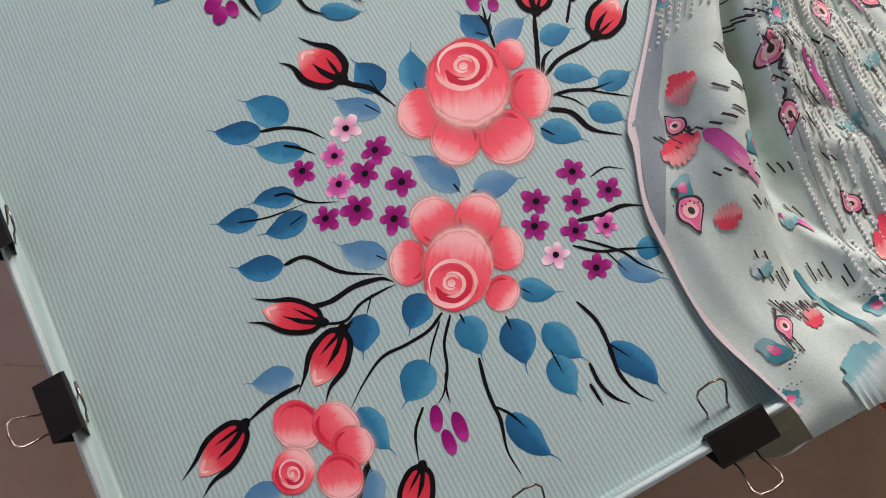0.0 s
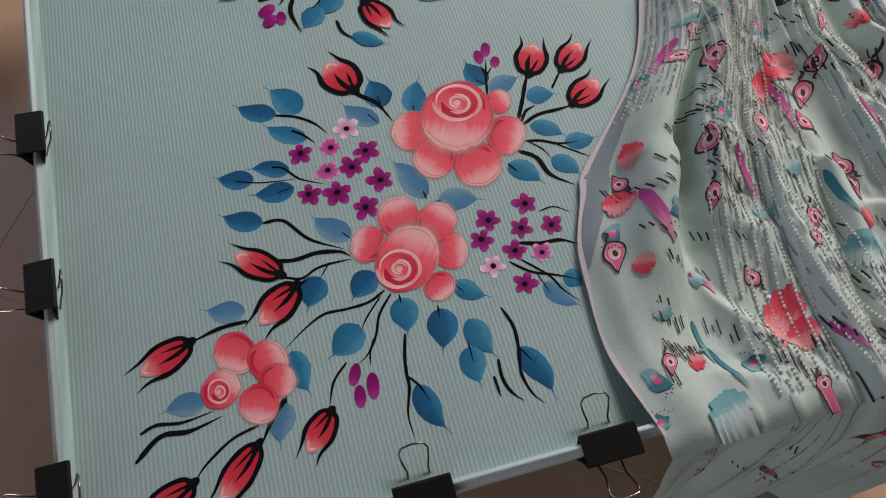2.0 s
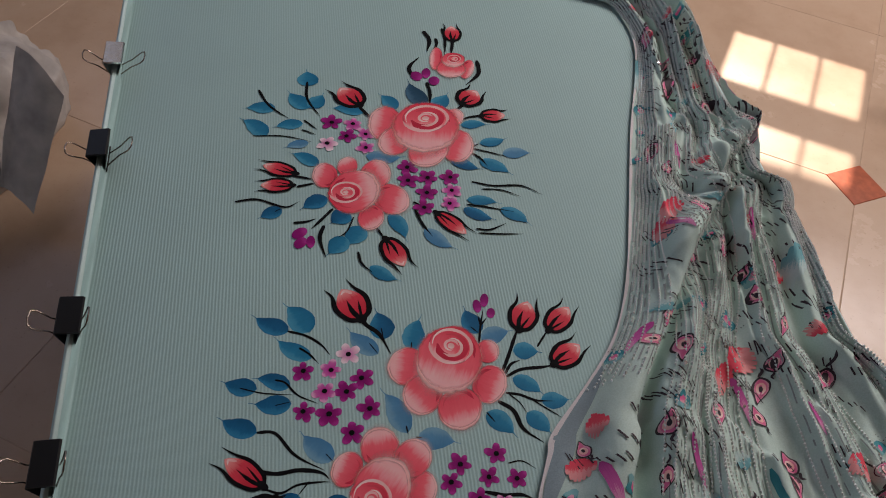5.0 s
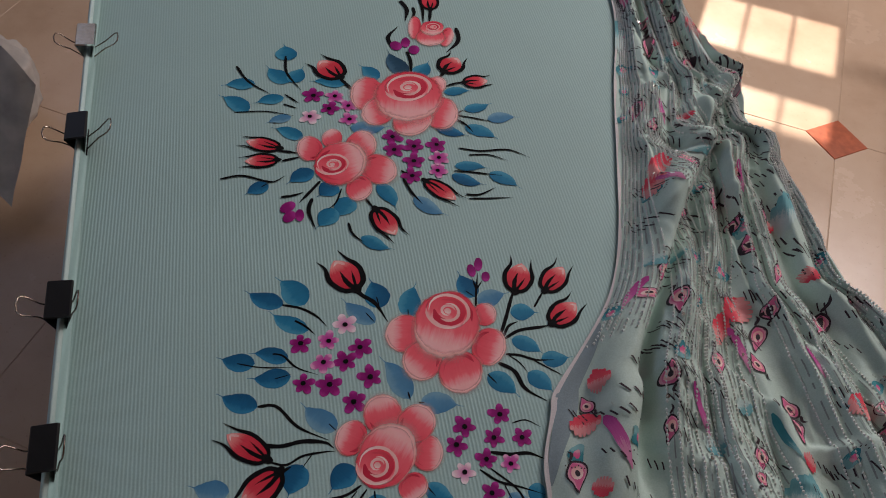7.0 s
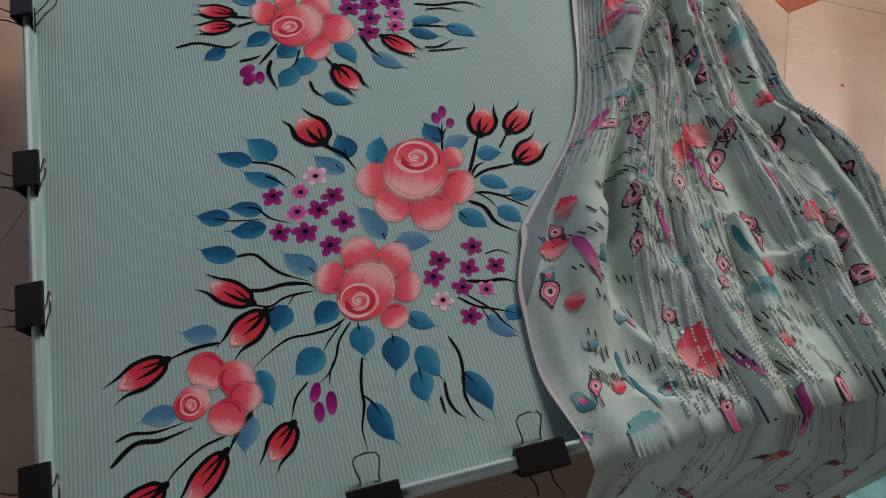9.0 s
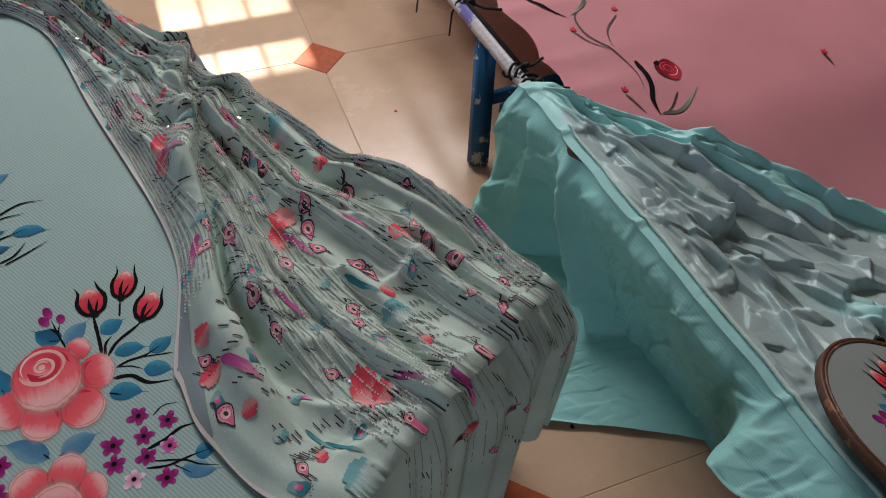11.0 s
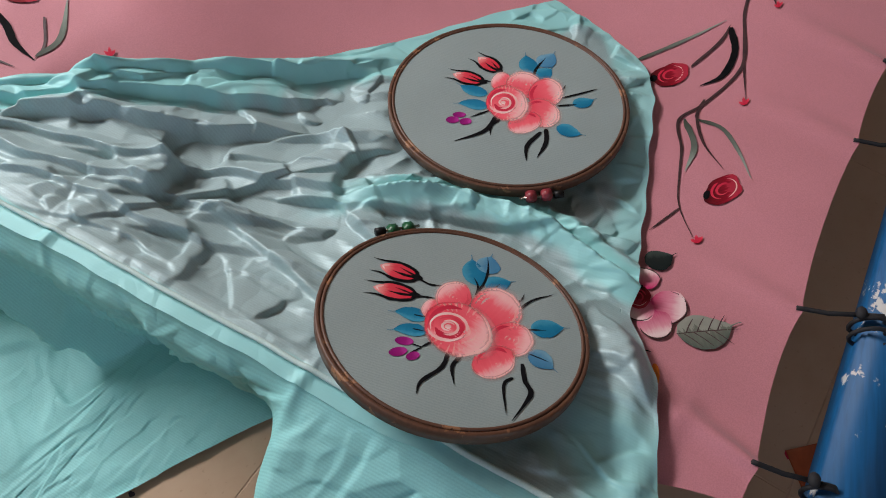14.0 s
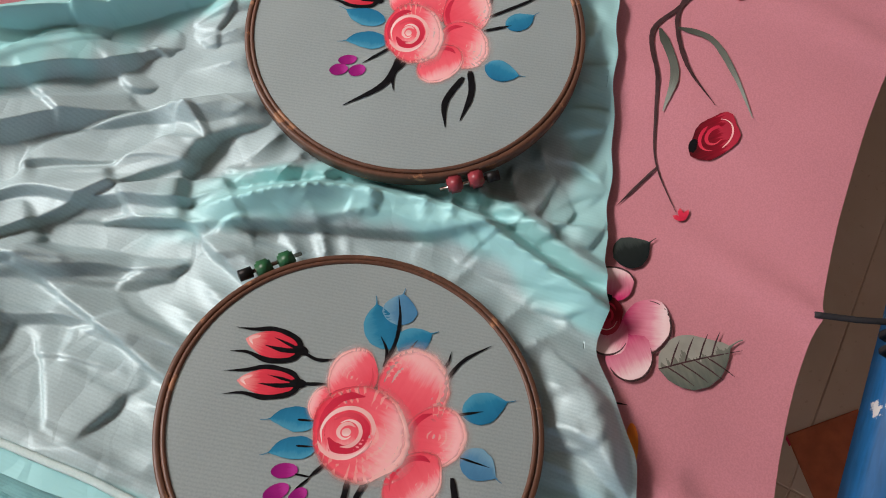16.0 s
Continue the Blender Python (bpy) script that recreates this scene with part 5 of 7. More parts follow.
berry(ON_CANVAS, .3915, .3694, -.0044, .0006, -.0018, -.0084)
berry(ON_CANVAS, .3828, .3627, -.0044, -.0015, .0008, -.0080)
berry(ON_CANVAS, .3957, .3531, -.0043, .0006, -.0014, -.0062)
# lower spray: buds
bud(ON_CANVAS, .2645, .3554, .2442, .3969, .0341)
bud(ON_CANVAS, .1694, .1910, .1333, .2213, .0229)
bud(ON_CANVAS, .1791, .1795, .1435, .1520, .0267)
bud(ON_CANVAS, .0931, .1540, .0504, .1363, .0246)
bud(ON_CANVAS, .0828, .0487, .0428, .0297, .0223)
bud(ON_CANVAS, .1304, .0634, .0959, .0279, .0211)
bud(ON_CANVAS, .1856, .0735, .1620, .0455, .0210)
bud(ON_CANVAS, .4209, .3300, .4377, .3667, .0285)
bud(ON_CANVAS, .4512, .3271, .4804, .3557, .0249)
bud(ON_CANVAS, .4475, .2878, .4810, .3098, .0263)
# the two large roses and the small one of the lower spray
petal(ON_CANVAS, .3840, .3079, .0031, -.0114, .0107, .0046)
petal(ON_CANVAS, .3051, .2980, .0039, .0195, -.0175, .0031)
petal(ON_CANVAS, .3801, .2724, -.0092, -.0177, .0134, -.0070)
petal(ON_CANVAS, .3162, .2670, -.0102, .0149, -.0144, -.0121)
petal(ON_CANVAS, .3484, .2506, -.0194, -.0037, .0019, -.0201)
petal(ON_CANVAS, .3468, .3053, -.0271, .0124, -.0143, -.0324)
swirl(ON_CANVAS, .3495, .3173, -.0197, .0104, -.0093, -.0189)
petal(ON_CANVAS, .2417, .1992, .0073, .0140, -.0111, .0063)
petal(ON_CANVAS, .3035, .1758, -.0032, -.0151, .0126, -.0023)
petal(ON_CANVAS, .2867, .1488, -.0111, -.0052, .0043, -.0102)
petal(ON_CANVAS, .2712, .2163, .0160, .0014, -.0008, .0182)
petal(ON_CANVAS, .2987, .2039, .0095, -.0124, .0132, .0114)
petal(ON_CANVAS, .2681, .1771, .0180, -.0143, .0175, .0234)
swirl(ON_CANVAS, .2601, .1713, -.0161, .0081, -.0078, -.0161)
petal(ON_CANVAS, .1252, .1368, -.0138, .0085, -.0060, -.0140)
petal(ON_CANVAS, .1462, .1230, .0042, -.0156, .0132, .0032)
petal(ON_CANVAS, .1508, .1068, -.0032, -.0115, .0122, -.0050)
petal(ON_CANVAS, .1356, .0933, -.0130, .0049, -.0034, -.0138)
petal(ON_CANVAS, .1093, .1102, .0067, -.0118, .0120, .0072)
swirl(ON_CANVAS, .1084, .1095, -.0088, .0014, -.0003, -.0099)
# upper spray: leaves
leaf(ON_CANVAS, .2176, .7176, .2212, .7515, .0278, 1)
leaf(ON_CANVAS, .2189, .6750, .1891, .7074, .0240, 1)
leaf(ON_CANVAS, .2197, .6760, .2417, .7017, .0224, 1)
leaf(ON_CANVAS, .1781, .6764, .1379, .6829, .0210, 1)
leaf(ON_CANVAS, .1683, .6285, .1383, .6652, .0228, 1)
leaf(ON_CANVAS, .2111, .6478, .1736, .6459, .0181, 1)
leaf(ON_CANVAS, .2174, .6130, .1858, .6089, .0143, 2)
leaf(ON_CANVAS, .2278, .5754, .1958, .6019, .0187, 1)
leaf(ON_CANVAS, .2857, .6634, .2441, .6797, .0171, 1)
leaf(ON_CANVAS, .2362, .5228, .2030, .5097, .0218, 0)
leaf(ON_CANVAS, .1858, .5077, .1577, .4988, .0184, 0)
leaf(ON_CANVAS, .2579, .5010, .2381, .4809, .0243, 0)
leaf(ON_CANVAS, .2715, .4782, .2549, .4480, .0250, 1)
leaf(ON_CANVAS, .2529, .4643, .2341, .4367, .0232, 1)
leaf(ON_CANVAS, .2840, .5876, .3309, .5782, .0223, 2)
leaf(ON_CANVAS, .3271, .6684, .3114, .7020, .0211, 1)
leaf(ON_CANVAS, .3649, .6730, .3419, .7239, .0251, 5)
leaf(ON_CANVAS, .3734, .6677, .4015, .6958, .0232, 1)
leaf(ON_CANVAS, .4056, .6352, .4422, .6385, .0156, 1)
leaf(ON_CANVAS, .4245, .6019, .4616, .6058, .0160, 1)
leaf(ON_CANVAS, .4491, .5819, .4881, .5854, .0183, 2)
leaf(ON_CANVAS, .4192, .5726, .4585, .5504, .0194, 1)
leaf(ON_CANVAS, .3841, .5797, .4191, .5523, .0177, 0)
leaf(ON_CANVAS, .3944, .5100, .4346, .5059, .0152, 1)
leaf(ON_CANVAS, .3886, .4974, .4220, .4732, .0163, 0)
leaf(ON_CANVAS, .4314, .4947, .4651, .4702, .0180, 1)
leaf(ON_CANVAS, .3048, .4950, .3245, .4540, .0186, 1)
leaf(ON_CANVAS, .3406, .4693, .3700, .4343, .0184, 2)
leaf(ON_CANVAS, .2769, .4217, .3061, .3965, .0159, 1)
# upper spray: stems and tendrils
stem(ON_CANVAS, .0034, .1569, .7130, .1702, .6825, .1948, .6568)
stem(ON_CANVAS, .0035, .2181, .7265, .2174, .6934, .2322, .6599)
stem(ON_CANVAS, .0018, .1520, .6285, .1879, .6263, .2215, .6145)
stem(ON_CANVAS, .0020, .2097, .6368, .2264, .6268)
stem(ON_CANVAS, .0025, .2128, .6537, .2284, .6356)
stem(ON_CANVAS, .0029, .1342, .5228, .1585, .5248, .1884, .5116, .2048, .5189)
stem(ON_CANVAS, .0014, .1778, .5054, .1859, .5102)
stem(ON_CANVAS, .0035, .2416, .5057, .2265, .4882, .2166, .4772)
stem(ON_CANVAS, .0032, .1980, .4878, .2114, .4885, .2226, .4921)
stem(ON_CANVAS, .0041, .2309, .4819, .2258, .4638, .2312, .4371)
stem(ON_CANVAS, .0021, .2638, .4918, .2555, .4721, .2456, .4636)
stem(ON_CANVAS, .0027, .2657, .4426, .2686, .4266, .2789, .4138)
stem(ON_CANVAS, .0028, .2884, .4744, .2950, .4587)
stem(ON_CANVAS, .0034, .1973, .5597, .2222, .5521)
stem(ON_CANVAS, .0034, .2025, .5420, .2249, .5464)
stem(ON_CANVAS, .0046, .2814, .6756, .2966, .6495)
stem(ON_CANVAS, .0045, .3723, .7195, .3741, .6987, .3704, .6713)
stem(ON_CANVAS, .0044, .4163, .6762, .4027, .6623, .3902, .6528)
stem(ON_CANVAS, .0035, .4349, .6522, .4184, .6497, .4027, .6429)
stem(ON_CANVAS, .0025, .4113, .5953, .4230, .6011)
stem(ON_CANVAS, .0021, .4111, .5944, .4338, .5857, .4530, .5775)
stem(ON_CANVAS, .0029, .4099, .5885, .4211, .5753, .4273, .5619)
stem(ON_CANVAS, .0028, .4046, .5380, .4287, .5304, .4621, .5282, .4841, .5125)
stem(ON_CANVAS, .0019, .4142, .5257, .4371, .5229, .4580, .5111)
stem(ON_CANVAS, .0023, .3930, .5030, .4149, .4976, .4458, .4884)
stem(ON_CANVAS, .0026, .3326, .5106, .3417, .5033)
stem(ON_CANVAS, .0033, .3332, .4983, .3389, .4779, .3482, .4583)
stem(ON_CANVAS, .0026, .3984, .4660, .4141, .4639, .4333, .4717)
stem(ON_CANVAS, .0022, .4004, .4598, .4222, .4570, .4496, .4551)
stem(ON_CANVAS, .0052, .3566, .7282, .3525, .7510, .3685, .7725)
stem(ON_CANVAS, .0057, .4459, .7624, .4435, .7346, .4231, .7119)
stem(ON_CANVAS, .0060, .3804, .8300, .3864, .8086, .3802, .7838)
stem(ON_CANVAS, .0044, .3957, .8128, .3950, .7988, .3878, .7830)
stem(ON_CANVAS, .0040, .4074, .8354, .4080, .8065, .4036, .7765)
stem(ON_CANVAS, .0044, .4193, .8080, .4120, .7757)
# upper spray: small flowers, berries, buds
flower(ON_CANVAS, .2463, .6479, .0133, 0)
flower(ON_CANVAS, .2719, .6440, .0125, 1)
flower(ON_CANVAS, .2629, .6226, .0123, 0)
flower(ON_CANVAS, .2862, .6249, .0115, 1)
flower(ON_CANVAS, .2392, .6114, .0129, 2)
flower(ON_CANVAS, .2849, .6012, .0121, 1)
flower(ON_CANVAS, .3311, .5657, .0126, 0)
flower(ON_CANVAS, .3535, .5471, .0124, 0)
flower(ON_CANVAS, .3801, .5466, .0118, 0)
flower(ON_CANVAS, .3299, .5444, .0123, 0)
flower(ON_CANVAS, .3496, .5237, .0121, 0)
flower(ON_CANVAS, .3789, .5255, .0115, 1)
flower(ON_CANVAS, .3440, .5013, .0119, 0)
flower(ON_CANVAS, .3738, .5055, .0113, 1)
berry(ON_CANVAS, .2042, .4723, .0020, -.0067, .0083, .0043)
berry(ON_CANVAS, .2051, .4586, .0023, -.0064, .0069, .0044)
berry(ON_CANVAS, .2159, .4595, -.0047, .0006, -.0006, -.0086)
berry(ON_CANVAS, .3602, .7325, -.0030, -.0086, .0072, -.0044)
berry(ON_CANVAS, .3737, .7381, -.0059, .0006, -.0017, -.0104)
berry(ON_CANVAS, .3823, .7220, -.0015, -.0091, .0073, -.0008)
bud(ON_CANVAS, .2830, .6776, .2569, .7146, .0350)
bud(ON_CANVAS, .2019, .5628, .1615, .5797, .0206)
bud(ON_CANVAS, .1983, .5443, .1592, .5465, .0207)
bud(ON_CANVAS, .4123, .6744, .4375, .7011, .0326)
bud(ON_CANVAS, .4333, .6513, .4668, .6509, .0229)
bud(ON_CANVAS, .3567, .4927, .3884, .4572, .0204)
bud(ON_CANVAS, .2962, .4586, .3145, .4166, .0260)
bud(ON_CANVAS, .4189, .8055, .4214, .8422, .0244)
# the large roses of the upper spray and the small one above
petal(ON_CANVAS, .3951, .6471, .0024, -.0146, .0143, .0084)
petal(ON_CANVAS, .3127, .6426, .0070, .0280, -.0182, .0071)
petal(ON_CANVAS, .3224, .6118, -.0022, .0217, -.0195, -.0074)
petal(ON_CANVAS, .3937, .6005, -.0104, -.0239, .0172, -.0117)
petal(ON_CANVAS, .3592, .5925, -.0230, -.0072, .0012, -.0234)
petal(ON_CANVAS, .3615, .6371, -.0380, .0043, -.0066, -.0412)
swirl(ON_CANVAS, .3628, .6496, -.0295, .0011, -.0032, -.0252)
petal(ON_CANVAS, .2614, .5704, .0109, .0053, -.0028, .0135)
petal(ON_CANVAS, .2356, .5569, .0058, .0167, -.0124, .0083)
petal(ON_CANVAS, .2916, .5546, .0076, -.0189, .0154, .0134)
petal(ON_CANVAS, .3068, .5166, -.0063, -.0201, .0184, -.0087)
petal(ON_CANVAS, .2827, .4910, -.0128, -.0083, .0048, -.0151)
petal(ON_CANVAS, .2651, .5306, .0032, -.0300, .0274, .0078)
swirl(ON_CANVAS, .2573, .5298, -.0189, .0010, -.0011, -.0167)
petal(ON_CANVAS, .3914, .7678, .0037, .0221, -.0083, .0008)
petal(ON_CANVAS, .4293, .7444, -.0077, -.0170, .0067, -.0056)
petal(ON_CANVAS, .4084, .7466, -.0179, .0018, -.0029, -.0164)
petal(ON_CANVAS, .4141, .7655, -.0144, .0014, -.0026, -.0144)
swirl(ON_CANVAS, .4150, .7667, -.0098, .0010, -.0015, -.0085)
LAYER["n"] = 0
leaf(ON_NEAR, .0541, -.0137, .0930, .0088, .0272, 1)
leaf(ON_NEAR, .0747, -.0171, .1064, -.0124, .0257, 2)
leaf(ON_NEAR, .0544, -.0195, .0790, -.0436, .0226, 1)
leaf(ON_NEAR, -.0093, .0239, -.0109, .0616, .0178, 1)
leaf(ON_NEAR, -.0261, .0202, -.0345, .0565, .0162, 1)
leaf(ON_NEAR, .0140, -.0724, .0371, -.1055, .0234, 1)
leaf(ON_NEAR, -.0137, -.0742, -.0237, -.1050, .0228, 2)
stem(ON_NEAR, .0027, .0394, .0466, .0355, .0340, .0397, .0190)
stem(ON_NEAR, .0026, .0148, .0444, .0193, .0218)
stem(ON_NEAR, .0029, .0396, -.0116, .0614, -.0167, .0812, -.0164, .0993, -.0122)
stem(ON_NEAR, .0025, .0448, -.0148, .0505, -.0238, .0657, -.0320)
stem(ON_NEAR, .0022, .0412, -.0129, .0534, -.0113, .0633, -.0052)
stem(ON_NEAR, .0015, -.0101, .0374, -.0088, .0240)
stem(ON_NEAR, .0014, -.0280, .0340, -.0265, .0219)
stem(ON_NEAR, .0023, -.0360, .0127, -.0477, .0217)
stem(ON_NEAR, .0014, -.0465, .0210, -.0463, .0327)
stem(ON_NEAR, .0014, -.0475, .0208, -.0571, .0286)
stem(ON_NEAR, .0039, -.0428, -.0037, -.0620, -.0022, -.0847, .0109, -.0996, .0112)
stem(ON_NEAR, .0037, -.0425, -.0154, -.0574, -.0110, -.0765, -.0171)
stem(ON_NEAR, .0046, -.0296, -.0707, -.0488, -.0764, -.0596, -.0836, -.0748, -.0802, -.0965, -.0725)
stem(ON_NEAR, .0032, -.0490, -.0655, -.0605, -.0591, -.0919, -.0668)
stem(ON_NEAR, .0022, .0387, -.0443, .0499, -.0554, .0621, -.0579)
stem(ON_NEAR, .0028, .0378, -.0564, .0564, -.0672, .0726, -.0860)
stem(ON_NEAR, .0021, .0127, -.0631, .0206, -.0861)
stem(ON_NEAR, .0015, -.0153, -.0743, -.0182, -.0948)
berry(ON_NEAR, -.0454, .0373, -.0050, -.0010, .0021, -.0083)
berry(ON_NEAR, -.0597, .0388, -.0047, -.0023, .0047, -.0073)
berry(ON_NEAR, -.0598, .0251, -.0038, -.0026, .0046, -.0049)
bud(ON_NEAR, .0400, .0468, .0404, .0897, .0246)
bud(ON_NEAR, .0154, .0422, .0084, .0869, .0225)
petal(ON_NEAR, .0038, .0231, .0121, -.0016, .0019, .0089)
petal(ON_NEAR, .0272, .0069, .0166, -.0109, .0131, .0120)
petal(ON_NEAR, .0264, -.0345, -.0099, -.0218, .0269, -.0087)
petal(ON_NEAR, -.0040, -.0545, -.0212, .0007, .0015, -.0196)
petal(ON_NEAR, -.0366, -.0450, -.0156, .0150, -.0133, -.0093)
petal(ON_NEAR, -.0105, -.0040, -.0303, .0072, -.0098, -.0299)
swirl(ON_NEAR, -.0126, .0038, -.0061, .0188, -.0185, -.0036)
LAYER["n"] = 0
leaf(ON_FAR, .0565, -.0193, .0907, .0018, .0253, 1)
leaf(ON_FAR, .0719, -.0244, .1059, -.0435, .0255, 2)
leaf(ON_FAR, .0489, -.0237, .0738, -.0455, .0231, 1)
leaf(ON_FAR, .0013, .0272, .0053, .0711, .0189, 1)
leaf(ON_FAR, -.0201, .0207, -.0219, .0647, .0184, 1)
leaf(ON_FAR, .0131, -.0777, .0295, -.1070, .0187, 1)
leaf(ON_FAR, -.0298, -.0656, -.0399, -.1009, .0210, 1)
stem(ON_FAR, .0026, .0258, .0403, .0249, .0254)
stem(ON_FAR, .0035, .0522, .0242, .0362, .0103)
stem(ON_FAR, .0036, .0392, -.0213, .0654, -.0220, .0910, -.0297)
stem(ON_FAR, .0029, -.0267, .0184, -.0453, .0387)
stem(ON_FAR, .0056, -.0337, .0076, -.0638, .0167, -.0894, .0463)
stem(ON_FAR, .0040, -.0383, .0024, -.0519, .0105, -.0679, .0074)
stem(ON_FAR, .0055, -.0448, -.0491, -.0717, -.0379, -.0962, -.0416)
stem(ON_FAR, .0055, -.0374, -.0539, -.0607, -.0582, -.0881, -.0527)
stem(ON_FAR, .0026, .0269, -.0597, .0466, -.0635)
stem(ON_FAR, .0030, .0214, -.0628, .0373, -.0866, .0502, -.1039)
stem(ON_FAR, .0030, .0056, -.0599, .0148, -.0831)
berry(ON_FAR, -.0441, .0518, -.0048, -.0012, .0024, -.0079)
berry(ON_FAR, -.0550, .0574, -.0056, -.0015, .0024, -.0078)
berry(ON_FAR, -.0533, .0416, -.0055, -.0018, .0032, -.0069)
bud(ON_FAR, .0223, .0372, .0257, .0809, .0228)
bud(ON_FAR, .0484, .0219, .0676, .0571, .0243)
petal(ON_FAR, .0275, .0148, .0140, -.0066, .0103, .0102)
petal(ON_FAR, .0299, -.0130, .0011, -.0209, .0228, .0015)
petal(ON_FAR, .0228, -.0409, -.0214, -.0107, .0163, -.0164)
petal(ON_FAR, -.0114, -.0428, -.0220, .0031, -.0065, -.0208)
petal(ON_FAR, -.0337, -.0268, -.0114, .0169, -.0153, -.0058)
petal(ON_FAR, -.0073, .0019, -.0284, .0009, -.0038, -.0247)
swirl(ON_FAR, -.0081, .0050, -.0056, .0168, -.0194, -.0042)
# vines on the pink cloth
LAYER["n"] = 0
stem(ON_PINK, .0041, .1187, 1.5020, .1685, 1.4248, .2089, 1.3440, .2176, 1.3140, ink="N")
stem(ON_PINK, .0041, .2555, 1.3735, .2245, 1.3149, ink="N")
stem(ON_PINK, .0078, .1226, 1.3482, .1282, 1.2978, .1619, 1.2391)
stem(ON_PINK, .0038, .2295, 1.2968, .2108, 1.2640, .1772, 1.2357, .1682, 1.1848, .1842, 1.1219, .1901, 1.0706, .1795, 1.0159, ink="N")
stem(ON_PINK, .0092, .2056, 1.0816, .1958, 1.0206, .1775, .9861, .1699, .9507)
stem(ON_PINK, .0037, .1509, 1.1978, .1630, 1.1552, .1822, 1.1194, ink="N")
stem(ON_PINK, .0038, .2504, 1.2111, .2107, 1.1772, .1893, 1.1281, ink="N")
stem(ON_PINK, .0033, .1416, 1.0131, .1507, .9625, ink="N")
stem(ON_PINK, .0034, .2279, .9874, .1946, .9579, .1708, .9517, ink="N")
stem(ON_PINK, .0081, .1749, .9536, .2121, .9501, .2676, .9861, ink="G")
stem(ON_PINK, .0080, .2295, 1.2968, .2115, 1.2633, .1718, 1.2412, ink="G")
stem(ON_PINK, .0042, .5388, .9795, .5351, .9486, ink="N")
stem(ON_PINK, .0039, .6603, .6400, .6613, .6080, ink="N")
stem(ON_PINK, .0045, .8907, .6864, .9152, .6561, .9242, .5632, .9232, .5157, .8963, .4777, ink="N")
stem(ON_PINK, .0077, .8907, .6864, .9145, .6683, .9534, .6582)
stem(ON_PINK, .0045, .8907, .6864, .8793, .6277, ink="N")
stem(ON_PINK, .0041, .8046, .2170, .7719, .2410, .7270, .2382, .6453, .2116, .5666, .2336, .5240, .2536, .4793, .2358, .4454, .2251, .4031, .2106, .3643, .1813, ink="N")
stem(ON_PINK, .0040, .5724, .2361, .5405, .2360, .4993, .2143, .4693, .1808, ink="N")
stem(ON_PINK, .0059, .5348, .2336, .5329, .2024, .5063, .1749, .4679, .1476, ink="G")
stem(ON_PINK, .0027, .3983, .2084, .3529, .2289, ink="N")
stem(ON_PINK, .0087, .7005, .2467, .6644, .2280, .6206, .2288, .5931, .2491)
stem(ON_PINK, .0046, .6212, .2701, .6751, .2506, .7046, .2483, ink="N")
stem(ON_PINK, .0057, .6016, .3416, .6486, .3053, .7108, .2554, ink="G")
stem(ON_PINK, .0031, .7270, .2382, .5907, .1907, ink="N")
stem(ON_PINK, .0035, .7853, .2270, .7495, .2048, ink="N")
stem(ON_PINK, .0079, .5287, .2486, .4907, .2235, .4498, .2203, ink="G")
stem(ON_PINK, .0077, .7839, .3338, .8268, .3111, .8715, .2983)
stem(ON_PINK, .0063, .7301, .3834, .7667, .3366, .8234, .3147)
leaf(ON_PINK, .9503, .2747, .9920, .2969, .0420, 3)
leaf(ON_PINK, .8715, .2983, .8312, .3745, .0238, 4)
leaf(ON_PINK, .9020, .2896, .8542, .3118, .0159, 3)
bloom(ON_PINK, .1690, 1.3190, -.0105, -.0147, .0159, -.0161)
bloom(ON_PINK, .2461, 1.0422, -.0174, -.0153, .0109, -.0224)
bloom(ON_PINK, .8342, .7718, -.0192, -.0122, .0184, -.0185)
bloom(ON_PINK, .9657, .6111, -.0169, -.0087, .0211, -.0212)
bloom(ON_PINK, .5970, .2902, -.0194, -.0085, .0174, -.0184)
bloom(ON_PINK, .4414, .1719, -.0186, -.0076, .0153, -.0166)
bloom(ON_PINK, .7912, .3593, -.0187, -.0069, .0152, -.0220)
sprig(ON_PINK, .2665, 1.3625, -.0059, .0059, -.0095, -.0127)
sprig(ON_PINK, .2549, 1.2244, -.0056, .0057, -.0090, -.0112)
sprig(ON_PINK, .1509, 1.1978, -.0060, .0061, -.0089, -.0118)
sprig(ON_PINK, .1419, 1.0190, -.0056, .0058, -.0084, -.0099)
sprig(ON_PINK, .2257, .8884, -.0056, .0058, -.0089, -.0090)
sprig(ON_PINK, .5388, .9795, -.0059, .0060, -.0113, -.0099)
sprig(ON_PINK, .6603, .6400, -.0057, .0059, -.0116, -.0072)
sprig(ON_PINK, .8799, .6244, -.0063, .0063, -.0140, -.0077)
sprig(ON_PINK, .8934, .4730, -.0061, .0062, -.0136, -.0064)
sprig(ON_PINK, .9823, .3644, -.0061, .0062, -.0143, -.0056)
sprig(ON_PINK, .7817, .2931, -.0068, .0071, -.0146, -.0058)
sprig(ON_PINK, .7466, .2019, -.0052, .0055, -.0110, -.0039)
sprig(ON_PINK, .5808, .1894, -.0059, .0063, -.0115, -.0044)
sprig(ON_PINK, .3579, .1745, -.0062, .0068, -.0107, -.0046)
pale_petal(ON_PINK, .8878, .3701, .0218, .0054, -.0057, .0231)
pale_petal(ON_PINK, .8963, .3305, .0438, .0173, -.0145, .0150)
pale_petal(ON_PINK, .9353, .3020, .0016, -.0279, .0413, .0068)
pale_petal(ON_PINK, .9175, .2852, -.0457, -.0094, .0065, -.0266)
pale_petal(ON_PINK, .8148, .2864, .0413, .0220, -.0329, .0199)
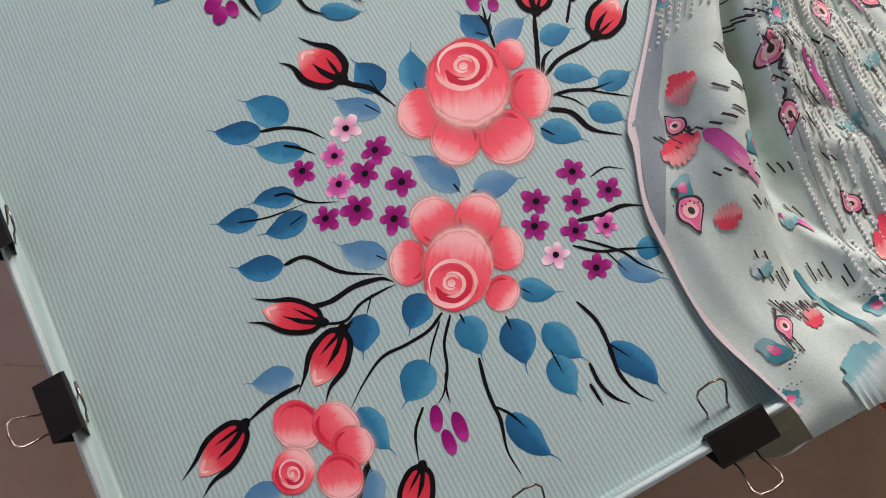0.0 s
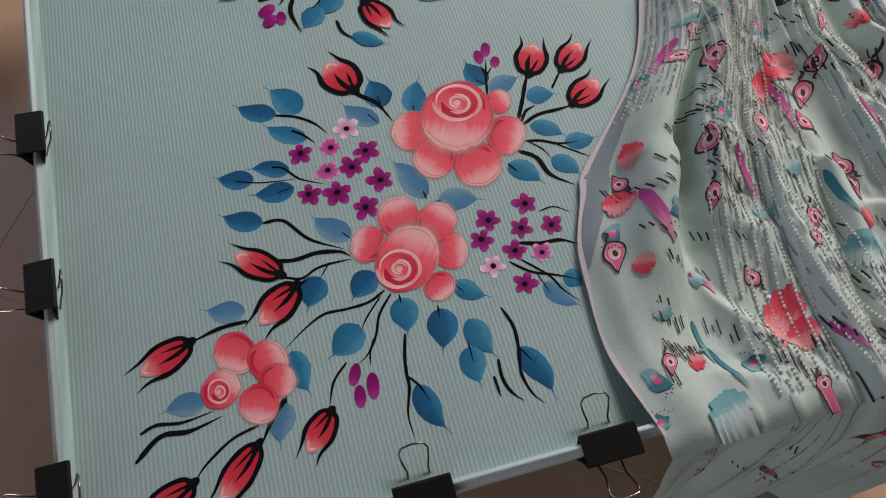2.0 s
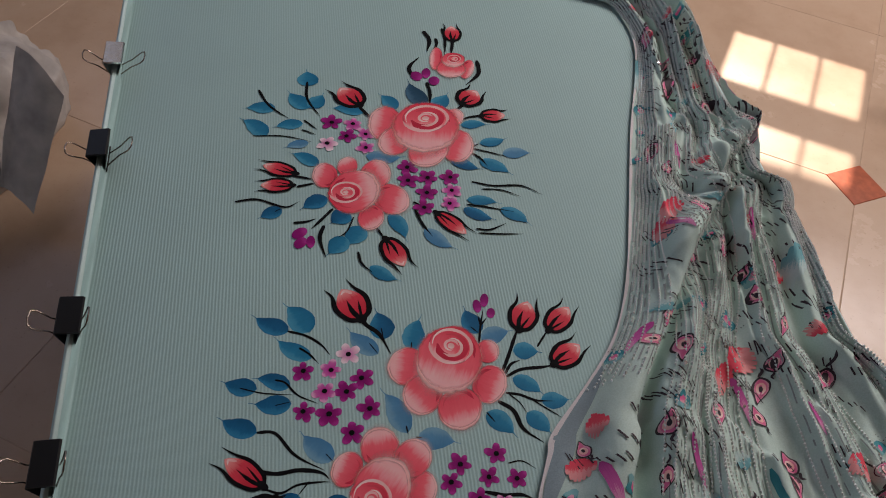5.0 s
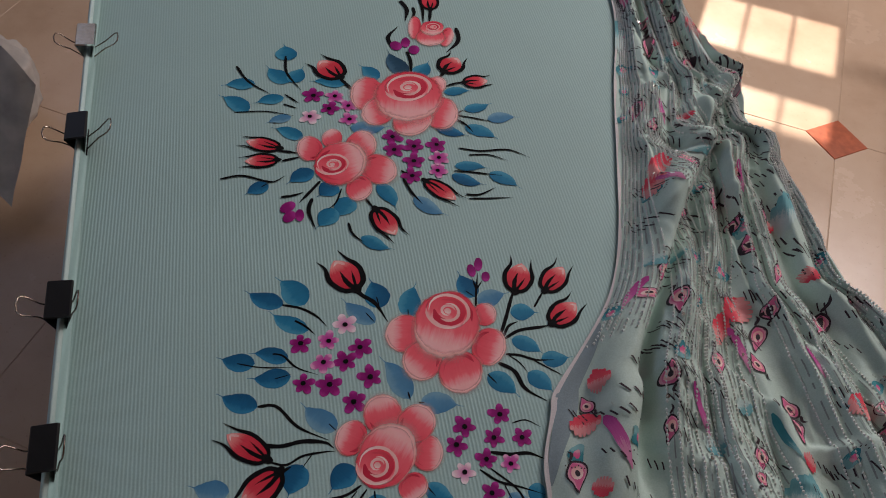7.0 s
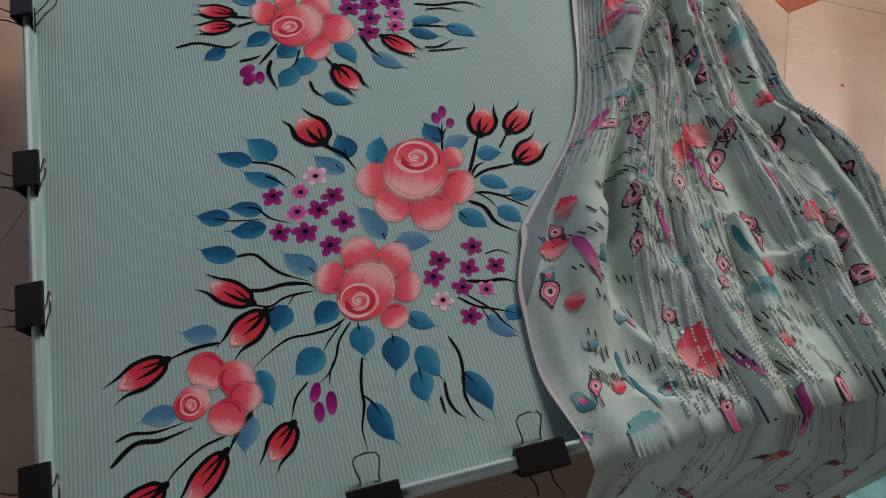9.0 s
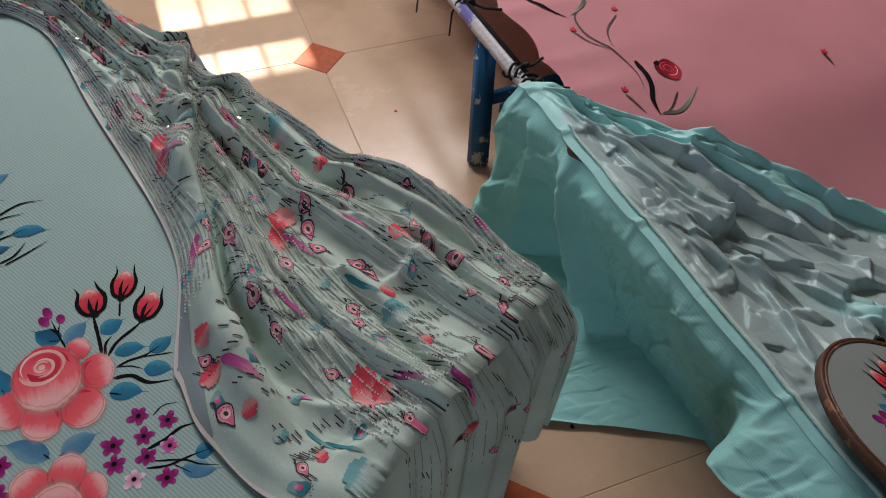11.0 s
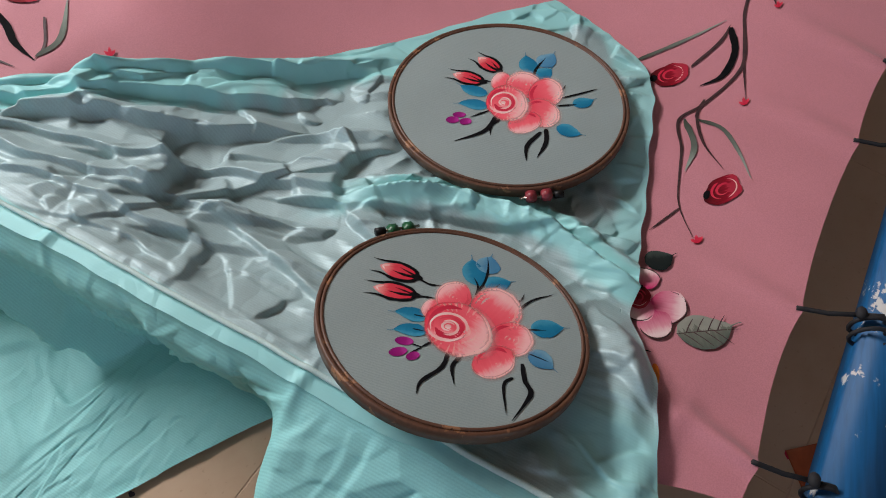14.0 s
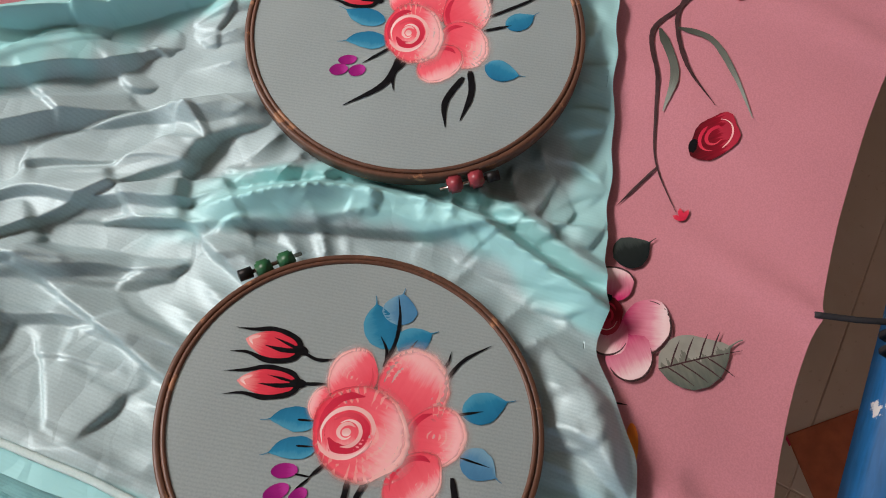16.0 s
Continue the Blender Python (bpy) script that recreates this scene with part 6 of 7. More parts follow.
pale_petal(ON_PINK, .8186, .2440, -.0272, .0285, -.0381, -.0139)
pale_petal(ON_PINK, .8831, .2527, -.0084, -.0364, .0530, .0034)
bloom(ON_PINK, .9062, .3085, -.0227, -.0061, .0097, -.0214)
bloom(ON_PINK, .8533, .2616, -.0306, -.0113, .0280, -.0291)
leaf(ON_PINK, .2257, .1597, .2676, .0990, .0438, 4)
leaf(ON_PINK, .3046, .2175, .3313, .1868, .0291, 3)
pale_petal(ON_PINK, .2809, .2144, .0086, -.0190, .0143, .0042)
pale_petal(ON_PINK, .2558, .1772, -.0227, -.0040, .0062, -.0192)
pale_petal(ON_PINK, .2268, .1832, -.0136, .0134, -.0150, -.0114)
pale_petal(ON_PINK, .2387, .2048, .0016, .0164, -.0188, .0024)
bloom(ON_PINK, .2529, .2090, -.0040, .0125, -.0173, -.0034)
orange_patch(ON_PINK, .1628, .1653, -.0019, .0044, -.0141, -.0039)
stem(ON_PINK, .0015, .1858, .1894, .1888, .1751)
stem(ON_PINK, .0020, .1966, .1900, .1694, .1771, ink="N")
# coral and teal brush patches, magenta sprays
LAYER["n"] = 0
coral_patch(ON_SHAWL, .6076, .2523, -.0069, .0040, -.0136, -.0201)
coral_patch(ON_SHAWL, .6320, .2686, -.0067, -.0135, .0172, -.0047)
coral_patch(ON_SHAWL, .5246, .0478, -.0120, .0047, -.0155, -.0254)
coral_patch(ON_SHAWL, .5304, .0307, -.0101, -.0003, -.0030, -.0155)
coral_patch(ON_SHAWL, .4654, .2112, -.0069, .0010, -.0043, -.0145)
coral_patch(ON_SHAWL, .4435, .1744, -.0114, .0017, -.0037, -.0127)
coral_patch(ON_SHAWL, .5987, .4310, -.0082, .0011, -.0084, -.0245)
teal_patch(ON_SHAWL, .4544, -.0073, -.0154, -.0042, .0027, -.0167)
teal_patch(ON_SHAWL, .6087, .0835, -.0121, .0019, -.0076, -.0169)
teal_patch(ON_SHAWL, .7355, .3793, -.0105, .0014, -.0137, -.0307)
LAYER["n"] = 2
stem(ON_SHAWL, .0060, .4581, .1733, .4576, .1488, .4581, .1223, ink="M")
LAYER["n"] = 2
stem(ON_SHAWL, .0069, .6154, .2512, .6165, .2267, .6144, .1993, ink="M")
LAYER["n"] = 2
stem(ON_SHAWL, .0053, .5458, .1887, .5455, .1601, .5472, .1350, ink="M")
LAYER["n"] = 2
stem(ON_SHAWL, .0054, .5488, .0323, .5533, .0156, .5601, .0024, ink="M")
LAYER["n"] = 2
stem(ON_SHAWL, .0057, .6748, .2151, .6761, .1963, .6776, .1797, ink="M")
LAYER["n"] = 2
stem(ON_SHAWL, .0043, .5900, -.0060, .5866, -.0228, .5825, -.0410, ink="M")
LAYER["n"] = 2
stem(ON_SHAWL, .0054, .5394, .3102, .5234, .2954, .5105, .2806, ink="M")
LAYER["n"] = 2
stem(ON_SHAWL, .0043, .4732, .1021, .4836, .0905, .4871, .0801, ink="M")
LAYER["n"] = 2
stem(ON_SHAWL, .0047, .6134, .1555, .6142, .1275, .6206, .1076, ink="T")
LAYER["n"] = 2
stem(ON_SHAWL, .0039, .4623, .0416, .4699, .0180, .4748, .0042, ink="T")
LAYER["n"] = 2
stem(ON_SHAWL, .0045, .4596, .0653, .4594, .0467, .4622, .0281, ink="T")
# paisleys
paisley(ON_SHAWL, .4251, .1290, -.0080, -.0027, .0021, -.0127)
paisley(ON_SHAWL, .4299, .0352, -.0080, -.0017, .0011, -.0133)
paisley(ON_SHAWL, .5241, -.0104, -.0080, -.0026, .0024, -.0120)
paisley(ON_SHAWL, .5000, .2162, -.0064, .0035, -.0082, -.0136)
paisley(ON_SHAWL, .5505, .3100, -.0048, .0020, -.0058, -.0113)
paisley(ON_SHAWL, .5637, .2710, -.0079, -.0015, -.0015, -.0148)
paisley(ON_SHAWL, .5129, .1512, -.0054, .0002, -.0029, -.0115)
paisley(ON_SHAWL, .6407, .2346, -.0084, -.0007, -.0032, -.0132)
paisley(ON_SHAWL, .5827, .2070, -.0072, -.0019, -.0005, -.0133)
paisley(ON_SHAWL, .5862, .1156, -.0072, -.0010, -.0016, -.0119)
paisley(ON_SHAWL, .6376, .1394, -.0069, -.0035, .0033, -.0126)
paisley(ON_SHAWL, .7036, .2372, -.0075, -.0006, -.0039, -.0134)
paisley(ON_SHAWL, .6598, .3973, -.0058, .0008, -.0047, -.0120)
paisley(ON_SHAWL, .7144, .3805, -.0055, .0000, -.0057, -.0163)
paisley(ON_SHAWL, .6857, .2967, -.0044, .0006, -.0057, -.0131)
teal_flower(ON_SHAWL, .5441, .2175, -.0101, .0015, -.0041, -.0115)
teal_flower(ON_SHAWL, .5036, .2829, -.0094, .0013, -.0035, -.0113)
teal_flower(ON_SHAWL, .4061, -.0023, -.0082, .0014, -.0021, -.0071)
teal_flower(ON_SHAWL, .4875, .0205, -.0085, .0014, -.0028, -.0075)
teal_flower(ON_SHAWL, .5689, .0711, -.0077, .0012, -.0033, -.0078)
teal_flower(ON_SHAWL, .6750, .3580, -.0103, .0014, -.0053, -.0128)
teal_flower(ON_SHAWL, .7404, .3091, -.0079, .0011, -.0051, -.0108)
teal_flower(ON_SHAWL, .6098, .3321, -.0077, .0011, -.0036, -.0095)
teal_flower(ON_SHAWL, .6308, .3142, -.0077, .0011, -.0045, -.0113)
paisley(ON_SHAWL, .6767, -.0067, -.0086, .0033, -.0092, -.0132)
paisley(ON_SHAWL, .6260, -.0141, -.0076, .0030, -.0080, -.0122)
paisley(ON_SHAWL, .7190, .0203, -.0093, -.0049, .0061, -.0109)
paisley(ON_SHAWL, .7037, .1111, -.0098, .0007, -.0050, -.0133)
coral_patch(ON_SHAWL, .6929, .1478, -.0077, .0063, -.0115, -.0114)
coral_patch(ON_SHAWL, .5718, -.0641, -.0064, .0053, -.0126, -.0112)
LAYER["n"] = 2
stem(ON_SHAWL, .0057, .5867, -.0075, .5857, -.0303, .5852, -.0415, ink="M")
LAYER["n"] = 2
stem(ON_SHAWL, .0064, .7672, .0981, .7645, .0792, .7723, .0656, ink="M")
teal_flower(ON_SHAWL, .7296, .1664, -.0065, .0052, -.0074, -.0072)
teal_flower(ON_SHAWL, .5735, .0681, -.0060, .0050, -.0059, -.0062)
teal_flower(ON_SHAWL, .6659, .1040, -.0060, .0049, -.0070, -.0069)
paisley(ON_SHAWL, .6241, -.0740, -.0057, .0048, -.0100, -.0084)
teal_patch(ON_SHAWL, .6159, .0791, -.0119, .0031, -.0105, -.0212)
teal_flower(ON_SHAWL, .6795, .3606, -.0064, .0051, -.0087, -.0107)
paisley(ON_SHAWL, .7102, .2388, -.0080, .0024, -.0089, -.0149)
paisley(ON_SHAWL, .6610, .4009, -.0043, .0034, -.0087, -.0112)
coral_patch(ON_SHAWL, .6316, .2767, -.0056, -.0067, .0100, -.0080)
coral_patch(ON_SHAWL, .6973, .1390, -.0039, .0031, -.0081, -.0079)
paisley(ON_SHAWL, .6924, .7839, -.0108, -.0042, -.0022, -.0218)
paisley(ON_SHAWL, .6951, .6867, -.0111, -.0052, -.0008, -.0190)
paisley(ON_SHAWL, .7292, .6385, -.0107, -.0024, -.0039, -.0189)
paisley(ON_SHAWL, .6296, .5599, -.0085, .0004, -.0051, -.0171)
paisley(ON_SHAWL, .7672, .5789, -.0097, .0004, -.0092, -.0238)
paisley(ON_SHAWL, .6608, .4036, -.0071, .0004, -.0050, -.0139)
paisley(ON_SHAWL, .6374, .4486, -.0073, .0004, -.0049, -.0148)
coral_patch(ON_SHAWL, .7628, .7118, -.0129, .0003, -.0106, -.0302)
coral_patch(ON_SHAWL, .6161, .4583, -.0083, .0056, -.0163, -.0255)
teal_patch(ON_SHAWL, .6577, .7205, -.0126, .0003, -.0112, -.0392)
teal_flower(ON_SHAWL, .6741, .6275, -.0098, .0004, -.0040, -.0126)
teal_flower(ON_SHAWL, .7485, .7868, -.0084, .0002, -.0042, -.0128)
teal_flower(ON_SHAWL, .6770, .3622, -.0095, .0006, -.0042, -.0110)
teal_flower(ON_SHAWL, .6442, .6469, -.0113, .0004, -.0044, -.0150)
LAYER["n"] = 2
stem(ON_SHAWL, .0068, .6660, .5831, .6618, .5584, .6586, .5373, ink="M")
LAYER["n"] = 2
stem(ON_SHAWL, .0066, .6037, .4397, .6052, .4231, .6029, .4033, ink="M")
LAYER["n"] = 2
stem(ON_SHAWL, .0079, .7779, .7174, .7732, .6821, .7707, .6537, ink="M")
LAYER["n"] = 2
stem(ON_SHAWL, .0061, .7109, .4547, .7047, .4295, .7018, .4132, ink="M")


# ---- printed dashes and silver beads on the shawl ----
rnd = random.Random(5)


def shawl_uv(s, v):
    uL, uR = table(max(v, -0.012), SH_L), table(max(v, -0.012), SH_R)
    return uL + (uR - uL) * s


bm = bmesh.new()
for g in range(330):
    s0, v0 = rnd.uniform(0.04, 0.92), rnd.uniform(-0.16, 0.95)
    n, length, lean = rnd.randint(2, 5), rnd.uniform(0.006, 0.017), rnd.uniform(-0.1, 0.35)
    u0 = shawl_uv(s0, v0)
    for k in range(n):
        du, dv = 0.0042 * k, -0.0045 * k * rnd.uniform(0.4, 1.2)
        size = length * rnd.uniform(0.5, 1.1)
        rows = []
        for i in range(4):
            t = i / 3 - 0.5
            rows.append([bm.verts.new(shawl_place(u0 + du + lean * size * t + w, v0 + dv - size * t, 0.000156)) for w in (-0.00055, 0.00055)])
        for a, b in zip(rows, rows[1:]):
            bm.faces.new((a[0], a[1], b[1], b[0]))
part("printed_dashes", bm, DARK_PRINT, shawl)["kind"] = "stuff"

BANDS = ((0.10, 0.12, 0.25, 0.95), (0.30, 0.14, -0.19, 0.6), (0.46, 0.15, -0.17, 0.93), (0.70, 0.16, -0.17, 0.8), (0.90, 0.07, -0.16, 0.95))


def band_s(s0, v):
    return s0 + 0.03 * math.sin(v * 9 + s0 * 20) + 0.05 * (0.4 - v)


# shadow lines of the threads between bead rows, laid on as grey strips
THREAD_SHADE = plain("thread_shade", (0.27, 0.31, 0.3), 0.8, grain=300)
bm = bmesh.new()
for s0, width, v_lo, v_hi in BANDS:
    for line in range(6):
        last = None
        v = v_lo
        while v < v_hi:
            v += 0.006
            s1 = band_s(s0, v) + width * ((line + 0.5) / 6 - 0.5)
            if not 0.02 < s1 < 0.95:
                last = None
                continue
            u = shawl_uv(s1, v)
            pair = [bm.verts.new(shawl_place(u + w, v, 0.000151)) for w in (-0.0005, 0.0005)]
            if last and rnd.random() > 0.3:
                bm.faces.new((last[0], last[1], pair[1], pair[0]))
            last = pair
part("thread_shade_lines", bm, THREAD_SHADE, shawl)["kind"] = "stuff"

verts, faces = [], []
for s0, width, v_lo, v_hi in BANDS:
    for line in range(7):
        v = max(v_lo, -0.01)
        while v < v_hi:
            v += 0.0036
            s1 = band_s(s0, v) + width * (line / 6 - 0.5)
            if not 0.02 < s1 < 0.95 or rnd.random() < 0.06:
                continue
            c = shawl_place(shawl_uv(s1, v), v, 0.000152)
            n = len(verts)
            r = 0.0016 * rnd.uniform(0.8, 1.15)
            verts += [c + Vector(d) * r for d in ((1, 0, 0), (0, 1.4, 0), (-1, 0, 0), (0, -1.4, 0), (0, 0, 1), (0, 0, -1))]
            faces += [(n + a, n + b, n + 4) for a, b in ((0, 1), (1, 2), (2, 3), (3, 0))] + [(n + b, n + a, n + 5) for a, b in ((0, 1), (1, 2), (2, 3), (3, 0))]
me = bpy.data.meshes.new("beads")
me.from_pydata(verts, [], faces)
me.materials.append(BEAD)
beads = new("beads", me)
beads.parent = shawl
tagged(beads, "rows of tiny silver beads", kind="stuff")

# fall of the shawl: the print goes on over the edge
for s0, d, turn in ((0.12, 0.10, 0.3), (0.3, 0.13, 1.0), (0.42, 0.06, 2.0), (0.55, 0.12, 0.6), (0.66, 0.07, 1.4), (0.78, 0.11, 0.2), (0.88, 0.06, 2.4)):
    u, v = shawl_uv(s0, -0.012), -0.012 - d
    paisley(ON_SHAWL, u, v, 0.008 * math.cos(turn), 0.008 * math.sin(turn), -0.013 * math.sin(turn), 0.013 * math.cos(turn))

# the print goes on between the larger figures
spots = []
while len(spots) < 60:
    s1, v = (rnd.uniform(0.04, 0.32), rnd.uniform(0.02, 0.22)) if len(spots) < 12 else (rnd.uniform(0.05, 0.9), 0.03 + 0.85 * rnd.random() ** 1.3)
    u = shawl_uv(s1, v)
    if all(math.hypot(u - a, v - b_) > 0.033 for a, b_ in spots):
        spots.append((u, v))
for k, (u, v) in enumerate(spots):
    turn, size = rnd.uniform(-0.6, 0.6), rnd.uniform(0.0055, 0.008)
    ax, ay = size * math.cos(turn), size * math.sin(turn)
    (paisley, teal_flower, paisley, coral_patch, teal_patch)[k % 5](ON_SHAWL, u, v, ax, ay, -ay * 1.5, ax * 1.5)

# sequins that catch the light
verts, faces = [], []
for k in range(60):
    s1, v = rnd.uniform(0.1, 0.93), rnd.uniform(0.0, 0.95)
    c = shawl_place(shawl_uv(s1, v), v, 0.00016)
    q = Euler((rnd.uniform(-0.6, 0.6), rnd.uniform(-0.6, 0.6), rnd.uniform(0, 3))).to_matrix()
    n = len(verts)
    verts += [c + q @ Vector((0.0019 * math.cos(t), 0.0019 * math.sin(t), 0)) for t in (2 * math.pi * i / 8 for i in range(8))]
    faces.append(tuple(range(n, n + 8)))
me = bpy.data.meshes.new("sequins")
me.from_pydata(verts, [], faces)
me.materials.append(SILVER)
sequins = new("sequins", me)
sequins.parent = shawl
tagged(sequins, "scattered bright round sequins", kind="stuff")

# the shawl's inner hem is turned up and shows its dull back beside a pale rolled edge
BACK = cloth("grey_blue_back_of_shawl", (0.27, 0.35, 0.375), 0.8, 0.2, wear=0.3)
ROLLED = cloth("pinkish_white_rolled_edge", (0.66, 0.62, 0.61), 0.75, 0.2, wear=0.12)
LAYER["n"] = 0
rows = []
for k in range(25):
    v = 0.278 - 0.150 * k / 24
    u, wide = table(v, SH_L) + 0.004, 0.021 * math.sin(math.pi * (k + 0.3) / 24.6) ** 0.8
    rows.append([(u + max(0.0, wide) * t / 6, v, t / 6, k / 24) for t in range(7)])
sheet(ON_SHAWL, "turned_hem", rows, BACK)
rows = []
for k in range(91):
    v = 0.80 - 0.812 * k / 90
    u, wide = table(v, SH_L), 0.0035 + 0.0012 * math.sin(k * 0.7) + 0.003 * math.exp(-((v - 0.22) / 0.06) ** 2)
    rows.append([(u + wide * (t / 3 - 0.2), v, t / 3, k / 90) for t in range(4)])
sheet(ON_SHAWL, "rolled_edge", rows, ROLLED)

# ---- binder clips ----


def binder_clip(metal, inner_open):
    """Folded black steel clip, spine up, with two wire handles."""
    clip = new("binder_clip")
    w, half, deep = 0.041, 0.0115, 0.027
    bm = bmesh.new()
    prof = [(-half, 0.004), (-half + 0.0015, 0.006), (half - 0.0015, 0.006), (half, 0.004), (0.0022, -deep + 0.006), (0.0030, -deep + 0.003), (0.0012, -deep + 0.003), (half - 0.0014, 0.0035), (-half + 0.0014, 0.0035), (-0.0012, -deep + 0.003), (-0.0030, -deep + 0.003), (-0.0022, -deep + 0.006)]
    ends = [[bm.verts.new((x, y, z)) for y, z in prof] for x in (-w / 2, w / 2)]
    n = len(prof)
    for i in range(n):
        bm.faces.new((ends[0][i], ends[0][(i + 1) % n], ends[1][(i + 1) % n], ends[1][i]))
    bm.faces.new(ends[0][::-1])
    bm.faces.new(ends[1])
    bmesh.ops.recalc_face_normals(bm, faces=bm.faces)
    part("body", bm, metal, clip, smooth=False)
    for k in (-1, 1):
        bm = bmesh.new()
        tube(bm, [(-w / 2, k * 0.0026, -deep + 0.0045), (w / 2, k * 0.0026, -deep + 0.0045)], 0.0015)
        part("jaw_roll", bm, metal, clip)
        bm = bmesh.new()
        base = Vector((0, k * 0.003, -deep + 0.004))
        go = Vector((0, k * 0.8, 0.6)).normalized() if k > 0 or inner_open else Vector((0, -0.42, 0.9))
        path = [(-0.010, 0.0), (-0.0085, 0.012), (-0.0075, 0.022), (-0.0095, 0.031), (-0.0105, 0.038), (-0.008, 0.0425), (0.0, 0.044), (0.008, 0.0425), (0.0105, 0.038), (0.0095, 0.031), (0.0075, 0.022), (0.0085, 0.012), (0.010, 0.0)]
        tube(bm, [base + Vector((x, 0, 0)) + go * d * (0.95 if k > 0 or inner_open else 0.74) for x, d in path], 0.0008, 6)
        part("wire_handle", bm, STEEL, clip)
    return clip


LABEL = "black steel binder clip with wire handles on the canvas rim"
clip = tagged(binder_clip(BLACK, False), LABEL, "clip", "binder clips")
open_clip = tagged(binder_clip(BLACK, True), LABEL, "clip", "binder clips")
silver_clip = tagged(binder_clip(SILVER, True), "bright silver binder clip with wire handles on the canvas rim", "clip", "binder clips")


def on_rim(v, lean):
    return Matrix.Translation(on_canvas(left_rim(v) - 0.002, v, 0.010)) @ Matrix.Rotation(CA + radians(91.4), 4, "Z") @ Matrix.Rotation(radians(lean), 4, "X")


def on_front(u):
    return Matrix.Translation(on_canvas(u, -0.006, -0.002)) @ Matrix.Rotation(CA, 4, "Z") @ Matrix.Rotation(radians(8), 4, "X")


clip.matrix_basis = on_rim(0.058, 4)
copy_thing(clip, on_rim(0.217, 1))
copy_thing(clip, on_rim(0.364, 6))
open_clip.matrix_basis = on_rim(0.597, -3)
silver_clip.matrix_basis = on_rim(0.758, 5)
for u in (0.235, 0.368):
    copy_thing(open_clip, on_front(u))

# ---- ties that hold the pink cloth ----
def tie(hem, bar, tail):
    """A black cord from the hem to the rail, wound round it, with a loose end."""
    hem, bar = Vector(hem), Vector(bar)
    d = (bar - hem)
    bm = bmesh.new()
    mid = hem + d * 0.5 - Vector((0, 0, 0.004))
    tube(bm, [hem - d.normalized() * 0.006 + Vector((0, 0, 0.001)), hem, mid, bar], 0.0026, 7)
    cord = part("tie", bm, CORD, frame_bed)
    side = d.cross(Vector((0, 0, 1))).normalized()
    out = d.normalized()
    bm = bmesh.new()
    loop = [bar + out * (0.012 + 0.016 * math.cos(t)) + Vector((0, 0, -0.012 + 0.015 * math.sin(t))) + side * 0.002 * t for t in (i * 0.42 for i in range(31))]
    tube(bm, loop, 0.0024, 7)
    part("winding", bm, CORD, cord)
    bm = bmesh.new()
    bmesh.ops.create_icosphere(bm, subdivisions=2, radius=0.0065, matrix=Matrix.Translation(bar + Vector((0, 0, 0.004))) @ Matrix.Diagonal((1.2, 0.9, 0.8, 1)))
    part("knot", bm, CORD, cord)
    if tail:
        bm = bmesh.new()
        tube(bm, [bar, bar + out * 0.02 + Vector((0, 0, 0.003)), bar + out * 0.036 + side * 0.01 + Vector((0, 0, -tail * 0.4)), bar + out * 0.04 + side * 0.016 + Vector((0, 0, -tail))], 0.0024, 7, 0.0018)
        part("loose_end", bm, CORD, cord)


for k, p in enumerate(TIES_P[1:-1]):
    tie(bed(p, 0.054, pink_z(p, 0.054)), bed(p + 0.012, 0.004, BZ - 0.004), 0.03)
for k, q in enumerate(TIES_Q[5:-2]):
    tie(bed(0.055, q, pink_z(0.055, q)), bed(0.013, q + (0.02, -0.02, 0.03, 0.0, 0.02, 0.0)[k % 6], BZ + 0.012), (0.0, 0.0, 0.09, 0.11, 0.05)[k % 5])
for q in TIES_FAR[1:-1]:
    tie(bed(1.043, q, pink_z(1.043, q)), bed(BW - 0.012, q, BZ + 0.010), 0.03)

# ---- cloth bag on the floor beside the canvas ----
BAG = plain("dull_grey_bag_cloth", (0.4, 0.37, 0.34), 0.7, grain=25, vary=0.25)


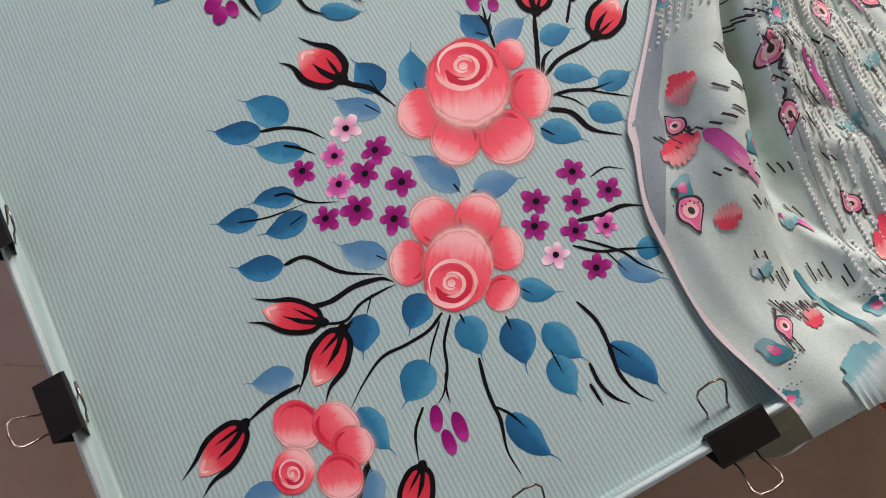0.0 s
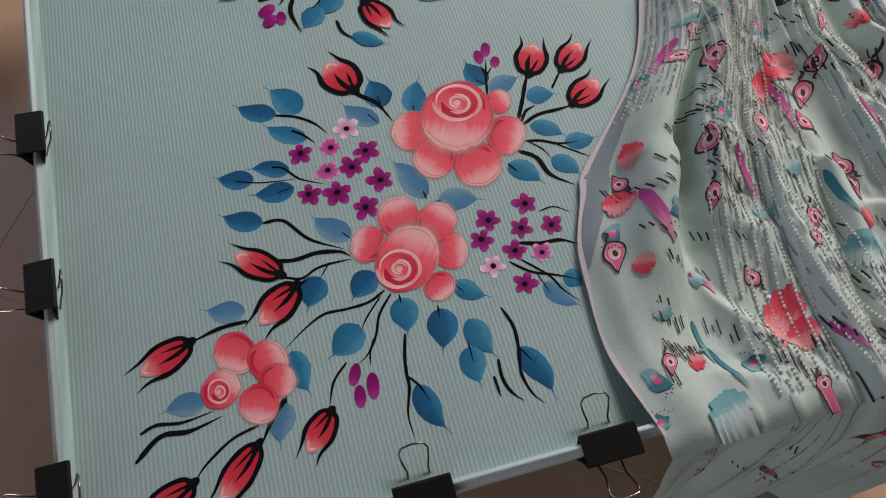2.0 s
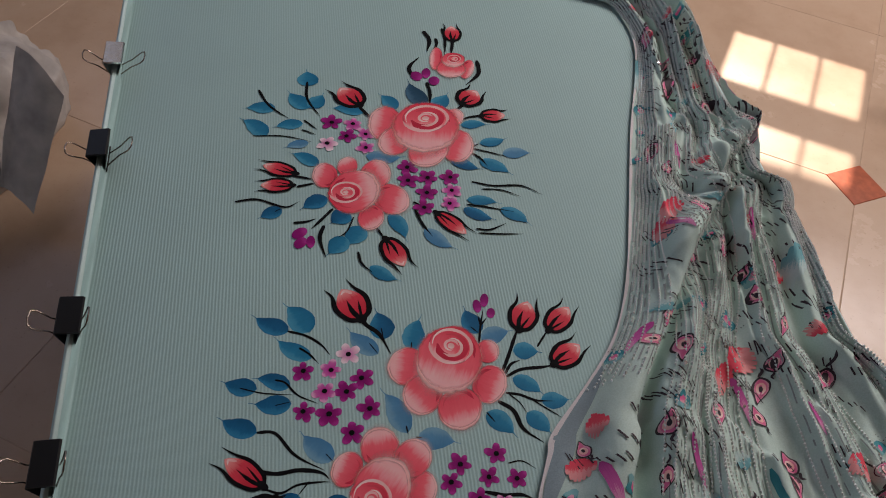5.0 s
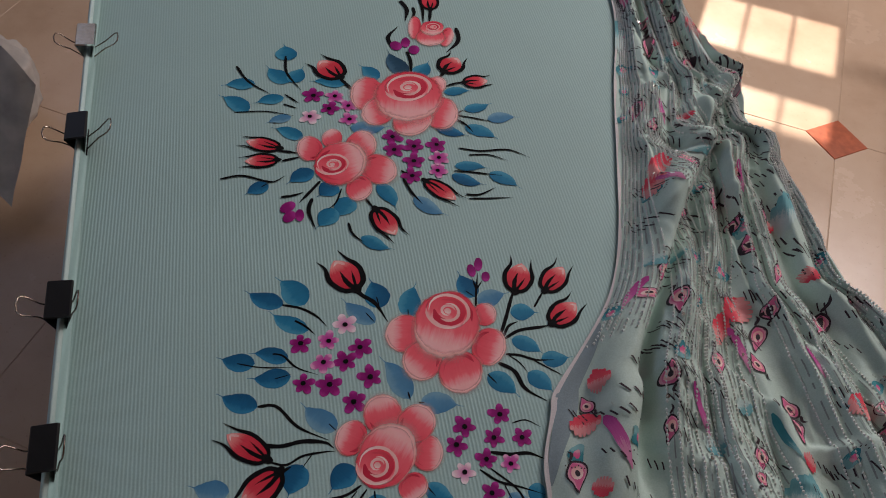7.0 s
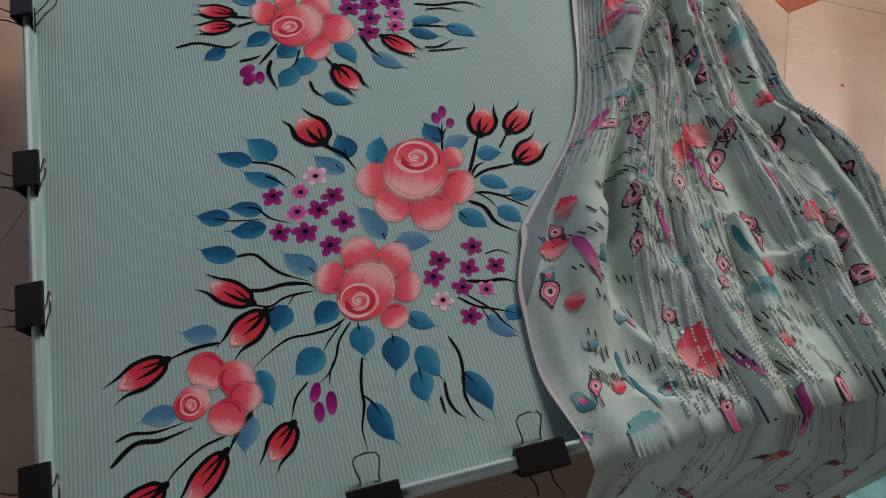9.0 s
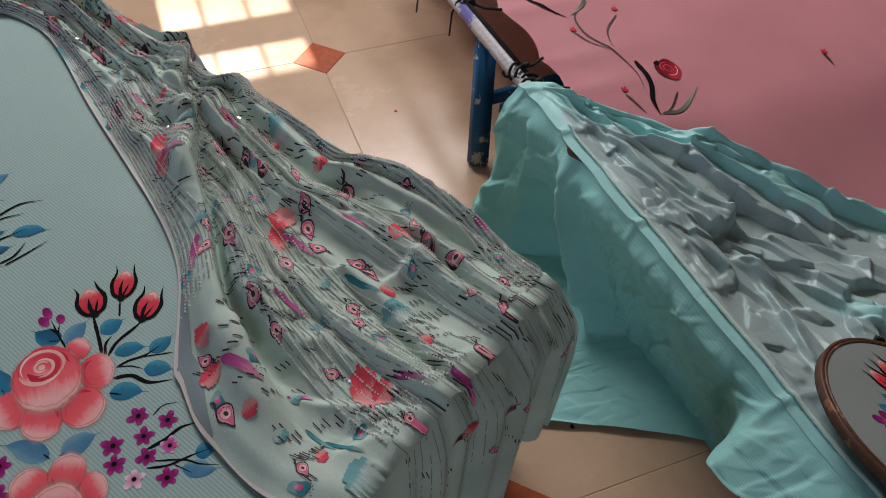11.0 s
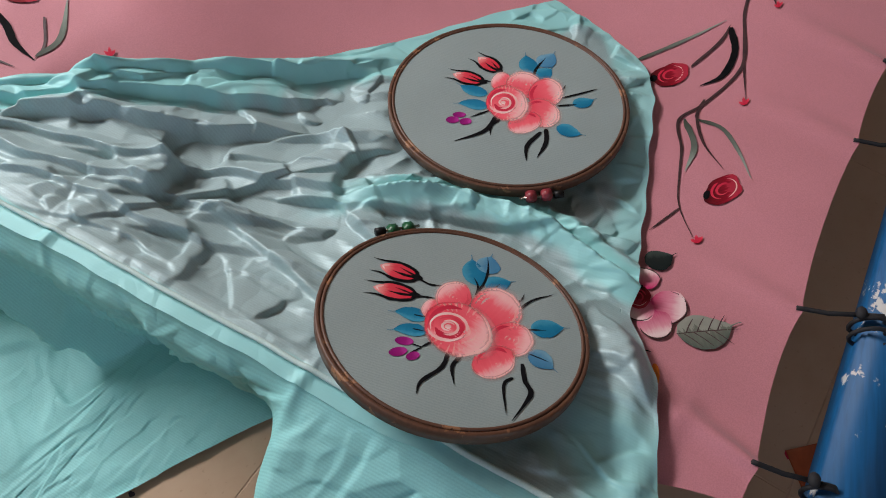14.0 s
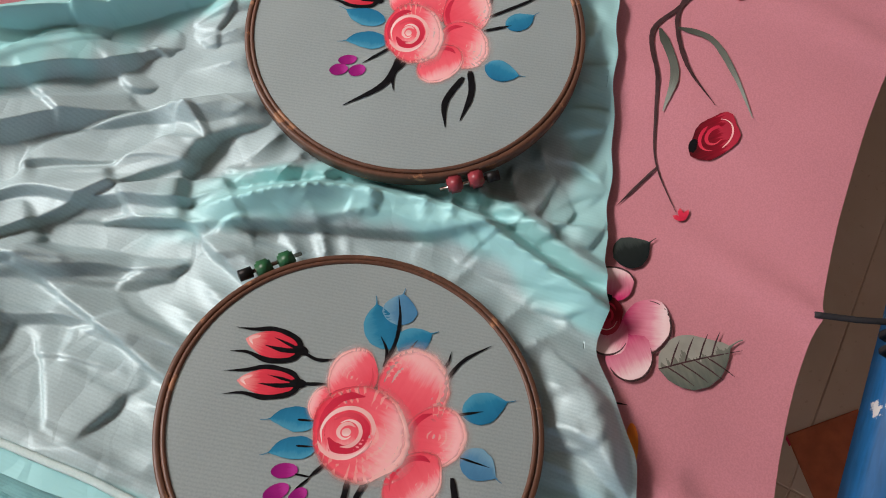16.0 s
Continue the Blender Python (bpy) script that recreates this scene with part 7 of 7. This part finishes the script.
def bag_point(a, b):
    t, h = 2 * math.pi * a, b
    x, y = math.cos(t), math.sin(t)
    k = (abs(x) ** 3 + abs(y) ** 3) ** (-1 / 3)
    w = (1 - 0.75 * smooth01(h, 0.55, 1.0) ** 2) * (0.88 + 0.12 * math.sin(math.pi * min(h * 1.6, 1)))
    n = 0.03 * noise.noise((x * 2.0, y * 2.0, h * 3)) + 0.014 * max(0, crease(x * 4, y * 4 + h * 3, 8.0)) + 0.006 * noise.noise((x * 12, y * 12, h * 12))
    r = k * w + n * 4
    p = Vector((-0.64, 1.02, 0)) + AX * 0.15 * r * x + BX * 0.21 * r * y
    p.z = 0.002 + 0.24 * h * (1 - 0.12 * x) + n * h
    return p


bag = new("cloth_bag")
tagged(bag, "crumpled dull grey cloth bag with dark red spots on the floor", "bag")
bm = grid_mesh(90, 50, bag_point)
bmesh.ops.contextual_create(bm, geom=[e for e in bm.edges if e.is_boundary and all(v.co.z > 0.2 for v in e.verts)])
part("body", bm, BAG, bag)


def flap(a, b):
    p = Vector((-0.50, 0.94, 0.02)) + AX * (0.09 * a) + BX * (0.13 * b - 0.02 * a)
    p.z = 0.04 + 0.19 * b * (1 - 0.25 * a) + 0.02 * math.sin(3.1 * a) + 0.008 * noise.noise((a * 4, b * 4, 2))
    return p


part("folded_corner", grid_mesh(14, 20, flap), BAG, bag)
SPOT = plain("dark_red_spot", (0.13, 0.02, 0.025), 0.8)
for k in range(9):
    a, b = 0.93 + 0.13 * rnd.random(), 0.25 + 0.4 * rnd.random()
    sx, sy = rnd.uniform(0.004, 0.014), rnd.uniform(0.02, 0.06)
    part("red_spot", grid_mesh(5, 5, lambda i, j: bag_point((a + sx * (i - 0.5)) % 1, b + sy * (j - 0.5)) + AX * 0.003 - BX * 0.001), SPOT, bag)

# specks of dropped paint on the floor
for k, (a, b) in enumerate(((0.12, 0.10), (0.44, 0.40), (0.20, -0.62), (0.62, -0.68), (0.66, -0.6), (0.58, -0.52), (0.1, 0.85))):
    bm = bmesh.new()
    bmesh.ops.create_circle(bm, cap_ends=True, segments=9, radius=0.0035 + 0.0008 * (k % 3))
    for v in bm.verts:
        v.co *= 1 + 0.5 * noise.noise((v.co.x * 400 + k, v.co.y * 400, k))
    o = part("paint_speck", bm, INKS["C"] if k > 1 else DARK_PRINT, floor)
    o.location = room(a, b, 0.0006)
